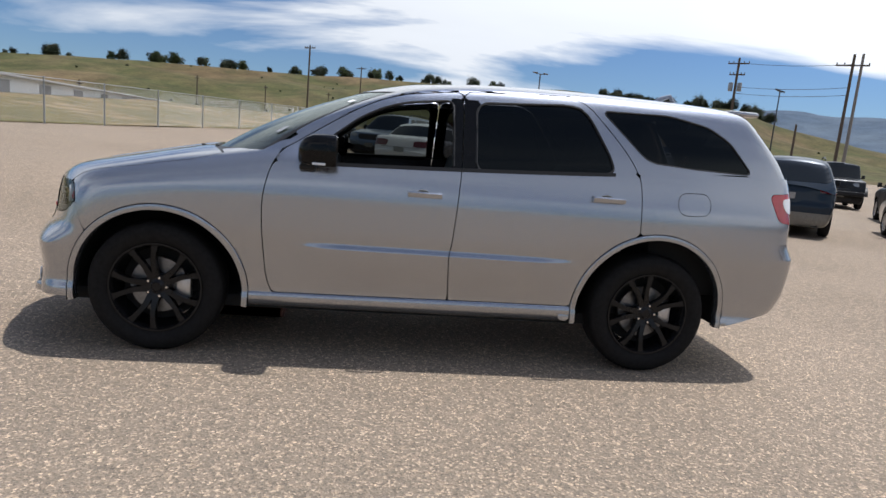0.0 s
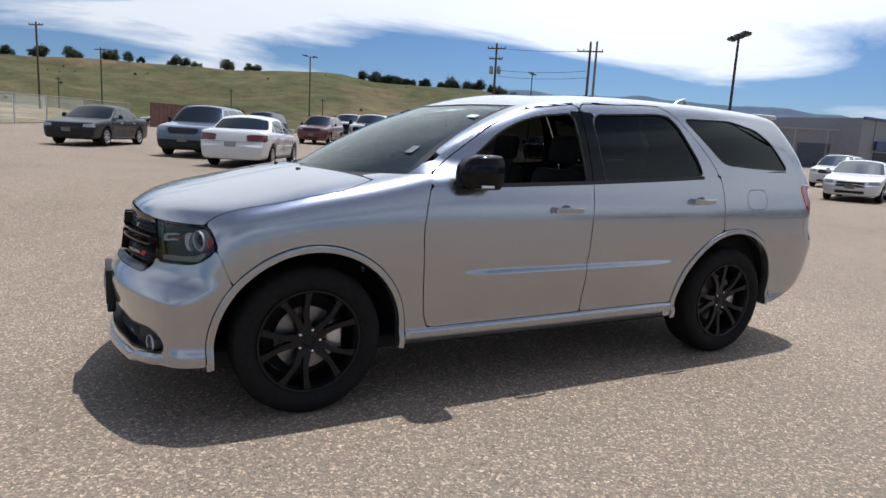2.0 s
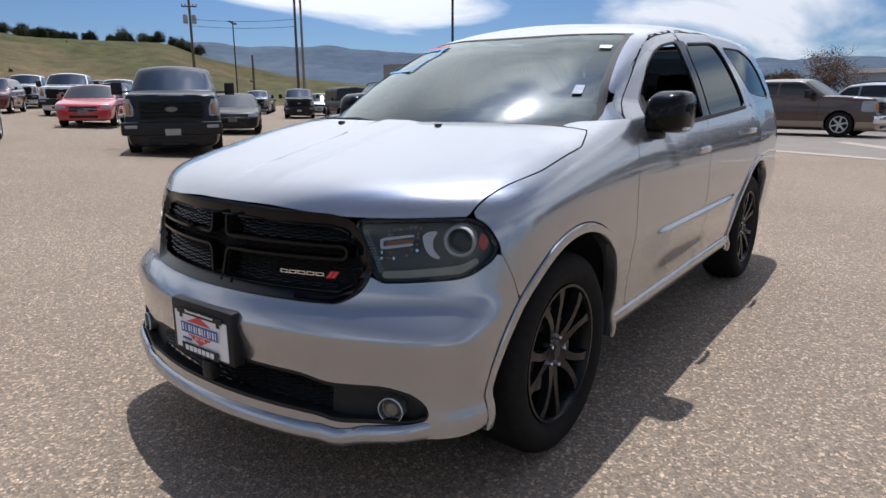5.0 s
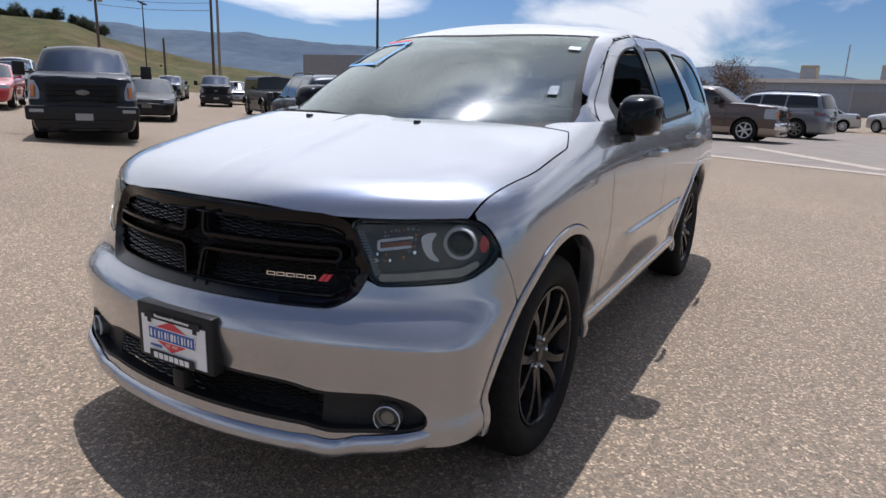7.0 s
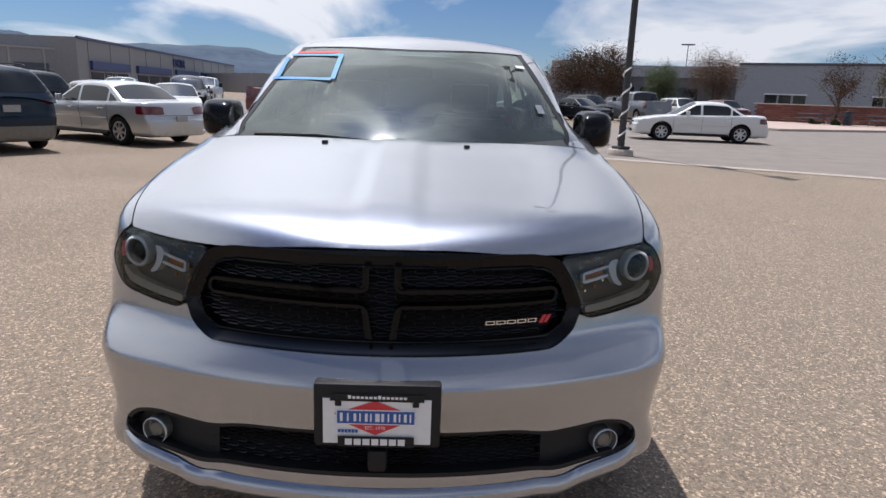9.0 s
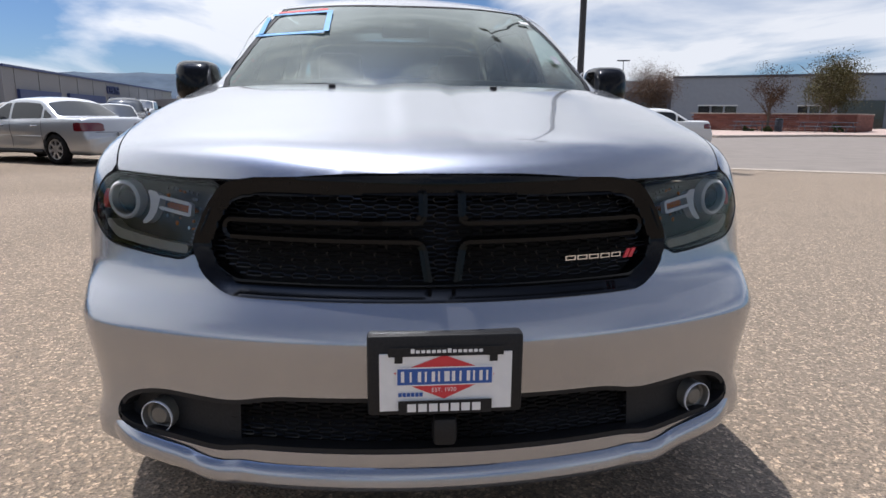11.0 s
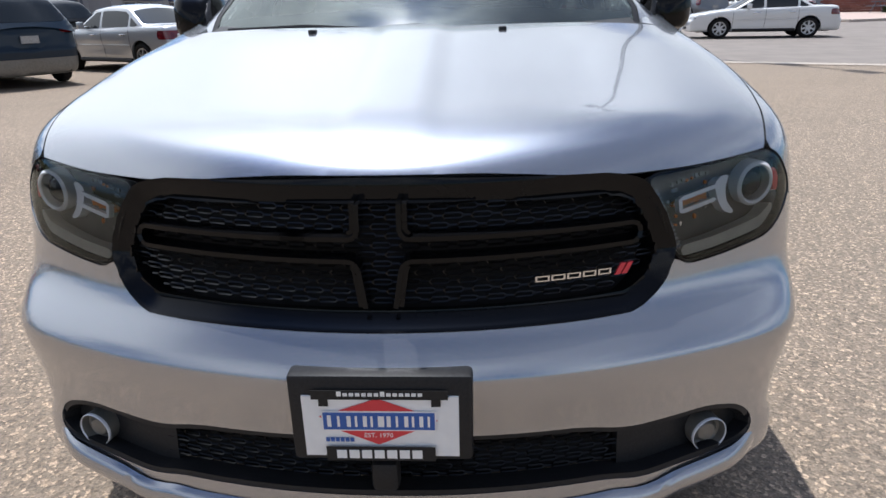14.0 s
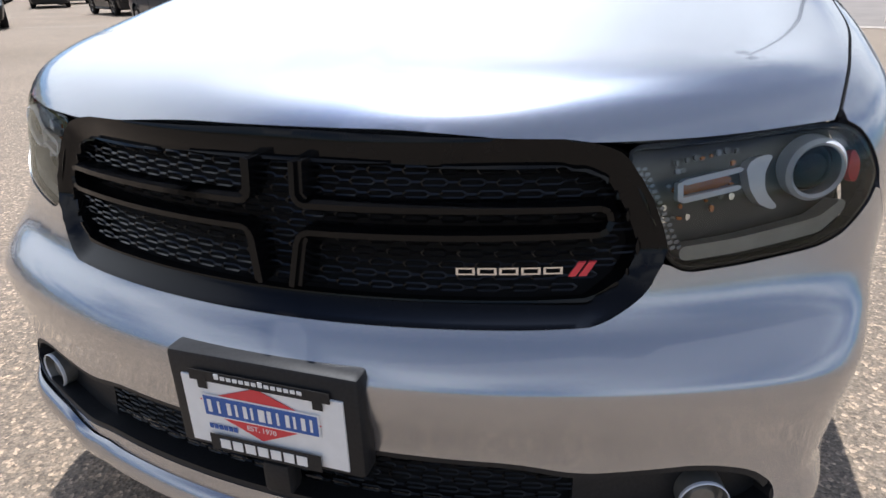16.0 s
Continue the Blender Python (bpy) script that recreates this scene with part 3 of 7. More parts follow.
def build_suv():
    car = thing("suv", "large silver SUV with black wheels standing on the asphalt", "car")
    hole = np.minimum
    # grids
    L = around(lower, np.linspace(-0.80, 4.12, 210), np.radians(np.r_[np.linspace(-42, -8, 26)[:-1], np.linspace(-8, 5, 32)[:-1], np.linspace(5, 64, 48)]), 0.72)
    U = around(upper, np.linspace(0.45, 4.0, 180), np.radians(np.linspace(-4, 92, 80)), 1.2)
    A = fan(lower, np.radians(np.linspace(0, 88, 120)), np.linspace(0.235, 1.03, 88))
    B = fan(lower, np.radians(np.linspace(20, 56, 150)), np.linspace(0.755, 0.978, 100))
    by, bz = B[..., 1], B[..., 2]
    x, y, z = (L[..., k] for k in range(3))
    ux, uy, uz = (U[..., k] for k in range(3))
    ax, ay, az = (A[..., k] for k in range(3))
    low = np.minimum(arch(L, ARCH_F), arch(L, ARCH_R))
    under_belt, over_belt = belt(x) + 0.001 - z, uz - belt(ux) - 0.001
    on_hood = hole(hood_side(x) - y, 0.15 + 0.27 * y**2 + 0.012 - x)
    fd, rd = front_door(x, z), rear_door(x, z)
    off_screen = np.where(ux < 1.5, uy - glass_edge(uz) - 0.012, 1.0)
    # bumper line behind the headlamp
    bump_line = (x + 0.42) * 0.81 - (z - 0.80) * -0.30
    abump = (ax + 0.42) * 0.81 - (az - 0.80) * -0.30
    skirt_top = 0.398 + 0.012 * step(x, 0.6, 2.5)
    for s, tag in ((-1, "left"), (1, "right")):
        wing = hole(hole(hole(-fd - GAP, -on_hood - GAP), low), hole(hole(bump_line - 0.0006, 0.86 - x), hole(under_belt + 0.06, z - 0.36)))
        wing = hole(hole(wing, -lamp_shape(y, z) - 0.004), np.where(x > 0.1, y - 0.735 + 0 * z, 1))
        part("front_wing", clip(L, wing, 0.014, (s,)), M["silver"], car)
        for name, shape, win in (("front_door", fd, window_1), ("rear_door", rd, window_2)):
            body = hole(hole(shape - GAP, under_belt), hole(low, z - skirt_top))
            bm = clip(L, body, 0.014, (s,))
            door = part(name, bm, M["silver"], car)
            up = front_door(ux, uz) if name == "front_door" else rear_door(ux, uz)
            frame_d = hole(hole(hole(up - GAP, over_belt), -win(ux, uz)), off_screen)
            black = (1.675 - ux) if name == "front_door" else (ux - 1.855)
            part("window_frame", clip(U, hole(frame_d, np.maximum(black, uz - 1.640)), 0.012, (s,)), M["silver"], door)
            part("pillar_trim", clip(U, hole(hole(frame_d, -black), 1.640 - uz), 0.012, (s,)), M["gloss_black"], door, "gloss black pillar cover")
            wx = win(ux, uz)
            part("window_seal", seal(win, s), M["black_plastic"], door)
            if name == "front_door" and s > 0:
                part("window_pane", clip(U, hole(wx + 0.003, ux - 0.985), 0.0, (s,), lift=-0.009), M["front_glass"], door)
            if name == "rear_door":
                part("window_pane", clip(U, wx + 0.003, 0.0, (s,), lift=-0.009), M["privacy"], door, "dark tinted rear window")
            # belt moulding
            a, b = (0.86, 1.750) if name == "front_door" else (1.751, 2.715)
            xs = np.linspace(a, b, 30)
            strip = np.stack([np.stack([xs, belt_y(xs) + 0.004 - 0.3 * k, belt(xs) - 0.010 + k], -1) for k in np.linspace(0, 0.022, 4)], 1)
            part("belt_moulding", clip(strip, None, 0.012, (s,)), M["black_plastic"], door, "thin black moulding under the window")
            hx, hz = (1.535, 1.054) if name == "front_door" else (2.672, 1.108)
            hy = float(side_at(hx, hz)[1])
            bm = bmesh.new()
            pts = [(hx + 0.105 * math.sin(k * math.pi / 2 / 6), 0, 0) for k in range(-6, 7)]
            rows = []
            for k, (px, _, _) in enumerate(pts):
                out = 0.044 - 0.012 * abs(k - 6) / 6
                if abs(k - 6) == 6:
                    out = 0.004
                rows.append([(px, s * (hy + out - d), hz + h) for d, h in ((0.020, -0.016), (0.004, -0.017), (0, -0.006), (0, 0.008), (0.006, 0.016), (0.020, 0.015))])
            ring = [[bm.verts.new(v) for v in r] for r in rows]
            for p, q in zip(ring, ring[1:]):
                for k in range(6):
                    bm.faces.new((p[k], p[(k + 1) % 6], q[(k + 1) % 6], q[k]))
            bm.faces.new(ring[0]), bm.faces.new(ring[-1])
            bmesh.ops.recalc_face_normals(bm, faces=bm.faces)
            handle = part("door_handle", bm, M["silver"], door, "silver pull handle")
            # the door isn't recessed here; a grey disc paints the cup's shade
            cup = lathe([(0.002, 0.002), (0.03, 0.0015), (0.040, 0.0008), (0.041, 0)], 20)
            bmesh.ops.transform(cup, matrix=Matrix.Translation((hx - 0.01, s * (hy + 0.0005), hz - 0.008)) @ Matrix.Diagonal((1.15, s, 0.85, 1)), verts=cup.verts)
            part("handle_cup", cup, M["lamp_grey"], handle)
        # rear quarter with the pillar behind the rear door
        q = hole(hole(-rd - GAP, low), hole(under_belt, hole(x - 2.45, z - 0.315 - 0.13 * step(x, 3.45, 4.1))))
        q = hole(q, hole(-polygon([(3.765, 1.214), (4.2, 1.25), (4.2, 1.0), (3.84, 1.045)], 0.02)(x, z) - 0.003, 4.05 - x + 0 * z))
        lid = polygon([(3.125, 1.182), (3.346, 1.190), (3.356, 1.05), (3.136, 1.043)], 0.035)(x, z)
        q_panel = part("quarter_panel", clip(L, hole(q, -lid - 0.002), 0.014, (s,)), M["silver"], car)
        if s < 0:
            part("fuel_door", clip(L, lid - 0.002, 0.012, (s,)), M["silver"], q_panel)
        qu = hole(hole(hole(-front_door(ux, uz) - GAP, -rear_door(ux, uz) - GAP), over_belt), hole(-window_3(ux, uz), 3.95 - ux))
        qu = hole(hole(qu, nearest_face(U, 0)), off_screen)
        islands("roof_side", clip(U, qu, 0.012, (s,)), M["silver"], q_panel)
        w3 = window_3(ux, uz)
        part("quarter_window", clip(U, w3 + 0.003, 0.0, (s,), lift=-0.006), M["privacy"], q_panel, "dark tinted rear side window")
        part("window_seal", seal(window_3, s, 0.006), M["black_plastic"], q_panel)
        # tail lamp
        tl = polygon([(3.765, 1.214), (4.2, 1.25), (4.2, 1.0), (3.84, 1.045)], 0.02)(x, z)
        lamp = part("tail_lamp", clip(L, tl, 0.02, (s,), lift=0.002), M["tail_red"], car, "red tail lamp with a pale reversing lens")
        part("reversing_lens", clip(L, polygon([(3.85, 1.195), (3.99, 1.20), (3.95, 1.09), (3.885, 1.11)], 0.02)(x, z), 0.002, (s,), lift=0.004), M["lamp_white"], lamp)
        # side skirt
        xs = np.linspace(0.47, 2.62, 50)
        rows = []
        for dz, dy in ((0.0, -0.02), (-0.003, -0.004), (-0.009, 0.004), (-0.020, 0.009), (-0.036, 0.011), (-0.054, 0.009), (-0.072, 0.003), (-0.090, -0.009), (-0.106, -0.028), (-0.116, -0.06), (-0.12, -0.14)):
            zz = 0.398 + 0.012 * step(xs, 0.6, 2.5) + dz * (0.9 + 0.1 * step(xs, 0.5, 2.5))
            rows.append(np.stack([xs, 0 * xs + 0.912 + dy, zz], -1))
        S = np.stack(rows, 1)
        part("side_skirt", clip(S, np.minimum(arch(S, ARCH_F), arch(S, ARCH_R)), 0.012, (s,)), M["silver"], car)
        # arch lips
        for (cx, cz, r), lo_a, hi_a in ((ARCH_F, -5, 186), (ARCH_R, -5, 186)):
            t = np.radians(np.linspace(lo_a, hi_a, 72))
            rows = []
            for dr, dy in ((-0.0045, -0.012), (-0.0045, 0.003), (-0.008, 0.008), (-0.026, 0.011), (-0.038, 0.009), (-0.042, -0.003), (-0.042, -0.05)):
                px = cx + (r + dr) * np.cos(t)
                pz = cz + (r + dr) * np.sin(t) / np.where(np.sin(t) < 0, 0.55, 1)
                py = side_at(cx + (r + 0.012) * np.cos(t), np.maximum(cz + (r + 0.012) * np.sin(t) / np.where(np.sin(t) < 0, 0.55, 1), 0.28))[..., 1]
                rows.append(np.stack([px, py + dy, pz], -1))
            part("wheel_arch_lip", clip(np.stack(rows, 1), None, 0, (s,), inner=(cx, 0, cz)), M["silver"], car)
            liner = np.stack([np.stack([cx + (r + 0.005) * np.cos(t), 0 * t + w, cz + (r + 0.005) * np.sin(t) / np.where(np.sin(t) < 0, 0.55, 1)], -1) for w in (0.45, 0.90)], 1)
            part("wheel_arch_liner", clip(liner, None, 0, (s,), inner=(cx, 0, cz)), M["shade_black"], car)
        # headlamp
        ls = lamp_shape(by, bz)
        clear = part("headlamp", clip(B, ls - 0.002, 0, (s,), lift=-0.002), M["clear"], car, "clear headlamp with a dark inside")
        part("headlamp_bezel", clip(B, hole(ls, 0.006 - ls), 0.018, (s,), lift=-0.003), M["gloss_black"], clear)
        part("headlamp_housing", clip(B, ls - 0.004, 0, (s,), lift=-0.055), M["lamp_inside"], clear)
        bar = polygon([(0.624, 0.780), (0.70, 0.785), (0.838, 0.801), (0.878, 0.832), (0.872, 0.850), (0.833, 0.826), (0.70, 0.808), (0.621, 0.802)], 0.006)(by, bz)
        part("light_bar", clip(B, bar, 0.03, (s,), lift=-0.014), M["lamp_strip"], clear, "pale strip along the bottom")
        for k in range(15):
            e = k / 14
            cy, cz = 0.548 + 0.062 * e, 0.925 - 0.125 * e
            for d in (0.0, 0.010):
                cell = polygon([(cy + d, cz + 0.003), (cy + d + 0.008, cz + 0.004), (cy + d + 0.008, cz - 0.002), (cy + d, cz - 0.003)], 0.001)(by, bz)
                part("lamp_rib", clip(B, cell, 0.004, (s,), lift=-0.020), M["lamp_clear"], clear)
        for k in range(2):
            hook = polygon([(0.612, 0.905 - 0.027 * k), (0.700, 0.919 - 0.027 * k), (0.702, 0.911 - 0.027 * k), (0.614, 0.896 - 0.027 * k)], 0.004)(by, bz)
            part("signal_bar", clip(B, hook, 0.012, (s,), lift=-0.010), M["lamp_white"], clear)
        hook = polygon([(0.607, 0.902), (0.615, 0.904), (0.618, 0.870), (0.610, 0.872)], 0.003)(by, bz)
        part("signal_bar", clip(B, hook, 0.012, (s,), lift=-0.010), M["lamp_white"], clear)
        part("amber_reflector", clip(B, polygon([(0.615, 0.894), (0.70, 0.905), (0.70, 0.89), (0.615, 0.877)], 0.008)(by, bz), 0.01, (s,), lift=-0.035), M["amber"], clear)
        part("side_marker", clip(B, polygon([(0.872, 0.93), (0.893, 0.90), (0.886, 0.865), (0.868, 0.885)], 0.008)(by, bz), 0.01, (s,), lift=-0.012), M["sticker_red"], clear, "red side marker")
        eye = cast(lower, np.array([0.45, 0, 0.895]), np.array([-math.cos(radians(39.5)), math.sin(radians(39.5)), 0]), 2.0)
        turn = Matrix.Translation((eye[0] + 0.05, s * (eye[1] - 0.012), eye[2])) @ pose(0, 0, 0, 0, 0, -s * 24)
        ring = lathe([(0.040, -0.030), (0.045, -0.034), (0.051, -0.028), (0.052, 0.0), (0.048, 0.004), (0.041, -0.006)], 40, "x", True)
        bmesh.ops.transform(ring, matrix=turn, verts=ring.verts)
        part("halo_ring", ring, M["lamp_white"], clear, "pale ring round the projector lens")
        lens = lathe([(0.0, -0.030), (0.018, -0.027), (0.032, -0.016), (0.040, 0.0), (0.040, 0.02)], 32, "x")
        bmesh.ops.transform(lens, matrix=turn, verts=lens.verts)
        part("projector_lens", lens, M["gloss_black"], clear)
        plate_d = polygon([(0.718, 0.925), (0.765, 0.936), (0.752, 0.915), (0.750, 0.888), (0.760, 0.862), (0.785, 0.842), (0.758, 0.843), (0.735, 0.866), (0.724, 0.895)], 0.012)(by, bz)
        part("projector_bezel", clip(B, plate_d, 0.02, (s,), lift=-0.034), M["lamp_white"], clear, "pale plate round the projector lens")
        sparkle = random.Random(5)
        for r in range(6):
            for k in range(9):
                cy, cz = 0.607 + 0.0125 * k + sparkle.uniform(-0.003, 0.003), 0.838 + 0.0185 * r + 0.0018 * k + sparkle.uniform(-0.003, 0.003)
                if sparkle.random() < 0.22 or r in (2, 3) and k < 7 and sparkle.random() < 0.5:
                    continue
                w, h = sparkle.uniform(0.003, 0.0055), sparkle.uniform(0.003, 0.0065)
                cell = polygon([(cy - w, cz + h), (cy + w, cz + h * 0.6), (cy + w * 0.8, cz - h), (cy - w * 0.6, cz - h)], 0.001)(by, bz)
                part("reflector_facet", clip(B, cell, 0.004, (s,), lift=-0.044), M[sparkle.choice(("chrome", "amber", "lamp_grey", "lamp_clear"))], clear)
        # fog lamp with ring
        fx = -0.716
        fog = lathe([(0.0, -0.002), (0.020, -0.001), (0.028, 0.006), (0.030, 0.012), (0.037, 0.008), (0.0405, -0.010), (0.0412, 0.03)], 28, "x")
        turn = Matrix.Translation((fx, s * 0.697, 0.380)) @ pose(0, 0, 0, 0, 0, -s * 16)
        bmesh.ops.transform(fog, matrix=turn, verts=fog.verts)
        f = part("fog_lamp", fog, M["lamp_grey"], car, "round fog lamp")
        ring = lathe([(0.0392, -0.010), (0.0405, -0.0135), (0.0420, -0.0115), (0.0418, -0.006)], 32, "x")
        bmesh.ops.transform(ring, matrix=turn, verts=ring.verts)
        part("fog_lamp_ring", ring, M["lamp_white"], f, "bright ring")
        # door mirror
        mx, my, mz = 0.885, 0.975, 1.262
        tt = np.linspace(0, math.tau, 37)
        cap = np.stack([np.stack([0 * tt + px, my + dy + 0.088 * w * np.sign(np.cos(tt)) * np.abs(np.cos(tt)) ** 0.55, mz + dz + 0.094 * w * np.sign(np.sin(tt)) * np.abs(np.sin(tt)) ** 0.55], -1)
                        for px, w, dy, dz in ((0.785, 0.02, -0.03, -0.03), (0.788, 0.35, -0.028, -0.028), (0.798, 0.62, -0.02, -0.02), (0.825, 0.84, -0.008, -0.008), (0.872, 0.97, 0, 0), (0.945, 1.02, 0, 0), (1.000, 1.01, 0, 0), (1.008, 0.95, 0, 0), (0.998, 0.91, 0, 0), (0.993, 0.02, 0, 0))], 1)
        mirror = part("door_mirror", clip(cap, None, 0, (s,), inner=(mx, my, mz)), M["gloss_black"], car, "gloss black door mirror")
        arm = boxes((0.795, 0.885, *sorted((s * 0.86, s * 0.975)), 1.142, 1.178), bevel=0.012)
        part("mirror_arm", arm, M["black_plastic"], mirror)
        part("mirror_signal", boxes((0.875, 0.950, *sorted((s * (my + 0.070), s * (my + 0.0895))), mz - 0.080, mz - 0.066), bevel=0.004), M["lamp_white"], mirror, "thin light strip under the mirror")
        sail = hole(window_1(ux, uz), hole(0.985 - ux, over_belt))
        part("mirror_sail", clip(U, sail, 0.004, (s,), lift=0.002), M["black_plastic"], mirror)
    # bonnet
    hx, hy = np.meshgrid(np.linspace(-0.835, 0.62, 120), np.linspace(-0.905, 0.905, 140), indexing="ij")
    base = np.stack([hx, hy, 0 * hx + 0.8], -1)
    H = cast(lower, base, np.broadcast_to([0, 0, 1.0], base.shape), 0.8)
    lip = 0.984 - 0.020 * step(np.abs(hy), 0.15, 0.52) + 0.008 * step(np.abs(hy), 0.6, 0.86)
    rear_edge = 0.15 + 0.27 * hy**2
    hd = hole(hole(hood_side(hx) - np.abs(hy) - GAP, H[..., 2] - lip), rear_edge - hx)
    hood = part("bonnet", clip(H, hd, 0.016), M["silver"], car)
    # cowl under the screen
    cw = hole(hole(hx - rear_edge - 0.004, 0.745 - np.abs(hy)), 0.62 - hx)
    part("cowl", clip(H, cw, 0.01, lift=-0.022), M["black_plastic"], car, "black plastic cowl under the windscreen")
    for s, (px, py) in zip((-1, 1), ((0.10, -0.27), (0.106, 0.305))):
        bm = boxes((px - 0.013, px + 0.013, py - 0.012, py + 0.012, 1.205, float(hood_mid(px)) + 0.006), bevel=0.004)
        part("washer_nozzle", bm, M["black_plastic"], hood, "small black washer nozzle")
    # windscreen
    sv, sz = np.meshgrid(np.linspace(-1, 1, 84), np.linspace(1.14, 1.70, 60), indexing="ij")
    sy = sv * (belt_y(1.0) - 0.018 - 0.30 * (sz - belt(1.0)) - 0.33 * np.maximum(sz - belt(1.0), 0) ** 2)
    base = np.stack([0 * sy + 1.9, sy, sz], -1)
    W = cast(upper, base, np.broadcast_to([-1.0, 0, 0], base.shape), 2.2)
    wside, wtop, wfront, wback = upper_walls(W[..., 0], sy, sz)
    pane = hole(glass_edge(sz) - np.abs(sy), 2.4 * (-wtop - 0.008))
    on_front = nearest_face(W, 2)
    part("windscreen", clip(W, pane, 0, lift=-0.004), M["windscreen"], car, "clear windscreen with a pale green tint")
    part("windscreen_seal", clip(W, hole(pane + 0.006, 0.020 - pane), 0.0, lift=-0.002), M["black_plastic"], car)
    islands("windscreen_frame", clip(W, hole(hole(-pane - 0.005, -front_door(W[..., 0], sz) - GAP), hole(on_front, sz - belt(W[..., 0]) + 0.05)), 0.0), M["silver"], car)
    # roof
    rx, rv = np.meshgrid(np.linspace(0.95, 3.85, 100), np.linspace(-0.72, 0.72, 70), indexing="ij")
    base = np.stack([rx, rv, 0 * rx + 1.35], -1)
    R = cast(upper, base, np.broadcast_to([0, 0, 1.0], base.shape), 0.8)
    part("roof", clip(R, hole(nearest_face(R, 1), 3.80 - rx), 0.0), M["silver"], car)
    # tailgate, rear window and spoiler
    ty, tz = np.meshgrid(np.linspace(-0.93, 0.93, 50), np.linspace(0.30, 1.30, 50), indexing="ij")
    base = np.stack([0 * ty + 2.0, ty, tz], -1)
    T = cast(lower, base, np.broadcast_to([1.0, 0, 0], base.shape), 2.6)
    part("rear_bumper", clip(T, hole(hole(0.66 - tz, T[..., 0] - 3.5), tz - 0.315 - 0.13 * step(T[..., 0], 3.45, 4.1)), 0.03), M["silver"], car)
    part("tailgate", clip(T, hole(hole(tz - 0.665, T[..., 0] - 3.95), 0.80 - np.abs(ty)), 0.01), M["silver"], car)
    gy, gz = np.meshgrid(np.linspace(-0.74, 0.74, 40), np.linspace(1.28, 1.74, 30), indexing="ij")
    base = np.stack([0 * gy + 2.2, gy, gz], -1)
    G = cast(upper, base, np.broadcast_to([1.0, 0, 0], base.shape), 2.4)
    part("rear_window", clip(G, hole(G[..., 0] - 3.60, nearest_face(G, 3)), 0.01, lift=0.002), M["privacy"], car, "dark tinted rear window")
    part("roof_spoiler", boxes((3.56, 3.775, -0.63, 0.63, 1.708, 1.742), bevel=0.016), M["silver"], car)
    fin = bmesh.new()
    tube([(3.30, 0, 1.79), (3.36, 0, 1.83), (3.42, 0, 1.85), (3.46, 0, 1.80)], 0.018, 8, fin)
    part("aerial", fin, M["silver"], car)
    # bumper: fascia with openings for grille, lamps and intake
    A2 = fan(lower, np.radians(np.linspace(-88, 88, 240)), np.linspace(0.235, 1.03, 110))
    x2, y2, z2 = (A2[..., k] for k in range(3))
    b2 = (x2 + 0.42) * 0.81 - (z2 - 0.80) * -0.30
    fascia = hole(hole(-grille_shape(y2, z2), -intake_shape(y2, z2)), hole(-lamp_shape(np.abs(y2), z2) - 0.003, -b2 - 0.0012))
    fascia = hole(fascia, np.maximum(0.925 - z2, np.abs(y2) - 0.66))
    fascia = hole(hole(fascia, arch(A2, ARCH_F)), 0.978 - 0.020 * step(np.abs(y2), 0.15, 0.52) + 0.008 * step(np.abs(y2), 0.6, 0.86) - z2)
    part("front_bumper", clip(A2, hole(fascia, z2 - 0.302), 0.02), M["silver"], car, "silver bumper with a wide black intake")
    chin = []
    t = np.linspace(-1, 1, 90)
    for dz, dx in ((0.302, 0.0), (0.296, -0.010), (0.280, -0.018), (0.262, -0.020), (0.248, -0.012), (0.240, 0.02), (0.245, 0.10)):
        yy = 0.90 * t
        lift = 0.075 * np.clip((np.abs(t) - 0.45) / 0.55, 0, 1) ** 1.5
        drop = -0.012 * step(np.abs(t), 0.52, 0.60) * step(-np.abs(t), -0.70, -0.62)
        xx = -0.882 + 0.28 * yy**2 + 0.13 * np.clip((np.abs(t) - 0.82) / 0.18, 0, 1) ** 2 + dx
        chin.append(np.stack([xx, yy, dz + lift + drop], -1))
    part("chin_spoiler", clip(np.stack(chin, 1), None, 0, inner=(0, 0, 0.27)), M["silver"], car)
    # intake
    ish = intake_shape(y2, z2)
    # this near-black sheet paints the shade behind the intake mesh
    intake = part("lower_intake", clip(A2, ish + 0.004, 0, lift=-0.075), M["shade_black"], car)
    for s in (-1, 1):
        part("fog_pocket", clip(A2, hole(ish, s * y2 - 0.50), 0.02, lift=-0.040), M["black_plastic"], intake)
    part("intake_rim", clip(A2, hole(ish, 0.012 - ish), 0.05, lift=-0.002), M["black_plastic"], intake)
    def links(shape, inset, z0, dz, rows, cols, back, wide=9.0):
        """Rows of long flat links joined by short bars."""
        bm = bmesh.new()
        for r in range(rows):
            for c in range(-cols, cols + 1):
                cy, cz = c * 0.056 + (0.028 if r % 2 else 0), z0 + r * dz
                if shape(np.array(cy), np.array(cz)) < inset or abs(cy) > wide:
                    continue
                px, lean = float(nose(cz) + nose_bow(cz) * cy**2) + back, 2 * float(nose_bow(cz)) * cy
                ring = ((-0.021, 0), (-0.015, 0.0052), (0.015, 0.0052), (0.021, 0), (0.015, -0.0052), (-0.015, -0.0052), (-0.021, 0))
                tube([(px + lean * dy, cy + dy, cz + dz_) for dy, dz_ in ring], 0.0024, 4, bm)
                tube([(px + lean * dy, cy + dy, cz) for dy in (0.021, 0.035)], 0.0030, 4, bm)
        return bm

    wires = links(intake_shape, 0.008, 0.335, 0.0175, 8, 9, 0.045, 0.50)
    part("intake_mesh", wires, M["grille_black"], intake)
    # grille
    gs = grille_shape(y2, z2)
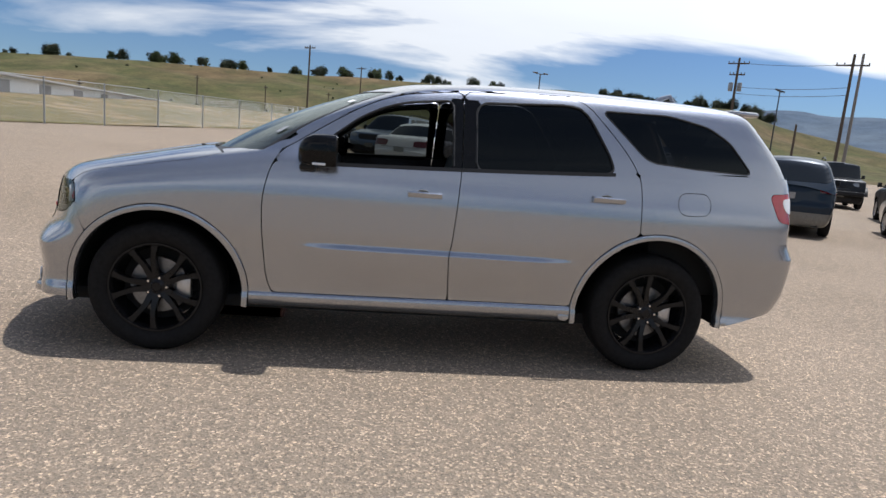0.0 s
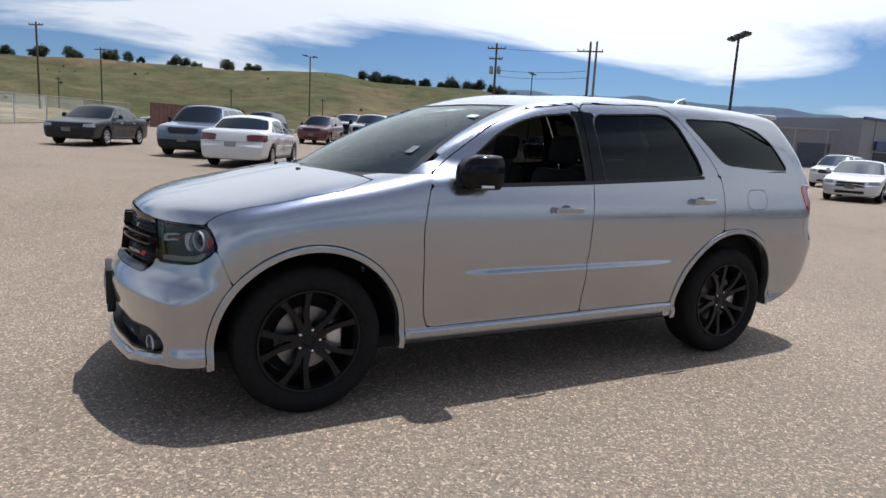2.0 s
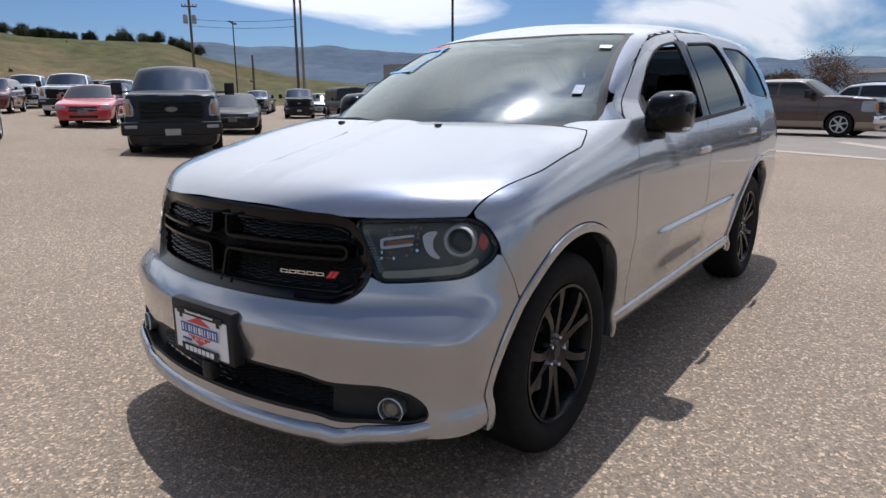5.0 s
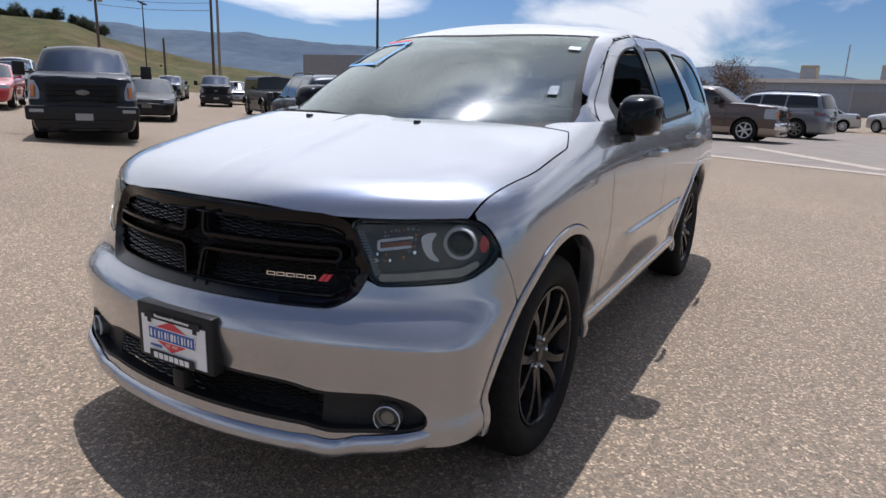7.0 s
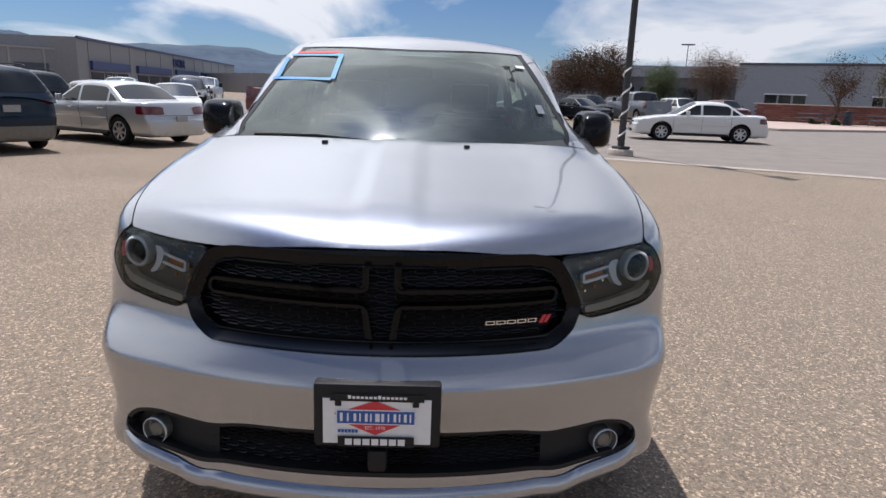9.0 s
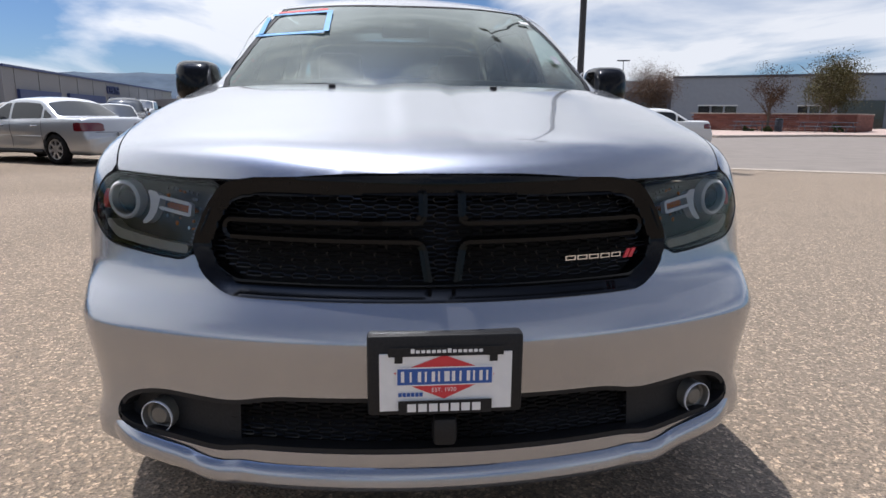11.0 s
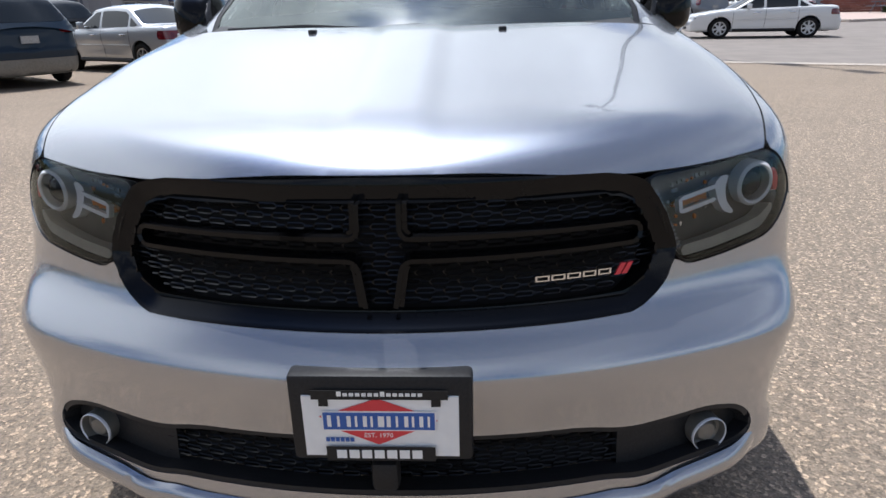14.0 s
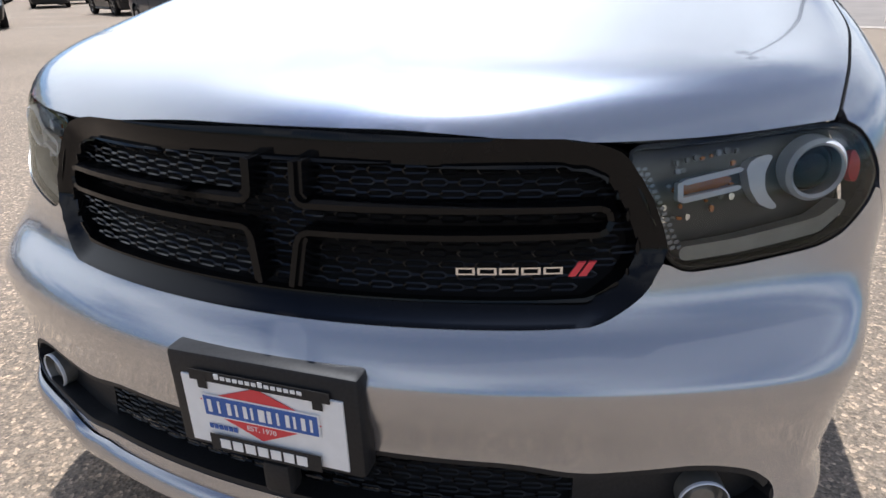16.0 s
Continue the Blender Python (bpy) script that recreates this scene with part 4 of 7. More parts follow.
    grille = part("grille", clip(A2, hole(gs, 0.034 - gs), 0.05, lift=(0.004 - 0.75 * np.clip(gs, 0, 0.034))[..., None]), M["gloss_black"], car, "black grille with crossing bars")
    # a near-black sheet paints the shade deep behind the grille
    part("grille_backing", clip(A2, gs + 0.03, 0, lift=-0.075), M["shade_black"], grille)
    part("grille_lip", clip(A2, hole(gs - 0.033, 0.039 - gs), 0.03, lift=-0.014), M["gloss_black"], grille)

    def on_nose(yy, zz, back):
        return (float(nose(zz) + nose_bow(zz) * yy**2) + back, yy, zz)

    def bar(points, depth=0.035, width=0.006, proud=0.0):
        bm = bmesh.new()
        for (y0, z0), (y1, z1) in zip(points, points[1:]):
            n = max(1, int(abs(y1 - y0) / 0.05))
            for k in range(n):
                p = [(y0 + (y1 - y0) * (k + e) / n, z0 + (z1 - z0) * (k + e) / n) for e in (0, 1)]
                d = Vector((p[1][0] - p[0][0], p[1][1] - p[0][1])).normalized().orthogonal() * width
                ring = []
                for py, pz in p:
                    fr, bk = on_nose(py, pz, 0.004 - proud), on_nose(py, pz, 0.004 + depth)
                    ring.append([bm.verts.new((q[0], q[1] + e * d.x, q[2] + e * d.y)) for q, e in ((fr, -1), (fr, 1), (bk, 1.4), (bk, -1.4))])
                for i in range(4):
                    bm.faces.new((ring[0][i], ring[0][(i + 1) % 4], ring[1][(i + 1) % 4], ring[1][i]))
                bm.faces.new(ring[0]), bm.faces.new(ring[1][::-1])
        bmesh.ops.remove_doubles(bm, verts=bm.verts, dist=2e-4)
        bmesh.ops.recalc_face_normals(bm, faces=bm.faces)
        return bm

    for s in (-1, 1):
        part("grille_bar", bar([(s * 0.040, 0.940), (s * 0.040, 0.888), (s * 0.046, 0.878), (s * 0.056, 0.873), (s * 0.50, 0.872), (s * 0.511, 0.866), (s * 0.515, 0.852), (s * 0.511, 0.838), (s * 0.50, 0.832), (s * 0.060, 0.830), (s * 0.048, 0.825), (s * 0.041, 0.812), (s * 0.029, 0.738)], 0.035, 0.0048, 0.003), M["grille_black"], grille)
        part("grille_post", bar([(s * 0.049, 0.940), (s * 0.049, 0.888), (s * 0.058, 0.880)], 0.055, 0.006, -0.004), M["gloss_black"], grille)
        part("grille_post", bar([(s * 0.054, 0.820), (s * 0.049, 0.810), (s * 0.038, 0.738)], 0.055, 0.006, -0.004), M["gloss_black"], grille)
    wires = links(grille_shape, 0.042, 0.702, 0.0185, 15, 11, 0.036)
    part("grille_mesh", wires, M["mesh_black"], grille)
    # maker's mark as plain shapes: five pale blocks and two red slashes
    for k in range(5):
        y0 = -0.298 - k * 0.0315
        bm = bmesh.new()
        m = Matrix.Translation(on_nose(y0 - 0.014, 0.784, -0.006)) @ pose(0, 0, 0, 0, 0, -math.degrees(math.atan(2 * float(nose_bow(0.784)) * (y0 - 0.014))))
        for r in ((-0.002, 0.003, -0.0145, 0.0145, 0.0034, 0.0060), (-0.002, 0.003, -0.0145, 0.0145, -0.0060, -0.0034), (-0.002, 0.003, -0.0145, -0.0105, -0.0040, 0.0040), (-0.002, 0.003, 0.0105, 0.0145, -0.0040, 0.0040)):
            box(bm, *r, m=m)
        part("badge_block", bm, M["chrome"], grille, "small bright badge block")
    for k in range(2):
        y0 = -0.462 - k * 0.015
        bm = bmesh.new()
        v = [bm.verts.new(on_nose(y0 + dy, 0.784 + dz * 0.75, -0.007 + d)) for d in (0, 0.006) for dy, dz in ((0.002, -0.014), (-0.009, -0.014), (-0.022, 0.014), (-0.011, 0.014))]
        for f in ((0, 1, 2, 3), (7, 6, 5, 4), (0, 4, 5, 1), (1, 5, 6, 2), (2, 6, 7, 3), (3, 7, 4, 0)):
            bm.faces.new([v[i] for i in f])
        part("badge_slash", bm, M["print_red"], grille, "red slash badge")
    # plate bracket and dealer plate
    plate = part("plate_bracket", boxes((-0.908, -0.86, -0.177, 0.177, 0.448, 0.640), bevel=0.010), M["black_plastic"], car, "black plate bracket")
    px = -0.9095
    card = part("dealer_plate", boxes((px - 0.002, px + 0.004, -0.150, 0.150, 0.462, 0.598), bevel=0.001), M["white_paint"], plate, "white dealer plate with a blue and red emblem", 0)

    def flat_shape(name, points, material, lift):
        bm = bmesh.new()
        bm.faces.new([bm.verts.new((px - 0.002 - lift, -a, b)) for a, b in points])
        bmesh.ops.recalc_face_normals(bm, faces=bm.faces)
        ext = bmesh.ops.extrude_face_region(bm, geom=bm.faces[:])
        bmesh.ops.translate(bm, vec=(-0.0008, 0, 0), verts=[v for v in ext["geom"] if isinstance(v, bmesh.types.BMVert)])
        bmesh.ops.recalc_face_normals(bm, faces=bm.faces)
        return part(name, bm, material, card, "", 0)

    def rect(name, a0, a1, b0, b1, material, lift):
        return flat_shape(name, [(a0, b0), (a1, b0), (a1, b1), (a0, b1)], material, lift)

    rect("top_band", -0.130, 0.130, 0.592, 0.612, M["black_plastic"], 0.002)
    for k in range(14):
        a = -0.080 + k * 0.0118
        rect("print_bar", a, a + 0.0085, 0.600, 0.600 + (0.010 if k in (0, 7) else 0.007), M["white_paint"], 0.003)
    flat_shape("emblem", [(-0.118 + 0.0, 0.554), (-0.075, 0.568), (-0.005, 0.594), (0.062, 0.568), (0.110, 0.546), (0.062, 0.520), (-0.005, 0.490), (-0.075, 0.520)], M["print_red"], 0.0012)
    rect("emblem_edge", -0.113, 0.107, 0.5225, 0.5665, M["white_paint"], 0.0022)
    rect("emblem_banner", -0.110, 0.104, 0.5255, 0.5635, M["print_blue"], 0.0030)
    for k, w in enumerate((0.026, 0.021, 0.019, 0.010, 0.023, 0.019, 0.021)):
        a = -0.102 + (0, 0.029, 0.053, 0.075, 0.088, 0.114, 0.136)[k] * 1.30
        rect("print_bar", a, a + 0.0075, 0.5325, 0.5565 if k else 0.5580, M["white_paint"], 0.0042)
        rect("print_bar", a + w * 0.75, a + w * 0.75 + 0.0045, 0.5325, 0.5565, M["white_paint"], 0.0042)
    for k in range(6):
        rect("print_bar", -0.108 + 0.0095 * k, -0.1005 + 0.0095 * k, 0.497, 0.506, M["print_blue"], 0.0022)
    rect("bottom_band", -0.108, 0.104, 0.4555, 0.488, M["black_plastic"], 0.0060)
    for k in range(7):
        a = -0.088 + k * 0.0245
        rect("print_bar", a, a + 0.0195, 0.462, 0.481, M["white_paint"], 0.0072)
    for a in (-0.116, 0.098):
        rect("plate_clip", a, a + 0.018, 0.577, 0.600, M["black_plastic"], 0.0022)
    txt = bpy.data.curves.new("plate_text", "FONT")
    txt.body, txt.size, txt.align_x, txt.extrude = "EST. 1970", 0.014, "CENTER", 0.0004
    words = new("plate_text", txt)
    words.data.materials.append(M["white_paint"])
    words.matrix_world = Matrix.Translation((px - 0.0040, 0.005, 0.507)) @ pose(0, 0, 0, 90, 0, -90)
    words.parent = card
    part("parking_sensor", boxes((-0.905, -0.86, -0.028, 0.028, 0.365, 0.435), bevel=0.012), M["black_plastic"], intake)
    # wipers
    for a, b in (((0.37, -0.66, 1.203), (0.195, 0.02, 1.226)), ((0.165, 0.06, 1.214), (0.375, 0.66, 1.218))):
        bm = tube([a, tuple((p + q) / 2 + (0, 0, 0.012)[i] for i, (p, q) in enumerate(zip(a, b))), b], 0.007, 6)
        part("wiper", bm, M["black_plastic"], car, "black windscreen wiper")
    # stickers on the screen
    def on_screen(yy, zz, out=0.0):
        p = cast(upper, np.array([2.2, yy, zz]), np.array([-1.0, 0, 0]), 2.4)
        return Vector((p[0] - out, yy, zz + out * 0.6))

    def sticker(name, outline, material, out=0.005, label=""):
        bm = bmesh.new()
        bm.faces.new([bm.verts.new(on_screen(a, b, out)) for a, b in outline])
        ext = bmesh.ops.extrude_face_region(bm, geom=bm.faces[:])
        bmesh.ops.translate(bm, vec=(-0.001, 0, 0.001), verts=[v for v in ext["geom"] if isinstance(v, bmesh.types.BMVert)])
        bmesh.ops.recalc_face_normals(bm, faces=bm.faces)
        return part(name, bm, material, car, label, 0)

    for a0, a1, b0, b1 in ((0.705, 0.375, 1.462, 1.474), (0.378, 0.352, 1.470, 1.605), (0.690, 0.664, 1.474, 1.585), (0.66, 0.36, 1.592, 1.604)):
        sticker("price_tape", [(a0, b0), (a1, b0), (a1, b1), (a0, b1)], M["sticker_blue"], label="pale blue tape frame on the windscreen")
    sticker("red_tape", [(0.63, 1.605), (0.38, 1.609), (0.38, 1.622), (0.63, 1.618)], M["sticker_red"], label="red strip on the windscreen")
    sticker("paper_sticker", [(-0.668, 1.340), (-0.632, 1.340), (-0.622, 1.378), (-0.656, 1.378)], M["lamp_clear"], label="small white paper sticker on the windscreen")
    sticker("small_sticker", [(-0.615, 1.560), (-0.565, 1.563), (-0.560, 1.578), (-0.610, 1.576)], M["white_paint"], label="small pale sticker")
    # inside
    # near-black blocks added inside the shell to stop light
    part("floor_pan", boxes((-0.55, 3.45, -0.80, 0.80, 0.26, 0.34), (-0.6, 0.45, -0.44, 0.44, 0.34, 0.9), (2.55, 3.5, -0.44, 0.44, 0.3, 0.7), bevel=0.02), M["shade_black"], car)
    part("dashboard", boxes((0.50, 0.98, -0.74, 0.74, 0.78, 1.155), (0.62, 0.90, -0.55, -0.18, 1.1, 1.215), bevel=0.05), M["trim_fabric"], car, "dark dashboard")
    wheel = lathe([(0.18, -0.014), (0.195, 0.0), (0.18, 0.014), (0.165, 0.0)], 32, "x", True)
    box(wheel, -0.012, 0.012, -0.17, 0.17, -0.025, 0.02)
    box(wheel, -0.03, 0.02, -0.07, 0.07, -0.06, 0.05)
    bmesh.ops.transform(wheel, matrix=pose(1.05, -0.37, 1.06, 0, -22, 0), verts=wheel.verts)
    part("steering_wheel", wheel, M["black_plastic"], car)
    for sx, rows in ((1.50, (-0.37, 0.37)), (2.42, (-0.38, 0.38))):
        for sy0 in rows:
            seat = part("seat_cushion", boxes((sx - 0.27, sx + 0.24, sy0 - 0.26, sy0 + 0.26, 0.55, 0.72), bevel=0.05), M["seat_leather"], car)
            bm = bmesh.new()
            box(bm, -0.07, 0.07, -0.25, 0.25, 0.0, 0.62, 0.05, pose(sx + 0.27, sy0, 0.66, 0, 14, 0))
            part("seat_back", bm, M["seat_leather"], seat)
            bm = bmesh.new()
            box(bm, -0.05, 0.05, -0.13, 0.13, 0.0, 0.19, 0.04, pose(sx + 0.42, sy0, 1.30, 0, 8, 0))
            part("headrest", bm, M["seat_leather"], seat)
    # a solid near-black block puts shade into the load space
    part("rear_lining", boxes((3.05, 3.75, -0.78, 0.78, 0.5, 1.2), bevel=0.03), M["shade_black"], car)
    part("mirror_housing", boxes((1.13, 1.17, -0.12, 0.12, 1.50, 1.56), bevel=0.012), M["black_plastic"], car)
    # wheels
    for wx, s in ((0.0, -1), (0.0, 1), (3.042, -1), (3.042, 1)):
        build_wheel(car, wx, s)
    return car


def build_wheel(car, wx, s):
    place = Matrix.Translation((wx, s * 0.815, 0.385)) @ Matrix.Diagonal((1, s, 1, 1))

    def put(name, bm, material, parent, label=""):
        bmesh.ops.transform(bm, matrix=place, verts=bm.verts)
        if s < 0:
            bmesh.ops.reverse_faces(bm, faces=bm.faces)
        return part(name, bm, material, parent, label)

    tyre = lathe([(0.268, 0.108), (0.290, 0.124), (0.325, 0.133), (0.352, 0.126), (0.372, 0.112), (0.3805, 0.096), (0.385, 0.060), (0.386, 0.0), (0.385, -0.060), (0.378, -0.10), (0.34, -0.13), (0.268, -0.11)], 64)
    wheel = put("wheel", tyre, M["rubber"], car, "black low-profile tyre on a black wheel")
    put("tread", lathe([(0.3862, 0.02), (0.3872, 0.03), (0.3872, 0.075), (0.3845, 0.09)], 64), M["rubber"], wheel)
    put("rim", lathe([(0.270, 0.104), (0.266, 0.116), (0.256, 0.116), (0.247, 0.100), (0.242, 0.05), (0.225, -0.02), (0.228, -0.09)], 56), M["wheel_black"], wheel, "gloss black rim")
    spokes = bmesh.new()
    for k in range(5):
        for side in (-1, 1):
            a0 = math.tau * k / 5 + math.pi / 5
            rows = []
            for r, da, w, d in ((0.040, 0.30, 0.028, 0.078), (0.085, 0.22, 0.023, 0.090), (0.125, 0.19, 0.0195, 0.098), (0.165, 0.21, 0.0185, 0.104), (0.21, 0.25, 0.019, 0.109), (0.256, 0.285, 0.027, 0.108)):
                a = a0 + side * da
                c, n = Vector((math.cos(a), math.sin(a))), Vector((-math.sin(a), math.cos(a)))
                p = c * r
                rows.append([(p + n * e).to_tuple() + (h,) for e, h in ((-w, d - 0.03), (-w * 0.75, d), (w * 0.75, d), (w, d - 0.03))])
            ring = [[spokes.verts.new((u, h, v)) for u, v, h in r] for r in rows]
            for p, q in zip(ring, ring[1:]):
                for i in range(4):
                    spokes.faces.new((p[i], p[(i + 1) % 4], q[(i + 1) % 4], q[i]))
    bmesh.ops.recalc_face_normals(spokes, faces=spokes.faces)
    put("spokes", spokes, M["wheel_black"], wheel)
    hub = lathe([(0.0, 0.092), (0.026, 0.091), (0.030, 0.086), (0.040, 0.080), (0.072, 0.078), (0.080, 0.066), (0.08, 0.03)], 32)
    put("hub", hub, M["wheel_black"], wheel)
    for k in range(5):
        a = math.tau * k / 5
        nut = lathe([(0.0, 0.097), (0.007, 0.096), (0.0095, 0.090), (0.0105, 0.070)], 6)
        bmesh.ops.translate(nut, vec=(0.057 * math.cos(a), 0, 0.057 * math.sin(a)), verts=nut.verts)
        put("lug_nut", nut, M["chrome"], wheel, "bright lug nut")
    put("brake_disc", lathe([(0.05, 0.03), (0.165, 0.03), (0.168, 0.024), (0.165, 0.005), (0.05, 0.005)], 40), M["steel"], wheel)
    cal = bmesh.new()
    box(cal, 0.10, 0.185, 0.0, 0.055, -0.075, 0.075, 0.012)
    put("brake_caliper", cal, M["silver_alloy"], wheel)
    # a near-black disc paints the shade behind the spokes
    put("wheel_back", lathe([(0.0, -0.03), (0.224, -0.03)], 24), M["shade_black"], wheel)


suv = build_suv()
suv.matrix_world = pose(0, 0, 0)


# ---- ground, hills and mountains ----
def sheet(name, outline, z, material, label, category, kind="structure", cuts=0):
    bm = bmesh.new()
    f = bm.faces.new([bm.verts.new((x, y, z)) for x, y in outline])
    if f.normal.z < 0 or f.calc_area() and (f.normal_update() or f.normal.z < 0):
        bmesh.ops.reverse_faces(bm, faces=[f])
    return tagged(part(name, bm, material), label, category, kind=kind)


M["meadow"] = grassland("meadow", (0.17, 0.13, 0.065), (0.13, 0.13, 0.045), (0.20, 0.155, 0.085), 0.012)
M["hillside"] = grassland("hillside", (0.112, 0.082, 0.045), (0.070, 0.073, 0.031), (0.140, 0.102, 0.060), 0.013)
M["dry_verge"] = grassland("dry_verge", (0.27, 0.20, 0.12), (0.12, 0.11, 0.05), (0.34, 0.25, 0.165), 0.16)
# the blue of distance haze is mixed into the mountains' own colour
M["hazy_mountain"] = grassland("hazy_mountain", (0.058, 0.082, 0.120), (0.072, 0.100, 0.142), (0.095, 0.122, 0.158), 0.0016, 0.28)
M["road_grey"] = plain("road_grey", (0.200, 0.172, 0.148), 0.9, vary=0.16, scale=1.3)
M["line_paint"] = plain("line_paint", (0.37, 0.315, 0.26), 0.85, vary=0.35, scale=9)
M["concrete"] = plain("concrete", (0.42, 0.36, 0.31), 0.9, vary=0.2, scale=12)
M["pink_paving"] = plain("pink_paving", (0.44, 0.335, 0.285), 0.9, vary=0.15, scale=8)

bm = bmesh.new()
bmesh.ops.create_grid(bm, x_segments=60, y_segments=60, size=4600)
ground = tagged(part("ground", bm, M["meadow"]), "dry green and tan meadow reaching the hills", "ground", kind="structure")
ground.location.z = -0.03
LOT = [(-24, -140), (-24, 8), (-14, 17), (-12, 23), (-10.9, 26.1), (-9.7, 29.7), (-8.6, 34.1), (-7.4, 38.5), (-6, 42.8), (-4, 50), (2, 57), (14, 74), (40, 92), (90, 110), (190, 120), (190, -140)]
swell = curve([-180, 38, 50, 60, 70, 80, 90, 120, 150, 180], [0, 0, 0.05, 0.12, 0.24, 0.31, 0.34, 0.38, 0.2, 0])


def rise(x, y):
    """The lot's height: level round the SUV, climbing gently towards the hill."""
    d, az = np.hypot(x, y), np.degrees(np.arctan2(y, x))
    return np.minimum(swell(az) * step(d, 2.5, 9.5) + 0.02 * np.maximum(d - 15, 0) * step(az, 56, 68) * step(-az, -150, -125), 1.05)


gx, gy = np.meshgrid(np.r_[np.arange(-26, 44, 1.25), np.arange(44, 100, 5), np.arange(100, 195, 15)], np.r_[np.arange(-145, -25, 15), np.arange(-25, 60, 1.25), np.arange(60, 125, 5)], indexing="ij")
lot = tagged(part("lot", clip(np.stack([gx, gy, rise(gx, gy)], -1), polygon(LOT, 1.0)(gx, gy), 1.2, inner=(0, 0, -60)), M["asphalt"], smooth=60), "sunlit tan asphalt lot with pale stone chips", "pavement", kind="structure")


def polar(r, az):
    return r * math.cos(radians(az)), r * math.sin(radians(az))


ridge = curve([30, 34, 42, 49.4, 56.4, 58.7, 59.5, 65, 68, 72.5, 75, 80.6, 88, 97.4, 106, 112, 117, 135, 160], [0.0, 0.5, 1.2, 2.14, 3.65, 4.42, 4.55, 4.62, 4.72, 5.25, 5.15, 4.83, 4.85, 4.54, 4.25, 3.93, 3.6, 2.6, 0.0])
RIDGE_AT = 380.0


def hill_height(r, az):
    top = RIDGE_AT * math.tan(radians(max(float(ridge(az)) - 0.2, 0))) + 1.3
    rise = float(curve([90, 125, 160, 240, 300, 350, 380, 430, 700], [-0.2, 0.01, 0.06, 0.16, 0.52, 0.86, 1.0, 1.01, 0.75])(r))
    p = Vector((*polar(r, az), 0))
    lumps = noise.fractal(p * 0.013, 1.0, 2.1, 5) * 2.2 + abs(noise.noise(p * 0.022)) * -4.0 + abs(noise.noise(p * 0.05)) * -1.6
    return top * rise + lumps * min(1, max(0, (r - 130) / 120)) * min(1, top / 12) * (0.3 if r > 360 else 1)


bm = bmesh.new()
rows = []
for i in range(52):
    r = 90 + 10 * i if i < 34 else 430 + 18 * (i - 33)
    rows.append([bm.verts.new((*polar(r, az), hill_height(r, az))) for az in np.linspace(28, 165, 190)])
for a, b in zip(rows, rows[1:]):
    for k in range(189):
        bm.faces.new((a[k], a[k + 1], b[k + 1], b[k]))
bmesh.ops.recalc_face_normals(bm, faces=bm.faces)
if sum(f.normal.z for f in bm.faces) < 0:
    bmesh.ops.reverse_faces(bm, faces=bm.faces)
hill = tagged(part("hillside", bm, M["hillside"], smooth=180), "green and brown grassy hill with shallow gullies", "hill", kind="structure")

far_ridge = curve([-40, -14, -6, -0.8, 4, 9, 10.2, 12.8, 17, 22, 28.4, 32.5, 36.7, 44, 51.7, 55.7, 57, 62, 75, 100], [0.1, 0.6, 1.9, 2.53, 2.85, 3.06, 3.3, 3.1, 3.4, 3.35, 3.3, 3.49, 3.89, 4.3, 4.3, 4.68, 4.6, 3.6, 2.8, 1.0])
bm = bmesh.new()
rows = []
for i, r in enumerate(np.linspace(2300, 4300, 22)):
    row = []
    for az in np.linspace(-40, 100, 240):
        p = Vector((*polar(r, az), 0))
        k = i / 16
        top = 3800 * math.tan(radians(float(far_ridge(az))))
        low = min(1, k) ** 1.4 * top * (1 if i <= 16 else 1 - 0.1 * (i - 16))
        row.append(bm.verts.new((p.x, p.y, low + (noise.fractal(p * 0.0016, 1.0, 2.0, 5) * 26 + abs(noise.noise(p * 0.004)) * -22) * min(1, k * 1.5) * min(1, top / 120) - 8)))
    rows.append(row)
for a, b in zip(rows, rows[1:]):
    for k in range(239):
        bm.faces.new((a[k], a[k + 1], b[k + 1], b[k]))
bmesh.ops.recalc_face_normals(bm, faces=bm.faces)
if sum(f.normal.z for f in bm.faces) < 0:
    bmesh.ops.reverse_faces(bm, faces=bm.faces)
tagged(part("mountains", bm, M["hazy_mountain"], smooth=180), "wooded mountains along the skyline, distance haze mixed into their blue", "mountains", kind="structure")

# lanes, lines and paving beyond the lot
sheet("road", [(17.6, 3.4), (13.45, -4.2), (10.9, -9.4), (-2, -34), (30, -40), (37.4, -28.2), (34.1, -19.8), (33.5, -8), (60, 18), (38, 20)], 0.004, M["road_grey"], "worn grey driveway with patches", "road")
for a, b, w in (((17.2, 3.2), (13.3, -4.2), 0.42), ((13.3, -4.2), (10.7, -9.6), 0.42), ((10.7, -9.6), (2.0, -27.6), 0.42), ((20.9, 0.2), (15.1, -3.2), 0.45)):
    d = (Vector(b) - Vector(a)).normalized()
    n = Vector((-d.y, d.x)) * w / 2
    sheet("painted_line", [tuple(Vector(a) + n), tuple(Vector(a) - n), tuple(Vector(b) - n), tuple(Vector(b) + n)], 0.009, M["line_paint"], "worn pale line on the asphalt", "road marking")
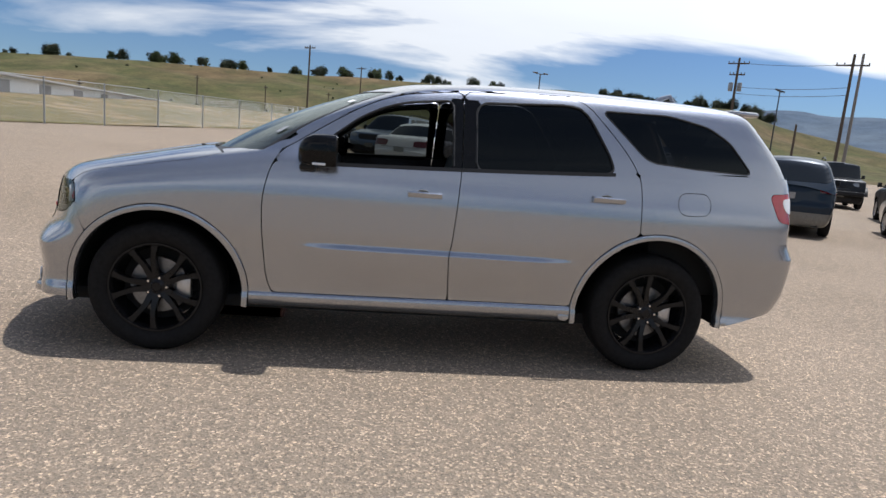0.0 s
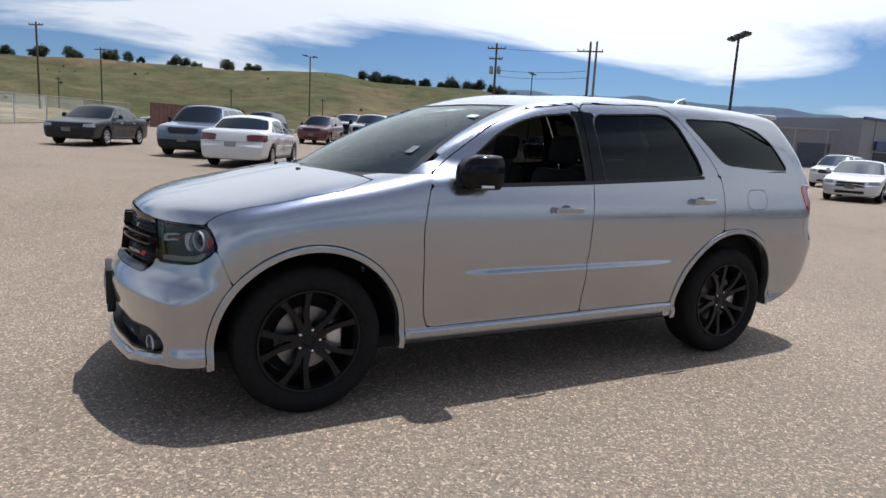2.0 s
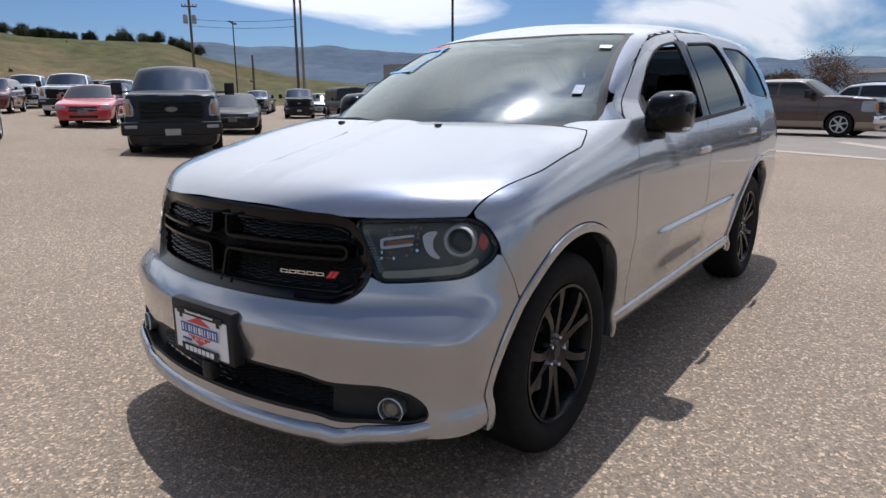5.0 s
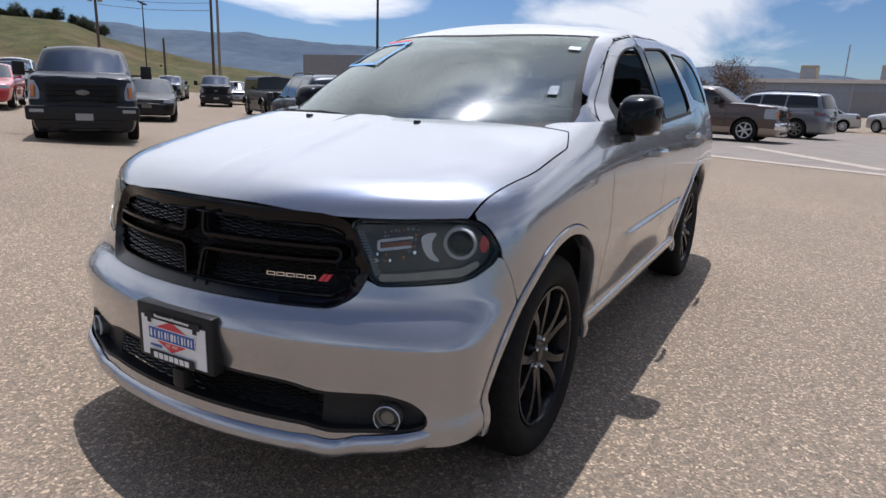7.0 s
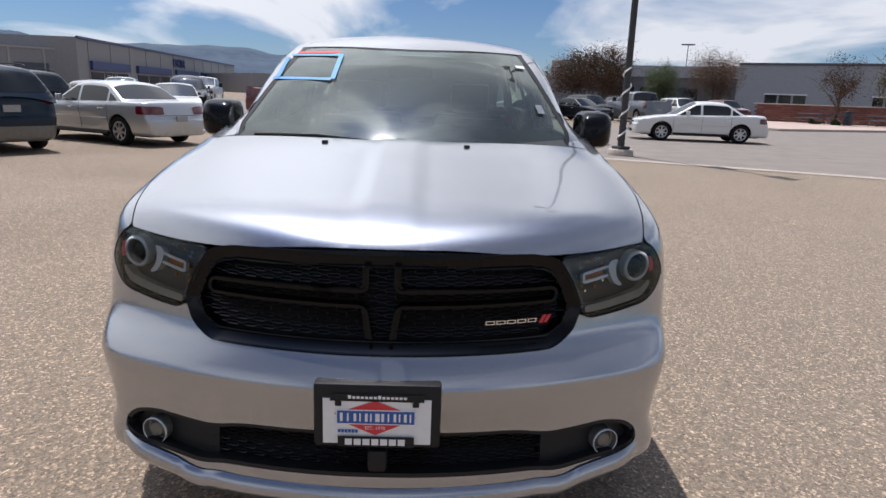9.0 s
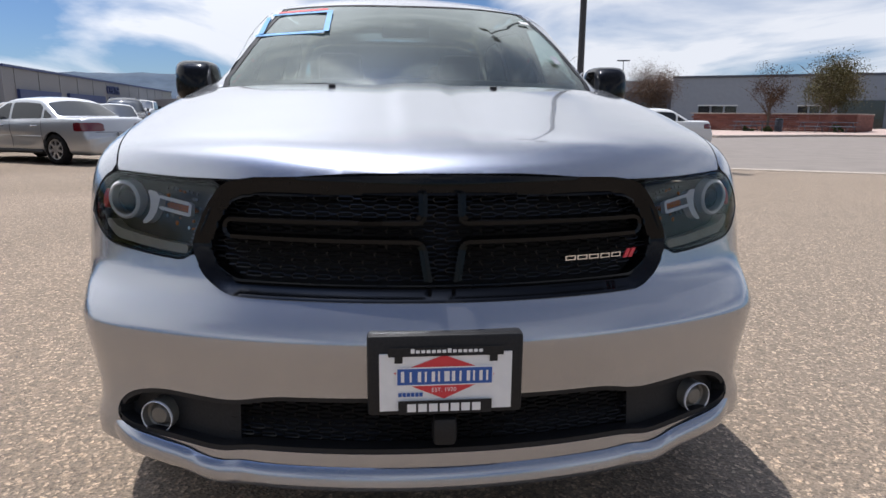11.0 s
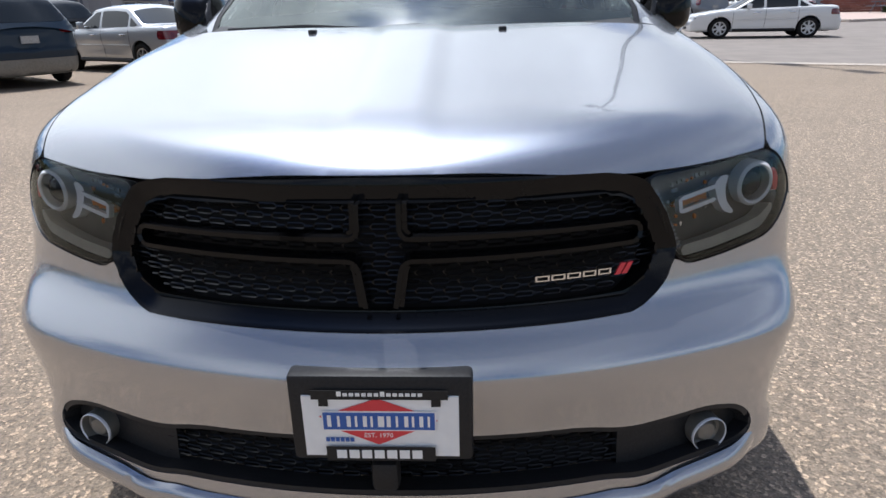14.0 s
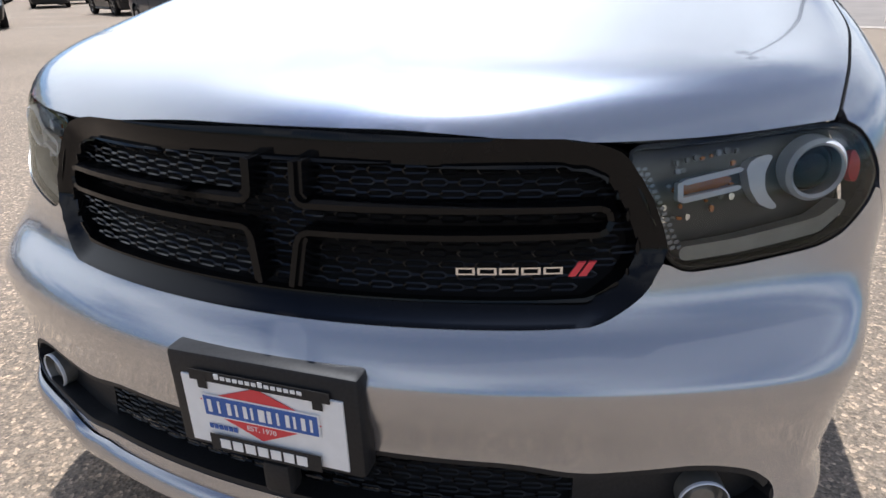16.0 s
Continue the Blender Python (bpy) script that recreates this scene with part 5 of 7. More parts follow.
for a, b in (((12.6, 18.6), (14.4, 15.6)), ((17.0, 26.0), (20.5, 20.5))):
    d = (Vector(b) - Vector(a)).normalized()
    n = Vector((-d.y, d.x)) * 0.06
    bm = bmesh.new()
    rows = [[bm.verts.new((*(p + e * n), float(rise(*p)) + 0.012)) for e in (1, -1)] for p in (Vector(a).lerp(Vector(b), t) for t in np.linspace(0, 1, 6))]
    for p, q in zip(rows, rows[1:]):
        bm.faces.new((p[0], p[1], q[1], q[0]))
    tagged(part("bay_line", bm, M["line_paint"]), "thin worn bay line on the asphalt", "road marking", kind="structure")
EDGE = [(-24, 8), (-14, 17), (-11.8, 23), (-10.7, 26.1), (-9.5, 29.7), (-8.4, 34.1), (-7.2, 38.5), (-5.8, 42.8), (-3.8, 50), (2.2, 57), (14, 74)]
bm = bmesh.new()
rows = []
for k, (x, y) in enumerate(EDGE):
    far = min(1.0, k / 6)
    rows.append([bm.verts.new((x - (14 + 12 * far) * q * 0.9, y + (6 + 34 * far) * q, float(rise(x, y)) + 0.012 + (1.1 + 0.9 * far) * q ** 1.4 + 0.10 * noise.noise((x * 0.6, q * 9, k)))) for q in np.linspace(0, 1, 12)])
for a, b in zip(rows, rows[1:]):
    for k in range(11):
        bm.faces.new((a[k], a[k + 1], b[k + 1], b[k]))
bmesh.ops.recalc_face_normals(bm, faces=bm.faces)
if sum(f.normal.z for f in bm.faces) < 0:
    bmesh.ops.reverse_faces(bm, faces=bm.faces)
tagged(part("verge", bm, M["dry_verge"], smooth=180), "bank of dry grass and bare earth behind the lot", "verge", kind="structure")


# ---- parked vehicles ----
KINDS = {
    # length, half width, wheel base, tyre radius, deck stations, roof stations, screen foot and head, rear foot and head, belt, rounding
    "sedan": dict(L=4.85, W=0.91, wb=2.74, R=0.325, deck=([-2.45, -2.3, -1.9, -1.05, 0, 1.5, 2.1, 2.42], [0.66, 0.76, 0.84, 0.95, 0.98, 1.02, 1.02, 0.96]), roof=([-0.9, -0.3, 0.3, 1.0, 1.6], [1.30, 1.43, 1.46, 1.42, 1.28]),
                  ws=(-1.12, 0.93, -0.18, 1.45), rs=(1.58, 0.99, 0.80, 1.46), belt=(0.93, 0.985), r=0.034, inset=0.10, lamp=(0.50, 0.84, 0.60, 0.74), tailz=(0.40, 0.86, 0.72, 0.90)),
    "suv": dict(L=4.62, W=0.93, wb=2.70, R=0.35, deck=([-2.32, -2.15, -1.8, -1.1, 0, 1.6, 2.2, 2.32], [0.80, 0.93, 1.0, 1.09, 1.12, 1.17, 1.17, 1.1]), roof=([-0.9, -0.45, 0.0, 0.5, 1.4, 2.1], [1.55, 1.655, 1.675, 1.685, 1.67, 1.60]),
                ws=(-1.22, 1.06, -0.42, 1.66), rs=(2.26, 1.10, 1.82, 1.66), belt=(1.05, 1.14), r=0.045, inset=0.10, lamp=(0.52, 0.86, 0.78, 0.92), tailz=(0.56, 0.88, 0.95, 1.12)),
    "big_suv": dict(L=5.25, W=1.0, wb=3.05, R=0.40, deck=([-2.6, -2.4, -2.0, -1.3, 0, 1.8, 2.5, 2.62], [0.95, 1.08, 1.14, 1.2, 1.22, 1.26, 1.26, 1.2]), roof=([-1.0, -0.4, 0.4, 1.6, 2.5], [1.66, 1.84, 1.90, 1.89, 1.84]),
                    ws=(-1.35, 1.18, -0.55, 1.86), rs=(2.58, 1.2, 2.30, 1.86), belt=(1.18, 1.24), r=0.040, inset=0.10, lamp=(0.60, 0.94, 0.86, 1.05), tailz=(0.72, 0.95, 0.95, 1.25)),
    "pickup": dict(L=5.9, W=0.97, wb=3.68, R=0.42, deck=([-2.95, -2.85, -2.4, -1.5, -0.9, 1.0, 1.2, 2.9], [1.20, 1.285, 1.33, 1.38, 1.39, 1.40, 1.40, 1.40]), roof=([-0.9, -0.6, -0.3, 0.3, 0.9, 1.3], [1.82, 1.93, 1.955, 1.96, 1.95, 1.91]),
                   ws=(-1.45, 1.36, -0.60, 1.93), rs=(1.22, 1.34, 1.05, 1.93), belt=(1.36, 1.38), r=0.034, inset=0.11, lamp=(0.72, 0.97, 0.82, 1.20), tailz=(0.82, 0.97, 0.95, 1.32)),
    "offroader": dict(L=4.3, W=0.92, wb=2.85, R=0.41, deck=([-2.12, -2.0, -1.2, -0.9, 0.5, 2.0, 2.12], [1.05, 1.14, 1.20, 1.22, 1.24, 1.24, 1.2]), roof=([-0.8, -0.4, 0.5, 1.9, 2.1], [1.82, 1.84, 1.86, 1.86, 1.84]),
                      ws=(-0.82, 1.18, -0.55, 1.84), rs=(2.10, 1.2, 2.02, 1.84), belt=(1.20, 1.21), r=0.025, inset=0.07, lamp=(0.38, 0.62, 0.88, 1.06), tailz=(0.74, 0.90, 0.86, 1.02)),
}
PAINTS = {
    "white": paint("white_car_paint", (0.62, 0.62, 0.61)), "black": paint("black_car_paint", (0.005, 0.0055, 0.006), dust=0.004), "navy": paint("navy_car_paint", (0.0045, 0.006, 0.011), dust=0.004),
    "teal": paint("teal_car_paint", (0.006, 0.016, 0.030), 0.2, dust=0.006), "pale": paint("pale_silver_paint", (0.44, 0.45, 0.46), 0.6), "red": paint("red_car_paint", (0.42, 0.02, 0.03)),
    "maroon": paint("maroon_car_paint", (0.12, 0.02, 0.02), 0.3, dust=0.02), "gold": paint("bronze_car_paint", (0.055, 0.026, 0.018), 0.1, dust=0.01), "grey": paint("grey_car_paint", (0.14, 0.15, 0.17), 0.6), "dark": paint("charcoal_car_paint", (0.012, 0.013, 0.015), 0.2, dust=0.006),
    "blue": paint("slate_blue_paint", (0.10, 0.14, 0.21), 0.5), "tan": paint("tan_car_paint", (0.27, 0.21, 0.16), 0.4),
}


def build_vehicle(kind, colour, label, category="car", lower_trim=None):
    k = KINDS[kind]
    L, Wd, wb, R, r0 = k["L"], k["W"], k["wb"], k["R"], k["r"]
    bow = {"pickup": 0.08, "offroader": 0.04, "big_suv": 0.12}.get(kind, 0.20)
    deck, roof = curve(*k["deck"]), curve(*k["roof"])
    tuck_v = curve([0.15, 0.3, 0.45, 0.75, 1.0, 1.3], [0.14, 0.06, 0.03, 0.0, 0.01, 0.05])
    (wx0, wz0, wx1, wz1), (bx0, bz0, bx1, bz1) = k["ws"], k["rs"]
    ws, rs = (wx1 - wx0) / (wz1 - wz0), (bx0 - bx1) / (bz1 - bz0)

    tailward = {"sedan": 0.30, "suv": 0.10, "big_suv": 0.06, "pickup": 0.02, "offroader": 0.0}[kind]
    noseward = {"sedan": 0.32, "suv": 0.22, "big_suv": 0.16, "pickup": 0.09, "offroader": 0.05}[kind]
    lean_z = {"sedan": 0.60, "suv": 0.70}.get(kind, 0.80)
    slope, bend = {"pickup": (0.17, 0.16), "offroader": (0.10, 0.06), "big_suv": (0.22, 0.2)}.get(kind, (0.26, 0.25))

    def low(x, y, z):
        a = np.abs(y)
        ends = np.clip((np.abs(x) - 0.29 * L) / (0.21 * L), 0, 1) ** 2
        flank = 0.016 * step(-z, -0.70, -0.60) * step(z, 0.36, 0.52) * step(-np.abs(x), -0.62 * wb / 2, -0.40 * wb / 2)
        up = np.maximum(z - lean_z, 0)
        bumper = 0.035 * step(-z, -lean_z - 0.02, -lean_z + 0.03)
        return soft_max(r0, a - (Wd - tuck_v(z) - 0.075 * ends - flank), z - deck(x) + 0.03 * (a / Wd) ** 3, (-L / 2 + 0.035 - bumper + bow * a**2 + noseward * up) - x, x - (L / 2 - 0.035 + bumper - 0.12 * a**2 - tailward * up), 0.22 - z)

    def walls(x, y, z):
        a = np.abs(y)
        up = np.maximum(z - k["belt"][0], 0)
        return (a - (Wd - k["inset"] * 0.55 - slope * up - bend * up**2), z - (roof(x) - 0.05 * (a / 0.6) ** 2), (wx0 + ws * (z - wz0) + 0.22 * a**2 - x) * 0.6, (x - (bx0 - rs * (z - bz0) - 0.14 * a**2)) * 0.7)

    def high(x, y, z):
        return soft_max(min(r0, 0.03), *walls(x, y, z))

    t = np.linspace(-1, 1, 76)
    xs = (L / 2 + 0.02) * np.sign(t) * (1 - (1 - np.abs(t)) ** 1.5)
    P = around(low, xs, np.radians(np.linspace(-90, 90, 64)), 0.62)
    x, y, z = (P[..., i] for i in range(3))
    D = np.minimum(*[np.hypot(x - c, z - R) - R - 0.055 for c in (-wb / 2, wb / 2)])
    D = np.where(y > 0.45 * Wd, D, np.abs(D))
    car = thing("parked_" + category.replace(" ", "_"), label, category, group="parked vehicles")
    mat_ = PAINTS[colour]
    body = part("body", clip(P, D, 0.05, (1, -1), inner=(0, 0, 0.6)), mat_, car)
    if lower_trim:
        lo = np.minimum(D, 0.52 - z)
        part("lower_body", clip(P, lo, 0.0, (1, -1), inner=(0, 0, 0.6), lift=0.004), PAINTS[lower_trim] if lower_trim in PAINTS else M[lower_trim], body)
    top = max(k["roof"][1])
    foot = k["belt"][0] - 0.10
    xs = np.linspace(wx0 - 0.25, bx0 + 0.02, 60)
    Q = around(high, xs, np.radians(np.linspace(0, 90, 44)), foot)
    qx, qy, qz = (Q[..., i] for i in range(3))
    dw = walls(qx, qy, qz)
    face = [dw[i] - np.maximum.reduce([dw[j] for j in range(4) if j != i]) for i in range(4)]
    part("cabin", clip(Q, qz - foot + 0.02, 0.0, (1, -1), inner=(0, 0, 0.9)), mat_ if kind != "offroader" else M["black_plastic"], body)
    beltz = k["belt"][0] + (k["belt"][1] - k["belt"][0]) * (qx + 1.0) / 2.5
    in_front, in_back = wx0 + ws * (qz - wz0) + 0.22 * qy**2, bx0 - rs * (qz - bz0) - 0.14 * qy**2
    glassy = np.minimum.reduce([qz - beltz - 0.01, -dw[1] - 0.07, face[0] + 0.0])
    pillars = (-0.02, 1.0) if kind != "pickup" else (0.22, 9)
    edges = [(-9, pillars[0] - 0.04), (pillars[0] + 0.04, pillars[1] - 0.03), (pillars[1] + 0.04, 9)]
    for s in (1, -1):
        for e0, e1 in edges:
            w = np.minimum.reduce([glassy, qx - e0, e1 - qx, (qx - in_front) * 0.6 - 0.075, (in_back - qx) * 0.7 - 0.10])
            if w.max() > 0.03:
                part("side_window", clip(Q, w, 0.004, (s,), inner=(0, 0, 0.9), lift=0.003), M["car_glass"], body)
    part("windscreen", clip(Q, np.minimum.reduce([face[2] - 0.0, qz - wz0 - 0.03, -dw[0] - 0.045, -dw[1] - 0.02]), 0.0, (1, -1), inner=(0, 0, 0.9), lift=0.003), M["car_glass"], body)
    part("rear_window", clip(Q, np.minimum.reduce([face[3], qz - bz0 - 0.05, -dw[0] - 0.06, -dw[1] - 0.06]), 0.0, (1, -1), inner=(0, 0, 0.9), lift=0.003), M["car_glass"], body)
    part("inside", boxes((wx0 + 0.35, bx0 - 0.35, -Wd + 0.18, Wd - 0.18, 0.3, foot + 0.06), bevel=0.03), M["shade_black"], car)
    # a near-black box added for the shade inside the wheel arches
    part("underbody", boxes((-L / 2 + 0.35, L / 2 - 0.35, -Wd + 0.28, Wd - 0.28, 0.2, 0.5), bevel=0.03), M["shade_black"], car)
    # lamps, grille, bumper trim, plate
    l0, l1, z0, z1 = k["lamp"]
    t0, t1, u0, u1 = k["tailz"]
    for s in (1, -1):
        part("headlamp", clip(P, np.minimum(polygon([(l0, z0 + 0.01), (l0, z1 - 0.02), (l1, z1), (l1 + 0.04, z0 + 0.03)], 0.03)(y, z), -L / 2 + 0.5 - x), 0.0, (s,), inner=(0, 0, 0.6), lift=0.004), M["lamp_clear"], body, "clear headlamp")
        part("tail_lamp", clip(P, np.minimum(polygon([(t0, u0), (t0, u1), (t1 + 0.06, u1), (t1 + 0.06, u0)], 0.03)(y, z), x - L / 2 + 0.45), 0.0, (s,), inner=(0, 0, 0.6), lift=0.005), M["red_lens"], body, "red tail lamp")
    gz0, gz1 = (z0 - 0.02, z1 - 0.03) if kind != "sedan" else (z0 - 0.02, z1 - 0.05)
    part("grille", clip(P, np.minimum(polygon([(-0.1, gz0 - 0.06), (-0.1, gz1), (l0 - 0.05, gz1), (l0 - 0.06, gz0 - 0.06)], 0.02)(y, z), -L / 2 + 0.4 - x), 0.0, (1, -1), inner=(0, 0, 0.6), lift=0.006), M["black_plastic"], body)
    part("front_bumper_trim", boxes((-L / 2 - 0.004, -L / 2 + 0.10, -Wd * 0.48, Wd * 0.48, 0.30, 0.40), bevel=0.02), M["black_plastic"], body)
    part("rear_bumper_trim", boxes((L / 2 - 0.16, L / 2 - 0.06, -Wd * 0.70, Wd * 0.70, 0.24, 0.34), bevel=0.02), M["black_plastic"], body)
    part("number_plate", boxes((L / 2 - 0.03, L / 2 + 0.012, -0.15, 0.15, u0 - 0.16, u0 - 0.03)), M["lamp_clear"], body)
    part("front_plate", boxes((-L / 2 - (0.10 if kind == "pickup" else 0.012), -L / 2 + 0.03, -0.15, 0.15, 0.46, 0.59)), M["lamp_clear" if kind == "pickup" else "lamp_grey"], body)
    for s in (1, -1):
        my = s * (Wd + 0.09)
        tall, drop = (0.30, 0.10) if kind == "pickup" else (0.17, 0.0)
        my += s * (0.10 if kind == "pickup" else 0)
        part("door_mirror", boxes((wx0 + 0.52, wx0 + 0.66, *sorted((my - s * 0.05, my + s * (0.17 if kind == "pickup" else 0.06))), k["belt"][0] + 0.02 - drop, k["belt"][0] + tall - drop), (wx0 + 0.55, wx0 + 0.62, *sorted((s * (Wd - 0.12), my)), k["belt"][0] + 0.03 - drop * 0.6, k["belt"][0] + 0.07 - drop * 0.6), bevel=0.02), mat_ if kind == "sedan" else M["black_plastic"], body)
        for wx in (-0.45, 0.62):
            if kind != "offroader":
                part("door_handle", boxes((wx + 0.1, wx + 0.3, *sorted((s * (Wd - 0.015), s * (Wd + 0.022))), k["belt"][0] - 0.13, k["belt"][0] - 0.10), bevel=0.008), M["chrome"] if colour in ("pale", "white") else mat_, body)
        for xx in ((-0.98, 0.02, 1.02) if kind != "pickup" else (-1.15, -0.05, 0.98)):
            zz = np.linspace(0.34, k["belt"][0] - 0.01, 9)
            base = np.stack([0 * zz + xx, 0 * zz, zz], -1)
            line = cast(low, base, np.broadcast_to([0, 1.0, 0], base.shape), 1.4)
            part("door_gap", tube([(p[0], s * (p[1] + 0.0005), p[2]) for p in line], 0.005, 4), M["shade_black"], body)
    if kind == "pickup":
        part("front_bumper", boxes((-L / 2 - 0.09, -L / 2 + 0.12, -0.97, 0.97, 0.46, 0.73), bevel=0.045), M["black_plastic"] if colour not in ("white", "gold") else M["chrome"], body, "deep front bumper")
        for q in range(4):
            part("grille_bar", boxes((-L / 2 - 0.02, -L / 2 + 0.04, -0.60, 0.60, 0.83 + 0.09 * q, 0.862 + 0.09 * q), bevel=0.01), M["gloss_black"], body)
        part("maker_mark", lathe([(0.001, -0.045), (0.06, -0.04), (0.075, -0.02), (0.075, 0.02)], 20, "x"), M["lamp_grey"], body).matrix_local = pose(-L / 2 + 0.0, 0, 0.98) @ Matrix.Diagonal((1, 1.6, 0.75, 1))
        for s in (1, -1):
            part("fog_lamp", boxes((-L / 2 - 0.10, -L / 2, *sorted((s * 0.66, s * 0.90)), 0.60, 0.67), bevel=0.015), M["lamp_clear"], body)
            part("signal_lens", boxes((-L / 2 - 0.012 + 0.06, -L / 2 + 0.12, *sorted((s * 0.80, s * 0.86)), 0.88, 1.10), bevel=0.01), M["amber"], body)
        part("bed_cover", boxes((1.32, 2.78, -0.82, 0.82, 1.385, 1.412), bevel=0.008), M["black_plastic"], body, "dark cargo bed")
    if kind == "offroader":
        for s in (1, -1):
            for c in (-wb / 2, wb / 2):
                tt = np.radians(np.linspace(15, 165, 20))
                strip = np.stack([np.stack([c + (R + 0.10 + d) * np.cos(tt), 0 * tt + w, R + (R + 0.08 + d) * np.sin(tt)], -1) for d, w in ((-0.02, 0.80), (0.0, 0.80), (0.0, 1.0), (-0.03, 1.0))], 1)
                part("wing_flare", clip(strip, None, 0, (s,), inner=(c, 0, R)), M["black_plastic"], body)
        part("front_bumper", boxes((-2.38, -2.15, -0.8, 0.8, 0.52, 0.70), bevel=0.03), M["black_plastic"], body)
    for s in (1, -1):
        sill = np.linspace(-wb / 2 + R + 0.08, wb / 2 - R - 0.08, 12)
        part("sill", tube([(q, s * (Wd - 0.065), 0.27) for q in sill], 0.045, 8), M["black_plastic"], body, "black sill")
        if kind in ("suv", "big_suv"):
            rail = np.linspace(-0.35, bx1 - 0.15, 12)
            part("roof_rail", tube([(q, s * 0.60, float(roof(q)) - 0.012 + 0.035 * min(1, 9 * (q + 0.35), 9 * (bx1 - 0.15 - q))) for q in rail], 0.016, 6), M["black_plastic"], body, "black roof rail")
        if kind == "sedan":
            part("rub_strip", tube([(q, s * float(cast(low, np.array([q, 0, 0.60]), np.array([0, 1.0, 0]), 1.4)[1] + 0.001), 0.60) for q in np.linspace(-0.95, 0.98, 16)], 0.010, 4), mat_, body)
    if kind == "sedan":
        yy = np.linspace(-0.62, 0.62, 18)
        base = np.stack([0 * yy + 1.9, yy, 0 * yy + 0.70], -1)
        line = cast(low, base, np.broadcast_to([1.0, 0, 0], base.shape), 1.4)
        part("boot_gap", tube([(p[0] + 0.001, p[1], p[2]) for p in line], 0.005, 4), M["shade_black"], body)
    rim = M["silver_alloy"] if colour not in ("black", "dark") else M["lamp_grey"]
    for wx in (-wb / 2, wb / 2):
        for s in (1, -1):
            tyre = lathe([(R * 0.64, 0.09), (R * 0.80, 0.115), (R * 0.94, 0.10), (R, 0.07), (R, -0.07), (R * 0.9, -0.1), (R * 0.64, -0.09)], 28)
            m = Matrix.Translation((wx, s * (Wd - 0.125), R)) @ Matrix.Diagonal((1, s, 1, 1))
            bmesh.ops.transform(tyre, matrix=m, verts=tyre.verts)
            if s < 0:
                bmesh.ops.reverse_faces(tyre, faces=tyre.faces)
            wheel = part("wheel", tyre, M["rubber"], car)
            bm = lathe([(R * 0.68, 0.088), (R * 0.66, 0.098), (R * 0.61, 0.094), (R * 0.59, 0.06)], 28)
            arms = {"pickup": 6, "offroader": 5}.get(kind, 7)
            for q in range(arms):
                turn = pose(0, 0, 0, 0, 360 / arms * q + 15, 0)
                rows = [[bm.verts.new(turn @ Vector((r, d, w))) for w in (-hw, hw)] for r, hw, d in ((0.0, 0.030, 0.086), (R * 0.25, 0.030, 0.092), (R * 0.45, 0.024, 0.092), (R * 0.63, 0.036, 0.088))]
                back = [[bm.verts.new(v.co - Vector((0, 0.03, 0))) for v in row] for row in rows]
                for p in range(3):
                    bm.faces.new((rows[p][0], rows[p][1], rows[p + 1][1], rows[p + 1][0]))
                    bm.faces.new((rows[p][0], rows[p + 1][0], back[p + 1][0], back[p][0]))
                    bm.faces.new((rows[p][1], back[p][1], back[p + 1][1], rows[p + 1][1]))
            bmesh.ops.transform(bm, matrix=m, verts=bm.verts)
            bmesh.ops.recalc_face_normals(bm, faces=bm.faces)
            part("rim", bm, rim, wheel)
            # near-black disc in place of the shaded hollow behind the rim
            bm = lathe([(R * 0.66, 0.03), (0.001, 0.03)], 24)
            bmesh.ops.transform(bm, matrix=m, verts=bm.verts)
            part("wheel_back", bm, M["shade_black"], wheel)
    return car


def park(car, x, y, heading):
    """Stands a vehicle with its nose pointing along the heading, in degrees from +x."""
    car.matrix_world = pose(x, y, float(rise(x, y)) + 0.004, 0, 0, heading + 180)
    return car


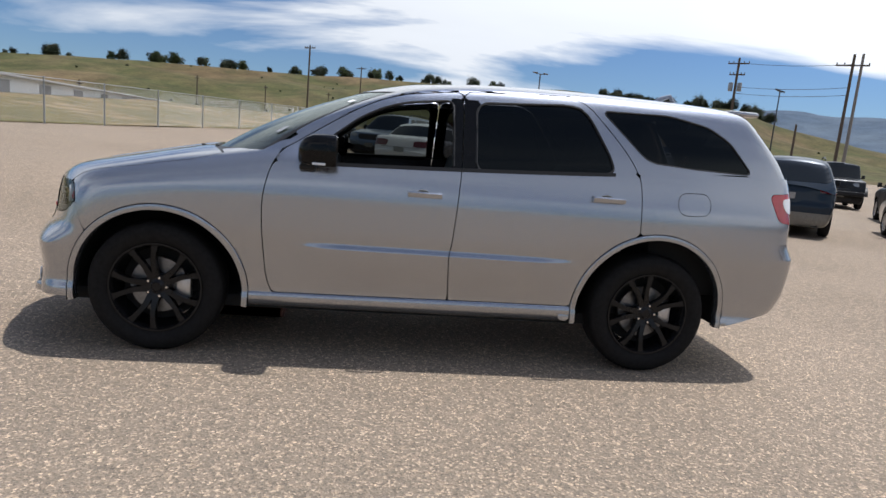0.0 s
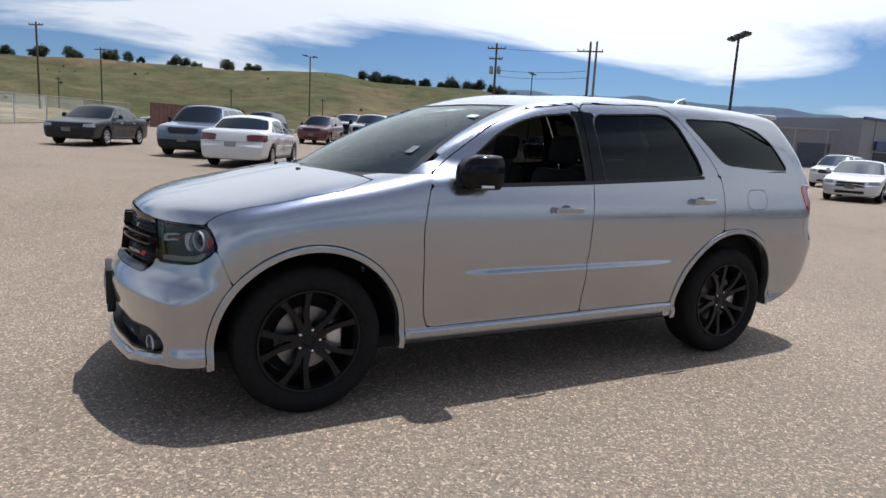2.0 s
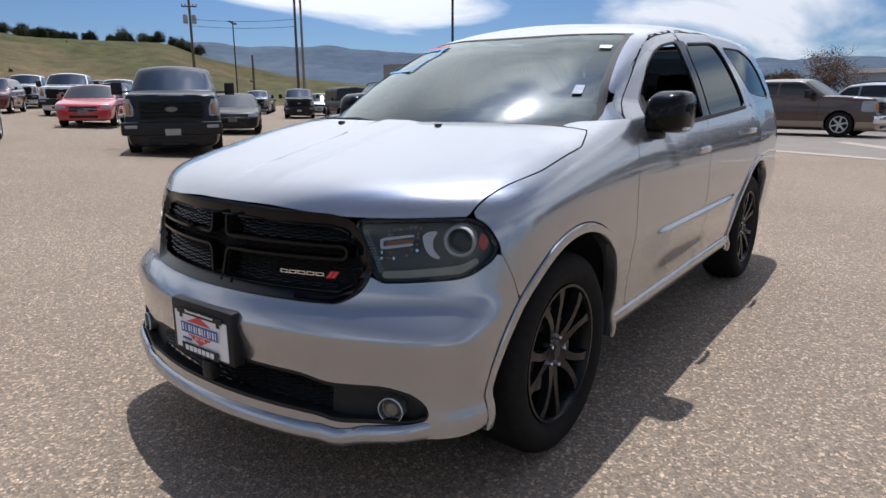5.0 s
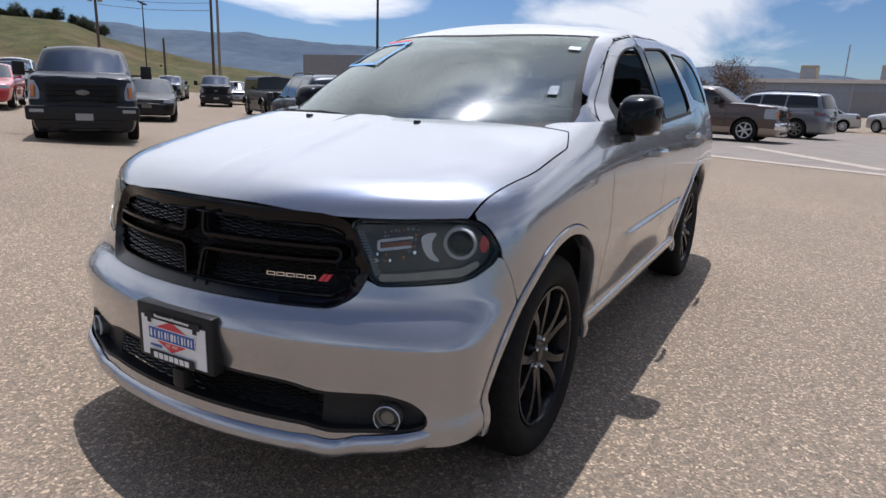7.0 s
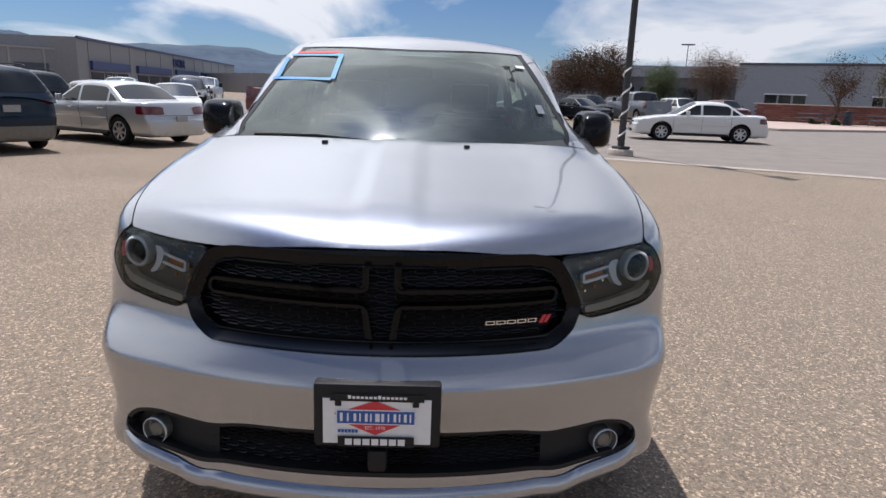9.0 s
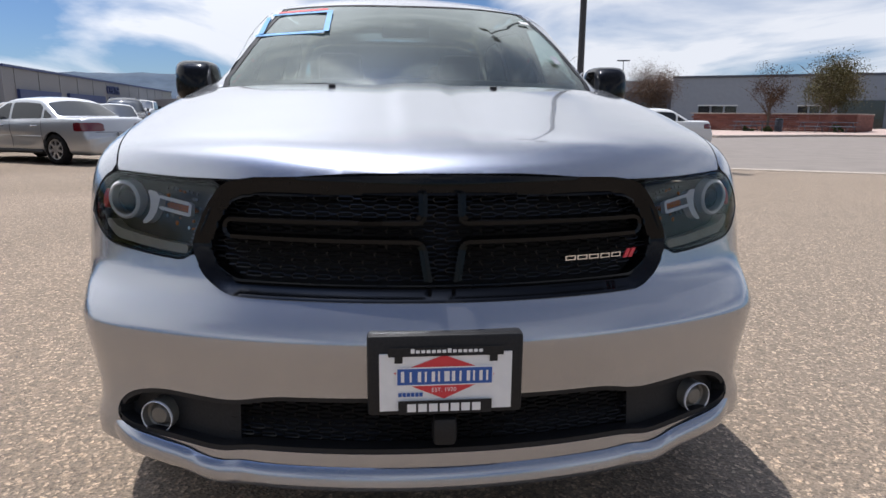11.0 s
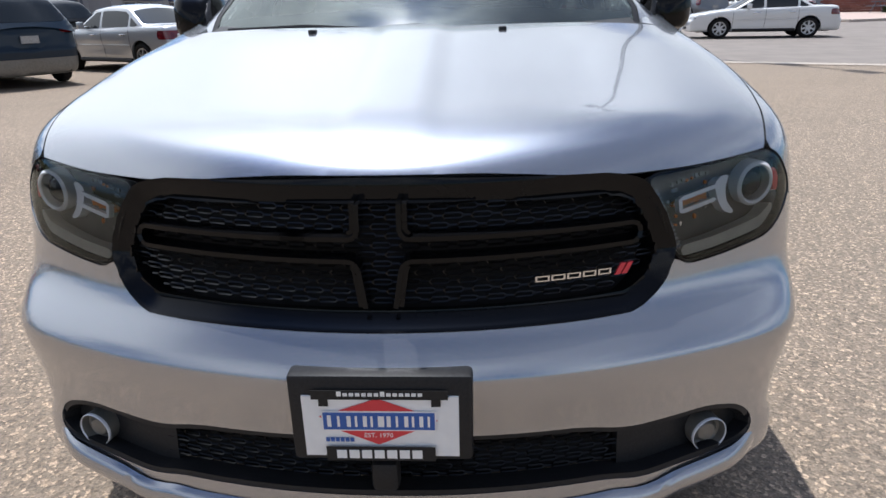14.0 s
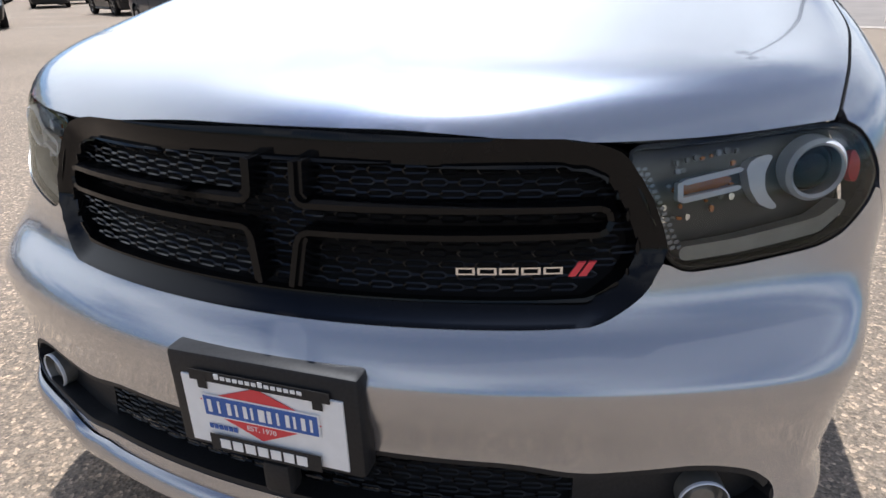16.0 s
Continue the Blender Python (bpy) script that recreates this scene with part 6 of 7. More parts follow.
ROW = [
    ("sedan", "white", "white rounded sedan seen on the open lot", "sedan", 3.2, 16.3, 63, None),
    ("suv", "blue", "slate blue minivan with a black bumper", "minivan", 2.3, 19.8, 243, "black_plastic"),
    ("sedan", "dark", "charcoal sedan parked alone near the lot's edge", "sedan", -1.0, 23.8, 245, None),
    ("pickup", "navy", "very dark blue pickup with a black grille", "pickup truck", 7.1, 13.05, 236, None),
    ("sedan", "red", "red hatchback beside the dark pickup", "hatchback", 9.8, 22.9, 236, None),
    ("sedan", "black", "black sedan behind the dark pickup", "sedan", 13.4, 19.4, 231, None),
    ("suv", "maroon", "dark maroon SUV in the far rows", "suv", 10.9, 34.9, 238, None),
    ("pickup", "white", "white pickup in the far rows", "pickup truck", 15.5, 42.7, 238, None),
    ("pickup", "white", "white pickup in the far rows", "pickup truck", 13.3, 32.3, 238, None),
    ("pickup", "dark", "dark pickup on the far rise", "pickup truck", 22.9, 54.5, 240, None),
    ("pickup", "grey", "grey pickup on the far rise", "pickup truck", 26.8, 57.1, 240, None),
    ("pickup", "white", "white pickup on the far rise", "pickup truck", 21.8, 63.6, 240, None),
    ("suv", "white", "white SUV on the far rise", "suv", 25.0, 66.0, 240, None),
    ("suv", "dark", "charcoal SUV in the far rows", "suv", 8.0, 37.5, 240, None),
    ("suv", "pale", "pale silver SUV in the far rows", "suv", 5.5, 40.5, 238, None),
    ("sedan", "pale", "silver sedan on the rise behind the yard wall", "sedan", 9.5, 66, 170, None),
    ("sedan", "white", "white sedan on the rise behind the yard wall", "sedan", 4.5, 64, 170, None),
    ("suv", "tan", "tan SUV on the rise behind the yard wall", "suv", 14.0, 68, 170, None),
    ("sedan", "red", "red sedan in the far rows", "sedan", 27.0, 40.5, 230, None),
    ("pickup", "grey", "grey pickup with its lamps towards the lane", "pickup truck", 34.0, 44.5, 228, None),
    ("pickup", "dark", "dark pickup with a shining screen", "pickup truck", 28.5, 33.0, 228, None),
    ("suv", "black", "black SUV in the far rows", "suv", 39, 50, 228, None),
    ("suv", "pale", "pale silver SUV in the far rows", "suv", 33.5, 36.5, 228, None),
    ("offroader", "dark", "dark boxy off-roader with an upright screen", "off-roader", 21.0, 20.7, 240, None),
    ("suv", "teal", "dark teal compact SUV with its hatch towards the lane", "suv", 11.3, 9.7, 55, "lamp_grey"),
    ("suv", "black", "black SUV behind the teal one", "suv", 18.0, 13.0, 58, None),
    ("sedan", "pale", "pale silver sedan with silver wheels", "sedan", 13.95, 7.85, 62, None),
    ("sedan", "white", "white coupe with dark side windows", "coupe", 24.0, 10.2, 203, None),
    ("sedan", "tan", "pale tan sedan beyond the silver one", "sedan", 19.8, 11.2, 45, None),
    ("sedan", "white", "white sedan deep in the rows", "sedan", 26.5, 17, 205, None),
    ("sedan", "maroon", "dark red sedan behind the teal SUV", "sedan", 21.5, 15.0, 230, None),
    ("big_suv", "black", "black SUV in front of the sales building", "suv", 34, 13.4, 200, None),
    ("suv", "white", "white SUV deep in the rows", "suv", 33, 16.5, 200, None),
    ("sedan", "black", "black sedan in front of the sales building", "sedan", 38, 14.5, 200, None),
    ("pickup", "white", "white pickup in front of the sales building", "pickup truck", 43, 15.6, 190, None),
    ("pickup", "gold", "bronze brown pickup with a tan lower body", "pickup truck", 24.8, 2.15, 259, "tan"),
    ("pickup", "maroon", "dark red pickup behind the bronze one", "pickup truck", 31.5, 6.5, 259, None),
    ("big_suv", "grey", "grey SUV with dark windows and its tail towards the driveway", "suv", 30.0, 0.2, 72, None),
    ("sedan", "pale", "silver sedan in the row by the white hall", "sedan", 40.5, -1.4, 110, None),
    ("sedan", "grey", "grey sedan in the row by the white hall", "sedan", 44, 1.0, 110, None),
    ("sedan", "white", "white sedan in the row by the white hall", "sedan", 48, 2.5, 110, None),
    ("suv", "pale", "silver crossover with a dark rear window", "suv", 41.5, -6.2, 40, None),
    ("sedan", "navy", "dark blue sedan glinting in the sun", "sedan", 40.5, -9.6, 215, None),
    ("suv", "black", "black SUV under the bare trees", "suv", 44.5, -11.2, 200, None),
    ("pickup", "grey", "grey pickup with its tailgate towards the driveway", "pickup truck", 40.5, -13.4, 10, None),
    ("suv", "black", "black SUV with its tail under the trees", "suv", 47.5, -14.6, 190, None),
    ("suv", "white", "white van behind the white sedan", "van", 46.0, -18.4, 190, None),
    ("suv", "maroon", "dark red SUV by the brick wall", "suv", 52, -24.4, 190, None),
    ("suv", "white", "white SUV in the far rows", "suv", 18.6, 48.5, 238, None),
    ("suv", "grey", "grey SUV in the far rows", "suv", 21.5, 46.5, 236, None),
    ("pickup", "white", "white pickup in the far rows", "pickup truck", 19.0, 38.5, 236, None),
    ("suv", "dark", "charcoal SUV in the far rows", "suv", 16.6, 34.5, 236, None),
    ("sedan", "pale", "pale silver sedan in the far rows", "sedan", 24.5, 47.5, 236, None),
    ("suv", "black", "black SUV in the far rows", "suv", 23.0, 38.0, 232, None),
    ("pickup", "black", "black pickup in the far rows", "pickup truck", 27.5, 50.0, 236, None),
    ("suv", "maroon", "dark red SUV in the far rows", "suv", 30.5, 47.0, 232, None),
    ("sedan", "white", "white sedan with dark windows on the driveway", "sedan", 22.0, -10.0, 80, None),
]
first = {}
for kind, colour, label, category, x, y, heading, trim_name in ROW:
    key = (kind, trim_name)
    if key not in first:
        first[key] = (park(build_vehicle(kind, colour, label, category, trim_name), x, y, heading), colour)
        continue
    model, was = first[key]
    twin = copy_thing(model, pose(x, y, float(rise(x, y)) + 0.004, 0, 0, heading + 180))
    tagged(twin, label, category)
    twin.name = "parked_" + category.replace(" ", "_")
    if colour != was:
        for o in twin.children_recursive:
            if o.data.materials[0] == PAINTS[was]:
                o.data = o.data.copy()
                o.data.materials[0] = PAINTS[colour]


# ---- fence, poles, trees ----
M["galvanised"] = plain("galvanised", (0.33, 0.34, 0.35), 0.5, 0.7, 0.2, 20)
M["pole_wood"] = plain("pole_wood", (0.10, 0.075, 0.055), 0.9, vary=0.35, scale=14)
M["pole_metal"] = plain("pole_metal", (0.045, 0.045, 0.048), 0.55, 0.3, 0.25, 20)
M["pole_pale"] = plain("pole_pale", (0.22, 0.20, 0.18), 0.7, 0.1, 0.25, 14)
M["bark"] = plain("bark", (0.10, 0.075, 0.055), 0.95, vary=0.4, scale=20)


def foliage(name, a, b):
    m, n, l, p = nodes_of(name)
    geo = n.new("ShaderNodeNewGeometry")
    tone = ramp(n, l, geo.outputs["Random Per Island"], (0.0, a), (1.0, b))
    l.new(tone, p.inputs["Base Color"])
    p.inputs["Roughness"].default_value, p.inputs["Specular IOR Level"].default_value = 0.8, 0.2
    return m


M["leaf_green"] = foliage("leaf_green", (0.028, 0.045, 0.018), (0.075, 0.095, 0.035))
M["leaf_dark"] = foliage("leaf_dark", (0.020, 0.030, 0.018), (0.055, 0.068, 0.036))
M["leaf_russet"] = foliage("leaf_russet", (0.045, 0.026, 0.017), (0.105, 0.062, 0.036))
M["leaf_olive"] = foliage("leaf_olive", (0.055, 0.048, 0.022), (0.12, 0.105, 0.045))


def leaf_cloud(rng, centre, size, count, leaf):
    """Small folded leaves gathered in clumps inside an uneven crown."""
    bm = bmesh.new()
    clumps = []
    for _ in range(max(6, count // 80)):
        v = Vector((rng.gauss(0, 1), rng.gauss(0, 1), rng.gauss(0, 1))).normalized() * rng.uniform(0.35, 1.0)
        clumps.append((Vector(centre) + Vector((v.x * size[0], v.y * size[1], v.z * size[2])), rng.uniform(0.13, 0.26) * min(size)))
    for _ in range(count):
        c, r = rng.choice(clumps)
        p = c + Vector((rng.gauss(0, 1), rng.gauss(0, 1), rng.gauss(0, 0.9))) * r
        u = Vector((rng.gauss(0, 1), rng.gauss(0, 1), rng.gauss(0, 0.7))).normalized()
        v = u.orthogonal().normalized() * leaf * 0.36
        u = u * leaf * rng.uniform(0.6, 1.2) * 0.5
        vs = [bm.verts.new(q) for q in (p - u, p + v, p + u, p - v)]
        bm.faces.new(vs)
    return bm


def build_tree(name, label, seed, height, spread, leaf_mat, leaves, leaf, bare=0.3, trunk=0.12, crown_at=None):
    rng = random.Random(seed)
    tree = thing(name, label, "tree", group="trees")
    bm = bmesh.new()
    top = height * 0.55
    lean = Vector((rng.uniform(-0.06, 0.06), rng.uniform(-0.06, 0.06), 0))
    tube([(0, 0, -0.05), tuple(lean * top * 0.5 + Vector((0, 0, top * 0.5))), tuple(lean * top + Vector((0, 0, top)))], trunk, 8, bm, trunk * 0.55)
    for k in range(13):
        a = math.tau * k / 13 + rng.uniform(-0.3, 0.3)
        z0 = height * rng.uniform(0.22, 0.55)
        reach = spread * rng.uniform(0.55, 1.0)
        rise = height * rng.uniform(0.16, 0.46)
        p0 = Vector((lean.x * z0, lean.y * z0, z0))
        p1 = p0 + Vector((math.cos(a) * reach * 0.5, math.sin(a) * reach * 0.5, rise * 0.55))
        p2 = p0 + Vector((math.cos(a + 0.2) * reach, math.sin(a + 0.2) * reach, min(rise, height - z0)))
        tube([p0, p1, p2], trunk * 0.38, 5, bm, trunk * 0.08)
        for q in range(4):
            s = p1.lerp(p2, rng.uniform(0.0, 0.9))
            e = s + Vector((rng.gauss(0, 1), rng.gauss(0, 1), rng.uniform(0.2, 1.4))) * spread * 0.22
            tube([s, s.lerp(e, 0.5) + Vector((0, 0, 0.05)), e], trunk * 0.12, 4, bm, trunk * 0.03)
    part("trunk", bm, M["bark"], tree)
    mid, tall = crown_at or (0.62 - 0.1 * bare, 0.34)
    crown = leaf_cloud(rng, (0, 0, height * mid), (spread * 0.85, spread * 0.85, height * tall), leaves, leaf)
    part("crown", crown, leaf_mat, tree, smooth=0)
    return tree


def stand(ob, x, y, z=0.0, turn=0.0, scale=1.0):
    ob.matrix_world = pose(x, y, z, 0, 0, turn) @ Matrix.Scale(scale, 4)
    return ob


# trees and shrubs on the far ridge
bushes = []
for seed, (mat_, h, w) in enumerate((("leaf_dark", 9.0, 4.2), ("leaf_dark", 7.0, 4.8), ("leaf_green", 8.0, 3.6))):
    bushes.append(build_tree("ridge_tree", "small dark juniper on the grassy ridge", 40 + seed, h, w, M[mat_], 2600, 0.55, trunk=0.3, crown_at=(0.44, 0.42)))
rng = random.Random(11)
spots = []
for az, n in ((117, 2), (114.5, 4), (112.6, 1), (109.5, 3), (107, 6), (105.8, 4), (103.5, 2), (101.5, 7), (100.3, 4), (98.2, 2), (96, 5), (94, 3), (91.5, 4), (89.5, 5), (87.8, 3), (85, 4), (83.2, 3), (80.5, 3), (79, 4), (69.8, 3), (68.6, 5), (67.6, 6), (66.6, 4), (65.6, 5), (64.2, 3), (62.6, 4), (61.6, 5), (60.5, 4), (59.6, 6), (58.6, 5), (57.6, 4), (56.8, 3)):
    for _ in range(n):
        spots.append((az + rng.gauss(0, 0.30), RIDGE_AT + rng.uniform(-6, 14)))
for _ in range(34):
    spots.append((rng.uniform(52, 117), rng.uniform(230, 372)))
for k, (az, r) in enumerate(spots):
    x, y = polar(r, az)
    z = hill_height(r, az) - 0.4
    s = rng.uniform(0.30, 0.90) if r > 370 else rng.uniform(0.10, 0.2)
    m = pose(x, y, z, 0, 0, rng.uniform(0, 360)) @ Matrix.Scale(s, 4)
    if k < 3:
        bushes[k].matrix_world = m
    else:
        copy = copy_thing(bushes[k % 3], m)
        copy.matrix_world = m

# chain-link fence along the lot's edge
fence = thing("chain_link_fence", "tall grey chain-link fence along the lot's edge", "fence")
line = [(-19.0, 13.0), (-15.5, 16.2), (-12.7, 20.0), (-11.6, 23.1), (-10.5, 26.2), (-9.3, 29.8), (-8.2, 34.2), (-7.0, 38.6), (-5.6, 42.9), (-4.2, 47.0), (-2.0, 51.5), (1.0, 55.0)]
FH = 1.85
level = [float(rise(x, y)) for x, y in line]
for (x, y), g in zip(line, level):
    part("post", tube([(x, y, g - 0.1), (x, y, g + FH)], 0.035, 8), M["galvanised"], fence)
for (x0, y0), (x1, y1), g0, g1 in zip(line, line[1:], level, level[1:]):
    part("rail", tube([(x0, y0, g0 + FH - 0.05), (x1, y1, g1 + FH - 0.05)], 0.018, 6), M["galvanised"], fence)
    bm = bmesh.new()
    n = 36
    length = math.hypot(x1 - x0, y1 - y0)
    for k in range(-10, n):
        for slope in (1, -1):
            a = k / n * length
            b = a + (FH - 0.2)
            pa, pb = max(a, 0), min(b, length)
            if pb <= pa:
                continue
            za, zb = 0.08 + (pa - a), 0.08 + (pb - a)
            if slope < 0:
                za, zb = FH - za, FH - zb
            ga, gb = g0 + (g1 - g0) * pa / length, g0 + (g1 - g0) * pb / length
            tube([(x0 + (x1 - x0) * pa / length, y0 + (y1 - y0) * pa / length, ga + za), (x0 + (x1 - x0) * pb / length, y0 + (y1 - y0) * pb / length, gb + zb)], 0.0035, 3, bm)
    tagged(part("wire_mesh", bm, M["galvanised"], fence), kind="stuff")


# poles
def lamp_pole(x, y, h, label, heads=2, turn=0.0, material="pole_metal", r=0.09, base=True):
    pole = thing("lamp_pole", label, "lamp pole", group="lamp poles")
    part("shaft", tube([(0, 0, 0), (0, 0, h)], r, 10, taper=r * 0.7), M[material], pole)
    if base:
        bm = lathe([(0.001, 0.16), (0.30, 0.16), (0.33, 0.12), (0.34, 0.0), (0.001, 0)], 20, "z")
        part("concrete_base", bm, M["concrete"], pole)
        part("flange", boxes((-0.17, 0.17, -0.17, 0.17, 0.16, 0.24), bevel=0.02), M[material], pole)
    part("cross_arm", tube([(-0.75, 0, h - 0.05), (0.75, 0, h - 0.05)], 0.045, 6), M[material], pole)
    for k in range(heads):
        o = -0.85 + 1.7 * k / max(1, heads - 1)
        bm = bmesh.new()
        box(bm, -0.32, 0.32, -0.2, 0.2, -0.07, 0.09, 0.03, pose(o, 0, h + 0.05, 12, 0, 0))
        part("lamp_head", bm, M[material], pole)
    pole.matrix_world = pose(x, y, float(rise(x, y)), 0, 0, turn)
    return pole


def utility_pole(x, y, h, arms, label, material="pole_wood", tank=False, z=0.0):
    pole = thing("utility_pole", label, "utility pole", group="utility poles")
    part("shaft", tube([(0, 0, -0.5), (0, 0, h)], 0.17, 10, taper=0.12), M[material], pole)
    for k, (az, w) in enumerate(arms):
        part("cross_arm", boxes((-w, w, -0.06, 0.06, az - 0.07, az + 0.07), bevel=0.01), M[material], pole)
        for e in (-0.95, -0.5, 0.5, 0.95):
            part("insulator", lathe([(0.001, 0.2), (0.05, 0.19), (0.06, 0.1), (0.04, 0.0)], 8, "z"), M["pole_pale"], pole).location = (e * w, 0, az + 0.07)
    if tank:
        for sx in (-0.5, 0.42):
            part("transformer", lathe([(0.001, 0.95), (0.2, 0.93), (0.25, 0.85), (0.25, 0.1), (0.2, 0.0), (0.001, 0)], 16, "z"), M["galvanised"], pole).location = (sx, 0, h - 3.6)
    pole.matrix_world = pose(x, y, z, 0, 0, -40)
    return pole


near_lamp = lamp_pole(14.4, -5.04, 12.0, "tall dark lamp pole with white spiral tape on its foot", 2, 20)
bm = bmesh.new()
tube([(0.105 * math.cos(a), 0.105 * math.sin(a), 0.35 + 0.085 * a) for a in np.linspace(0, 22, 130)], 0.022, 4, bm)
part("spiral_tape", bm, M["white_paint"], near_lamp, "loose white tape wound round the pole")
lamp_pole(29.1, 20.5, 7.5, "dark lamp pole with three flood lamps", 3, 60)
lamp_pole(24.6, 86.0, 10.4, "tall lamp pole with two flood lamps", 2, 20, "pole_wood", 0.12)
lamp_pole(46.2, 63.9, 9.7, "lamp pole with two flood lamps among parked cars", 2, 40)
lamp_pole(120, -46.2, 11.5, "far lamp pole with a row of lamps", 4, 70)
utility_pole(41.5, 65.0, 13.0, [(12.4, 1.1), (11.2, 0.8)], "dark utility pole carrying transformers", tank=True)
utility_pole(45.2, 52.1, 12.3, [(11.3, 1.35)], "utility pole with a wide cross arm")
utility_pole(46.8, 53.0, 12.6, [], "bare wooden pole beside another", "pole_pale")
utility_pole(51.0, 67.0, 6.6, [], "short wooden pole at the lot edge", "pole_wood")
utility_pole(-8.3, 99.3, 13.6, [(13.2, 1.1)], "tall thin utility pole at the foot of the hill")
utility_pole(-0.9, 140, 15.0, [(14.6, 1.3)], "tall lamp mast on the slope")
for az, r, h in ((104.0, 150, 9), (112.7, 110, 7), (98.5, 170, 9), (93.2, 190, 9), (80.6, 180, 9), (73.0, 200, 8)):
    x, y = polar(r, az)
    utility_pole(x, y, h, [(h - 0.6, 0.9)], "distant wooden pole on the slope", z=hill_height(r, az))
wires = [((41.5, 65.0, 12.5), (45.2, 52.1, 11.4)), ((41.5, 65.0, 9.9), (45.2, 52.1, 9.3)), ((41.5, 65.0, 9.2), (45.2, 52.1, 8.6))]
for a, b in wires:
    a, b = Vector(a), Vector(b)
    sag = (a - b).length * 0.018
    pts = [a.lerp(b, t) - Vector((0, 0, sag * 4 * t * (1 - t))) for t in np.linspace(0, 1, 14)]
    tagged(part("power_line", tube(pts, 0.022, 4), M["pole_metal"]), "thin black power line between poles", "cable", group="power lines")


# ---- buildings ----
M["metal_grey"] = plain("metal_grey", (0.235, 0.235, 0.245), 0.6, 0.1, 0.08, 3)
M["wall_blue_grey"] = plain("wall_blue_grey", (0.25, 0.28, 0.325), 0.7, vary=0.06, scale=2)
M["wall_dark"] = plain("wall_dark", (0.075, 0.085, 0.11), 0.7, vary=0.15, scale=2)
M["wall_white"] = plain("wall_white", (0.66, 0.67, 0.68), 0.7, vary=0.06, scale=2)
M["band_blue"] = plain("band_blue", (0.03, 0.05, 0.16), 0.5, vary=0.12)
M["roof_grey"] = plain("roof_grey", (0.34, 0.33, 0.33), 0.6, 0.2, 0.12, 5)
M["roof_pale"] = plain("roof_pale", (0.62, 0.58, 0.54), 0.7, vary=0.1, scale=3)
M["unit_tan"] = plain("unit_tan", (0.42, 0.33, 0.22), 0.7, vary=0.15)
M["window_dark"] = plain("window_dark", (0.02, 0.024, 0.03), 0.08, vary=0.2, coat=1.0)


FRONT = {}


def facade(name, label, a, b, depth, height, wall, z=0.0, base=None):
    """A building whose front runs from a to b; depth lies to the left of that way. Its own x runs along the front and y into it."""
    a, b = Vector(a), Vector(b)
    d = b - a
    house = thing(name, label, "building")
    FRONT[house.name] = 1 if depth > 0 else -1
    house.matrix_world = pose(a.x, a.y, z, 0, 0, math.degrees(math.atan2(d.y, d.x)))
    length = d.length
    part("wall", boxes((0, length, 0, depth, 0, height)), M[wall], house, smooth=0)
    return house, length


def strip(house, name, x0, x1, z0, z1, material, out=0.06, label=""):
    return part(name, boxes((x0, x1, *sorted((-out * FRONT[house.name], 0.02 * FRONT[house.name])), z0, z1), bevel=0.0), M[material], house, label, 0)


# sales hall with the lettered sign
hall, n = facade("sales_hall", "grey metal sales hall with dark blue bands and a sign", (205, 62), (94, 51), -30, 7.4, "metal_grey")
for k in range(12):
    x0 = n - 4 - k * 8.6
    strip(hall, "wall_rib", x0, x0 + 0.2, 0.0, 7.3, "metal_grey", 0.08)
for k, (x0, x1) in enumerate(((n - 20, n - 4), (n - 44, n - 24), (n - 66, n - 48), (n - 92, n - 70))):
    strip(hall, "blue_band", x0, x1, 3.0, 4.3, "band_blue", 0.5, "dark blue awning band")
    for q in range(3):
        w = (x1 - x0) / 3
        wd = strip(hall, "shop_window", x0 + q * w + 0.4, x0 + (q + 1) * w - 0.4, 0.4, 2.7, "window_dark", 0.08)
        part("frame", boxes((x0 + q * w + 0.3, x0 + (q + 1) * w - 0.3, 0.02, 0.16, 2.7, 2.85)), M["roof_grey"], wd, smooth=0)
strip(hall, "parapet", 0, n, 7.2, 7.55, "band_blue", 0.25)
sign = bpy.data.curves.new("sign_text", "FONT")
sign.body, sign.size, sign.extrude, sign.align_x = "CENTER", 2.4, 0.14, "CENTER"
words = new("sign_text", sign)
words.data.materials.append(M["band_blue"])
words.parent = hall
words.matrix_local = pose(n - 51, 0.16, 4.9, 90, 0, 180)
annex, n = facade("grey_annex", "plain grey workshop wall beside the sales hall", (97, 51.5), (84, 62), -10, 5.6, "metal_grey")
for k in range(5):
    strip(annex, "wall_rib", 1 + k * 4.4, 1.25 + k * 4.4, 0.0, 5.5, "roof_grey", 0.1)
for x0 in (5.0, 11.5):
    gate = strip(annex, "yard_gate", x0, x0 + 4.4, 0.2, 3.6, "wall_dark", 0.1)
strip(annex, "parapet", 0, n, 5.5, 5.75, "roof_grey", 0.2)
low, n = facade("long_shed", "long low grey shed with shade painted across its open front", (150, 22), (205, 60), 20, 4.2, "metal_grey")
# the wall is closed; this dark strip paints the shade of an opening
strip(low, "open_front", 2, n - 2, 0.3, 2.6, "wall_dark", 0.05)
strip(low, "fascia", 0, n, 4.0, 4.4, "roof_grey", 0.4)

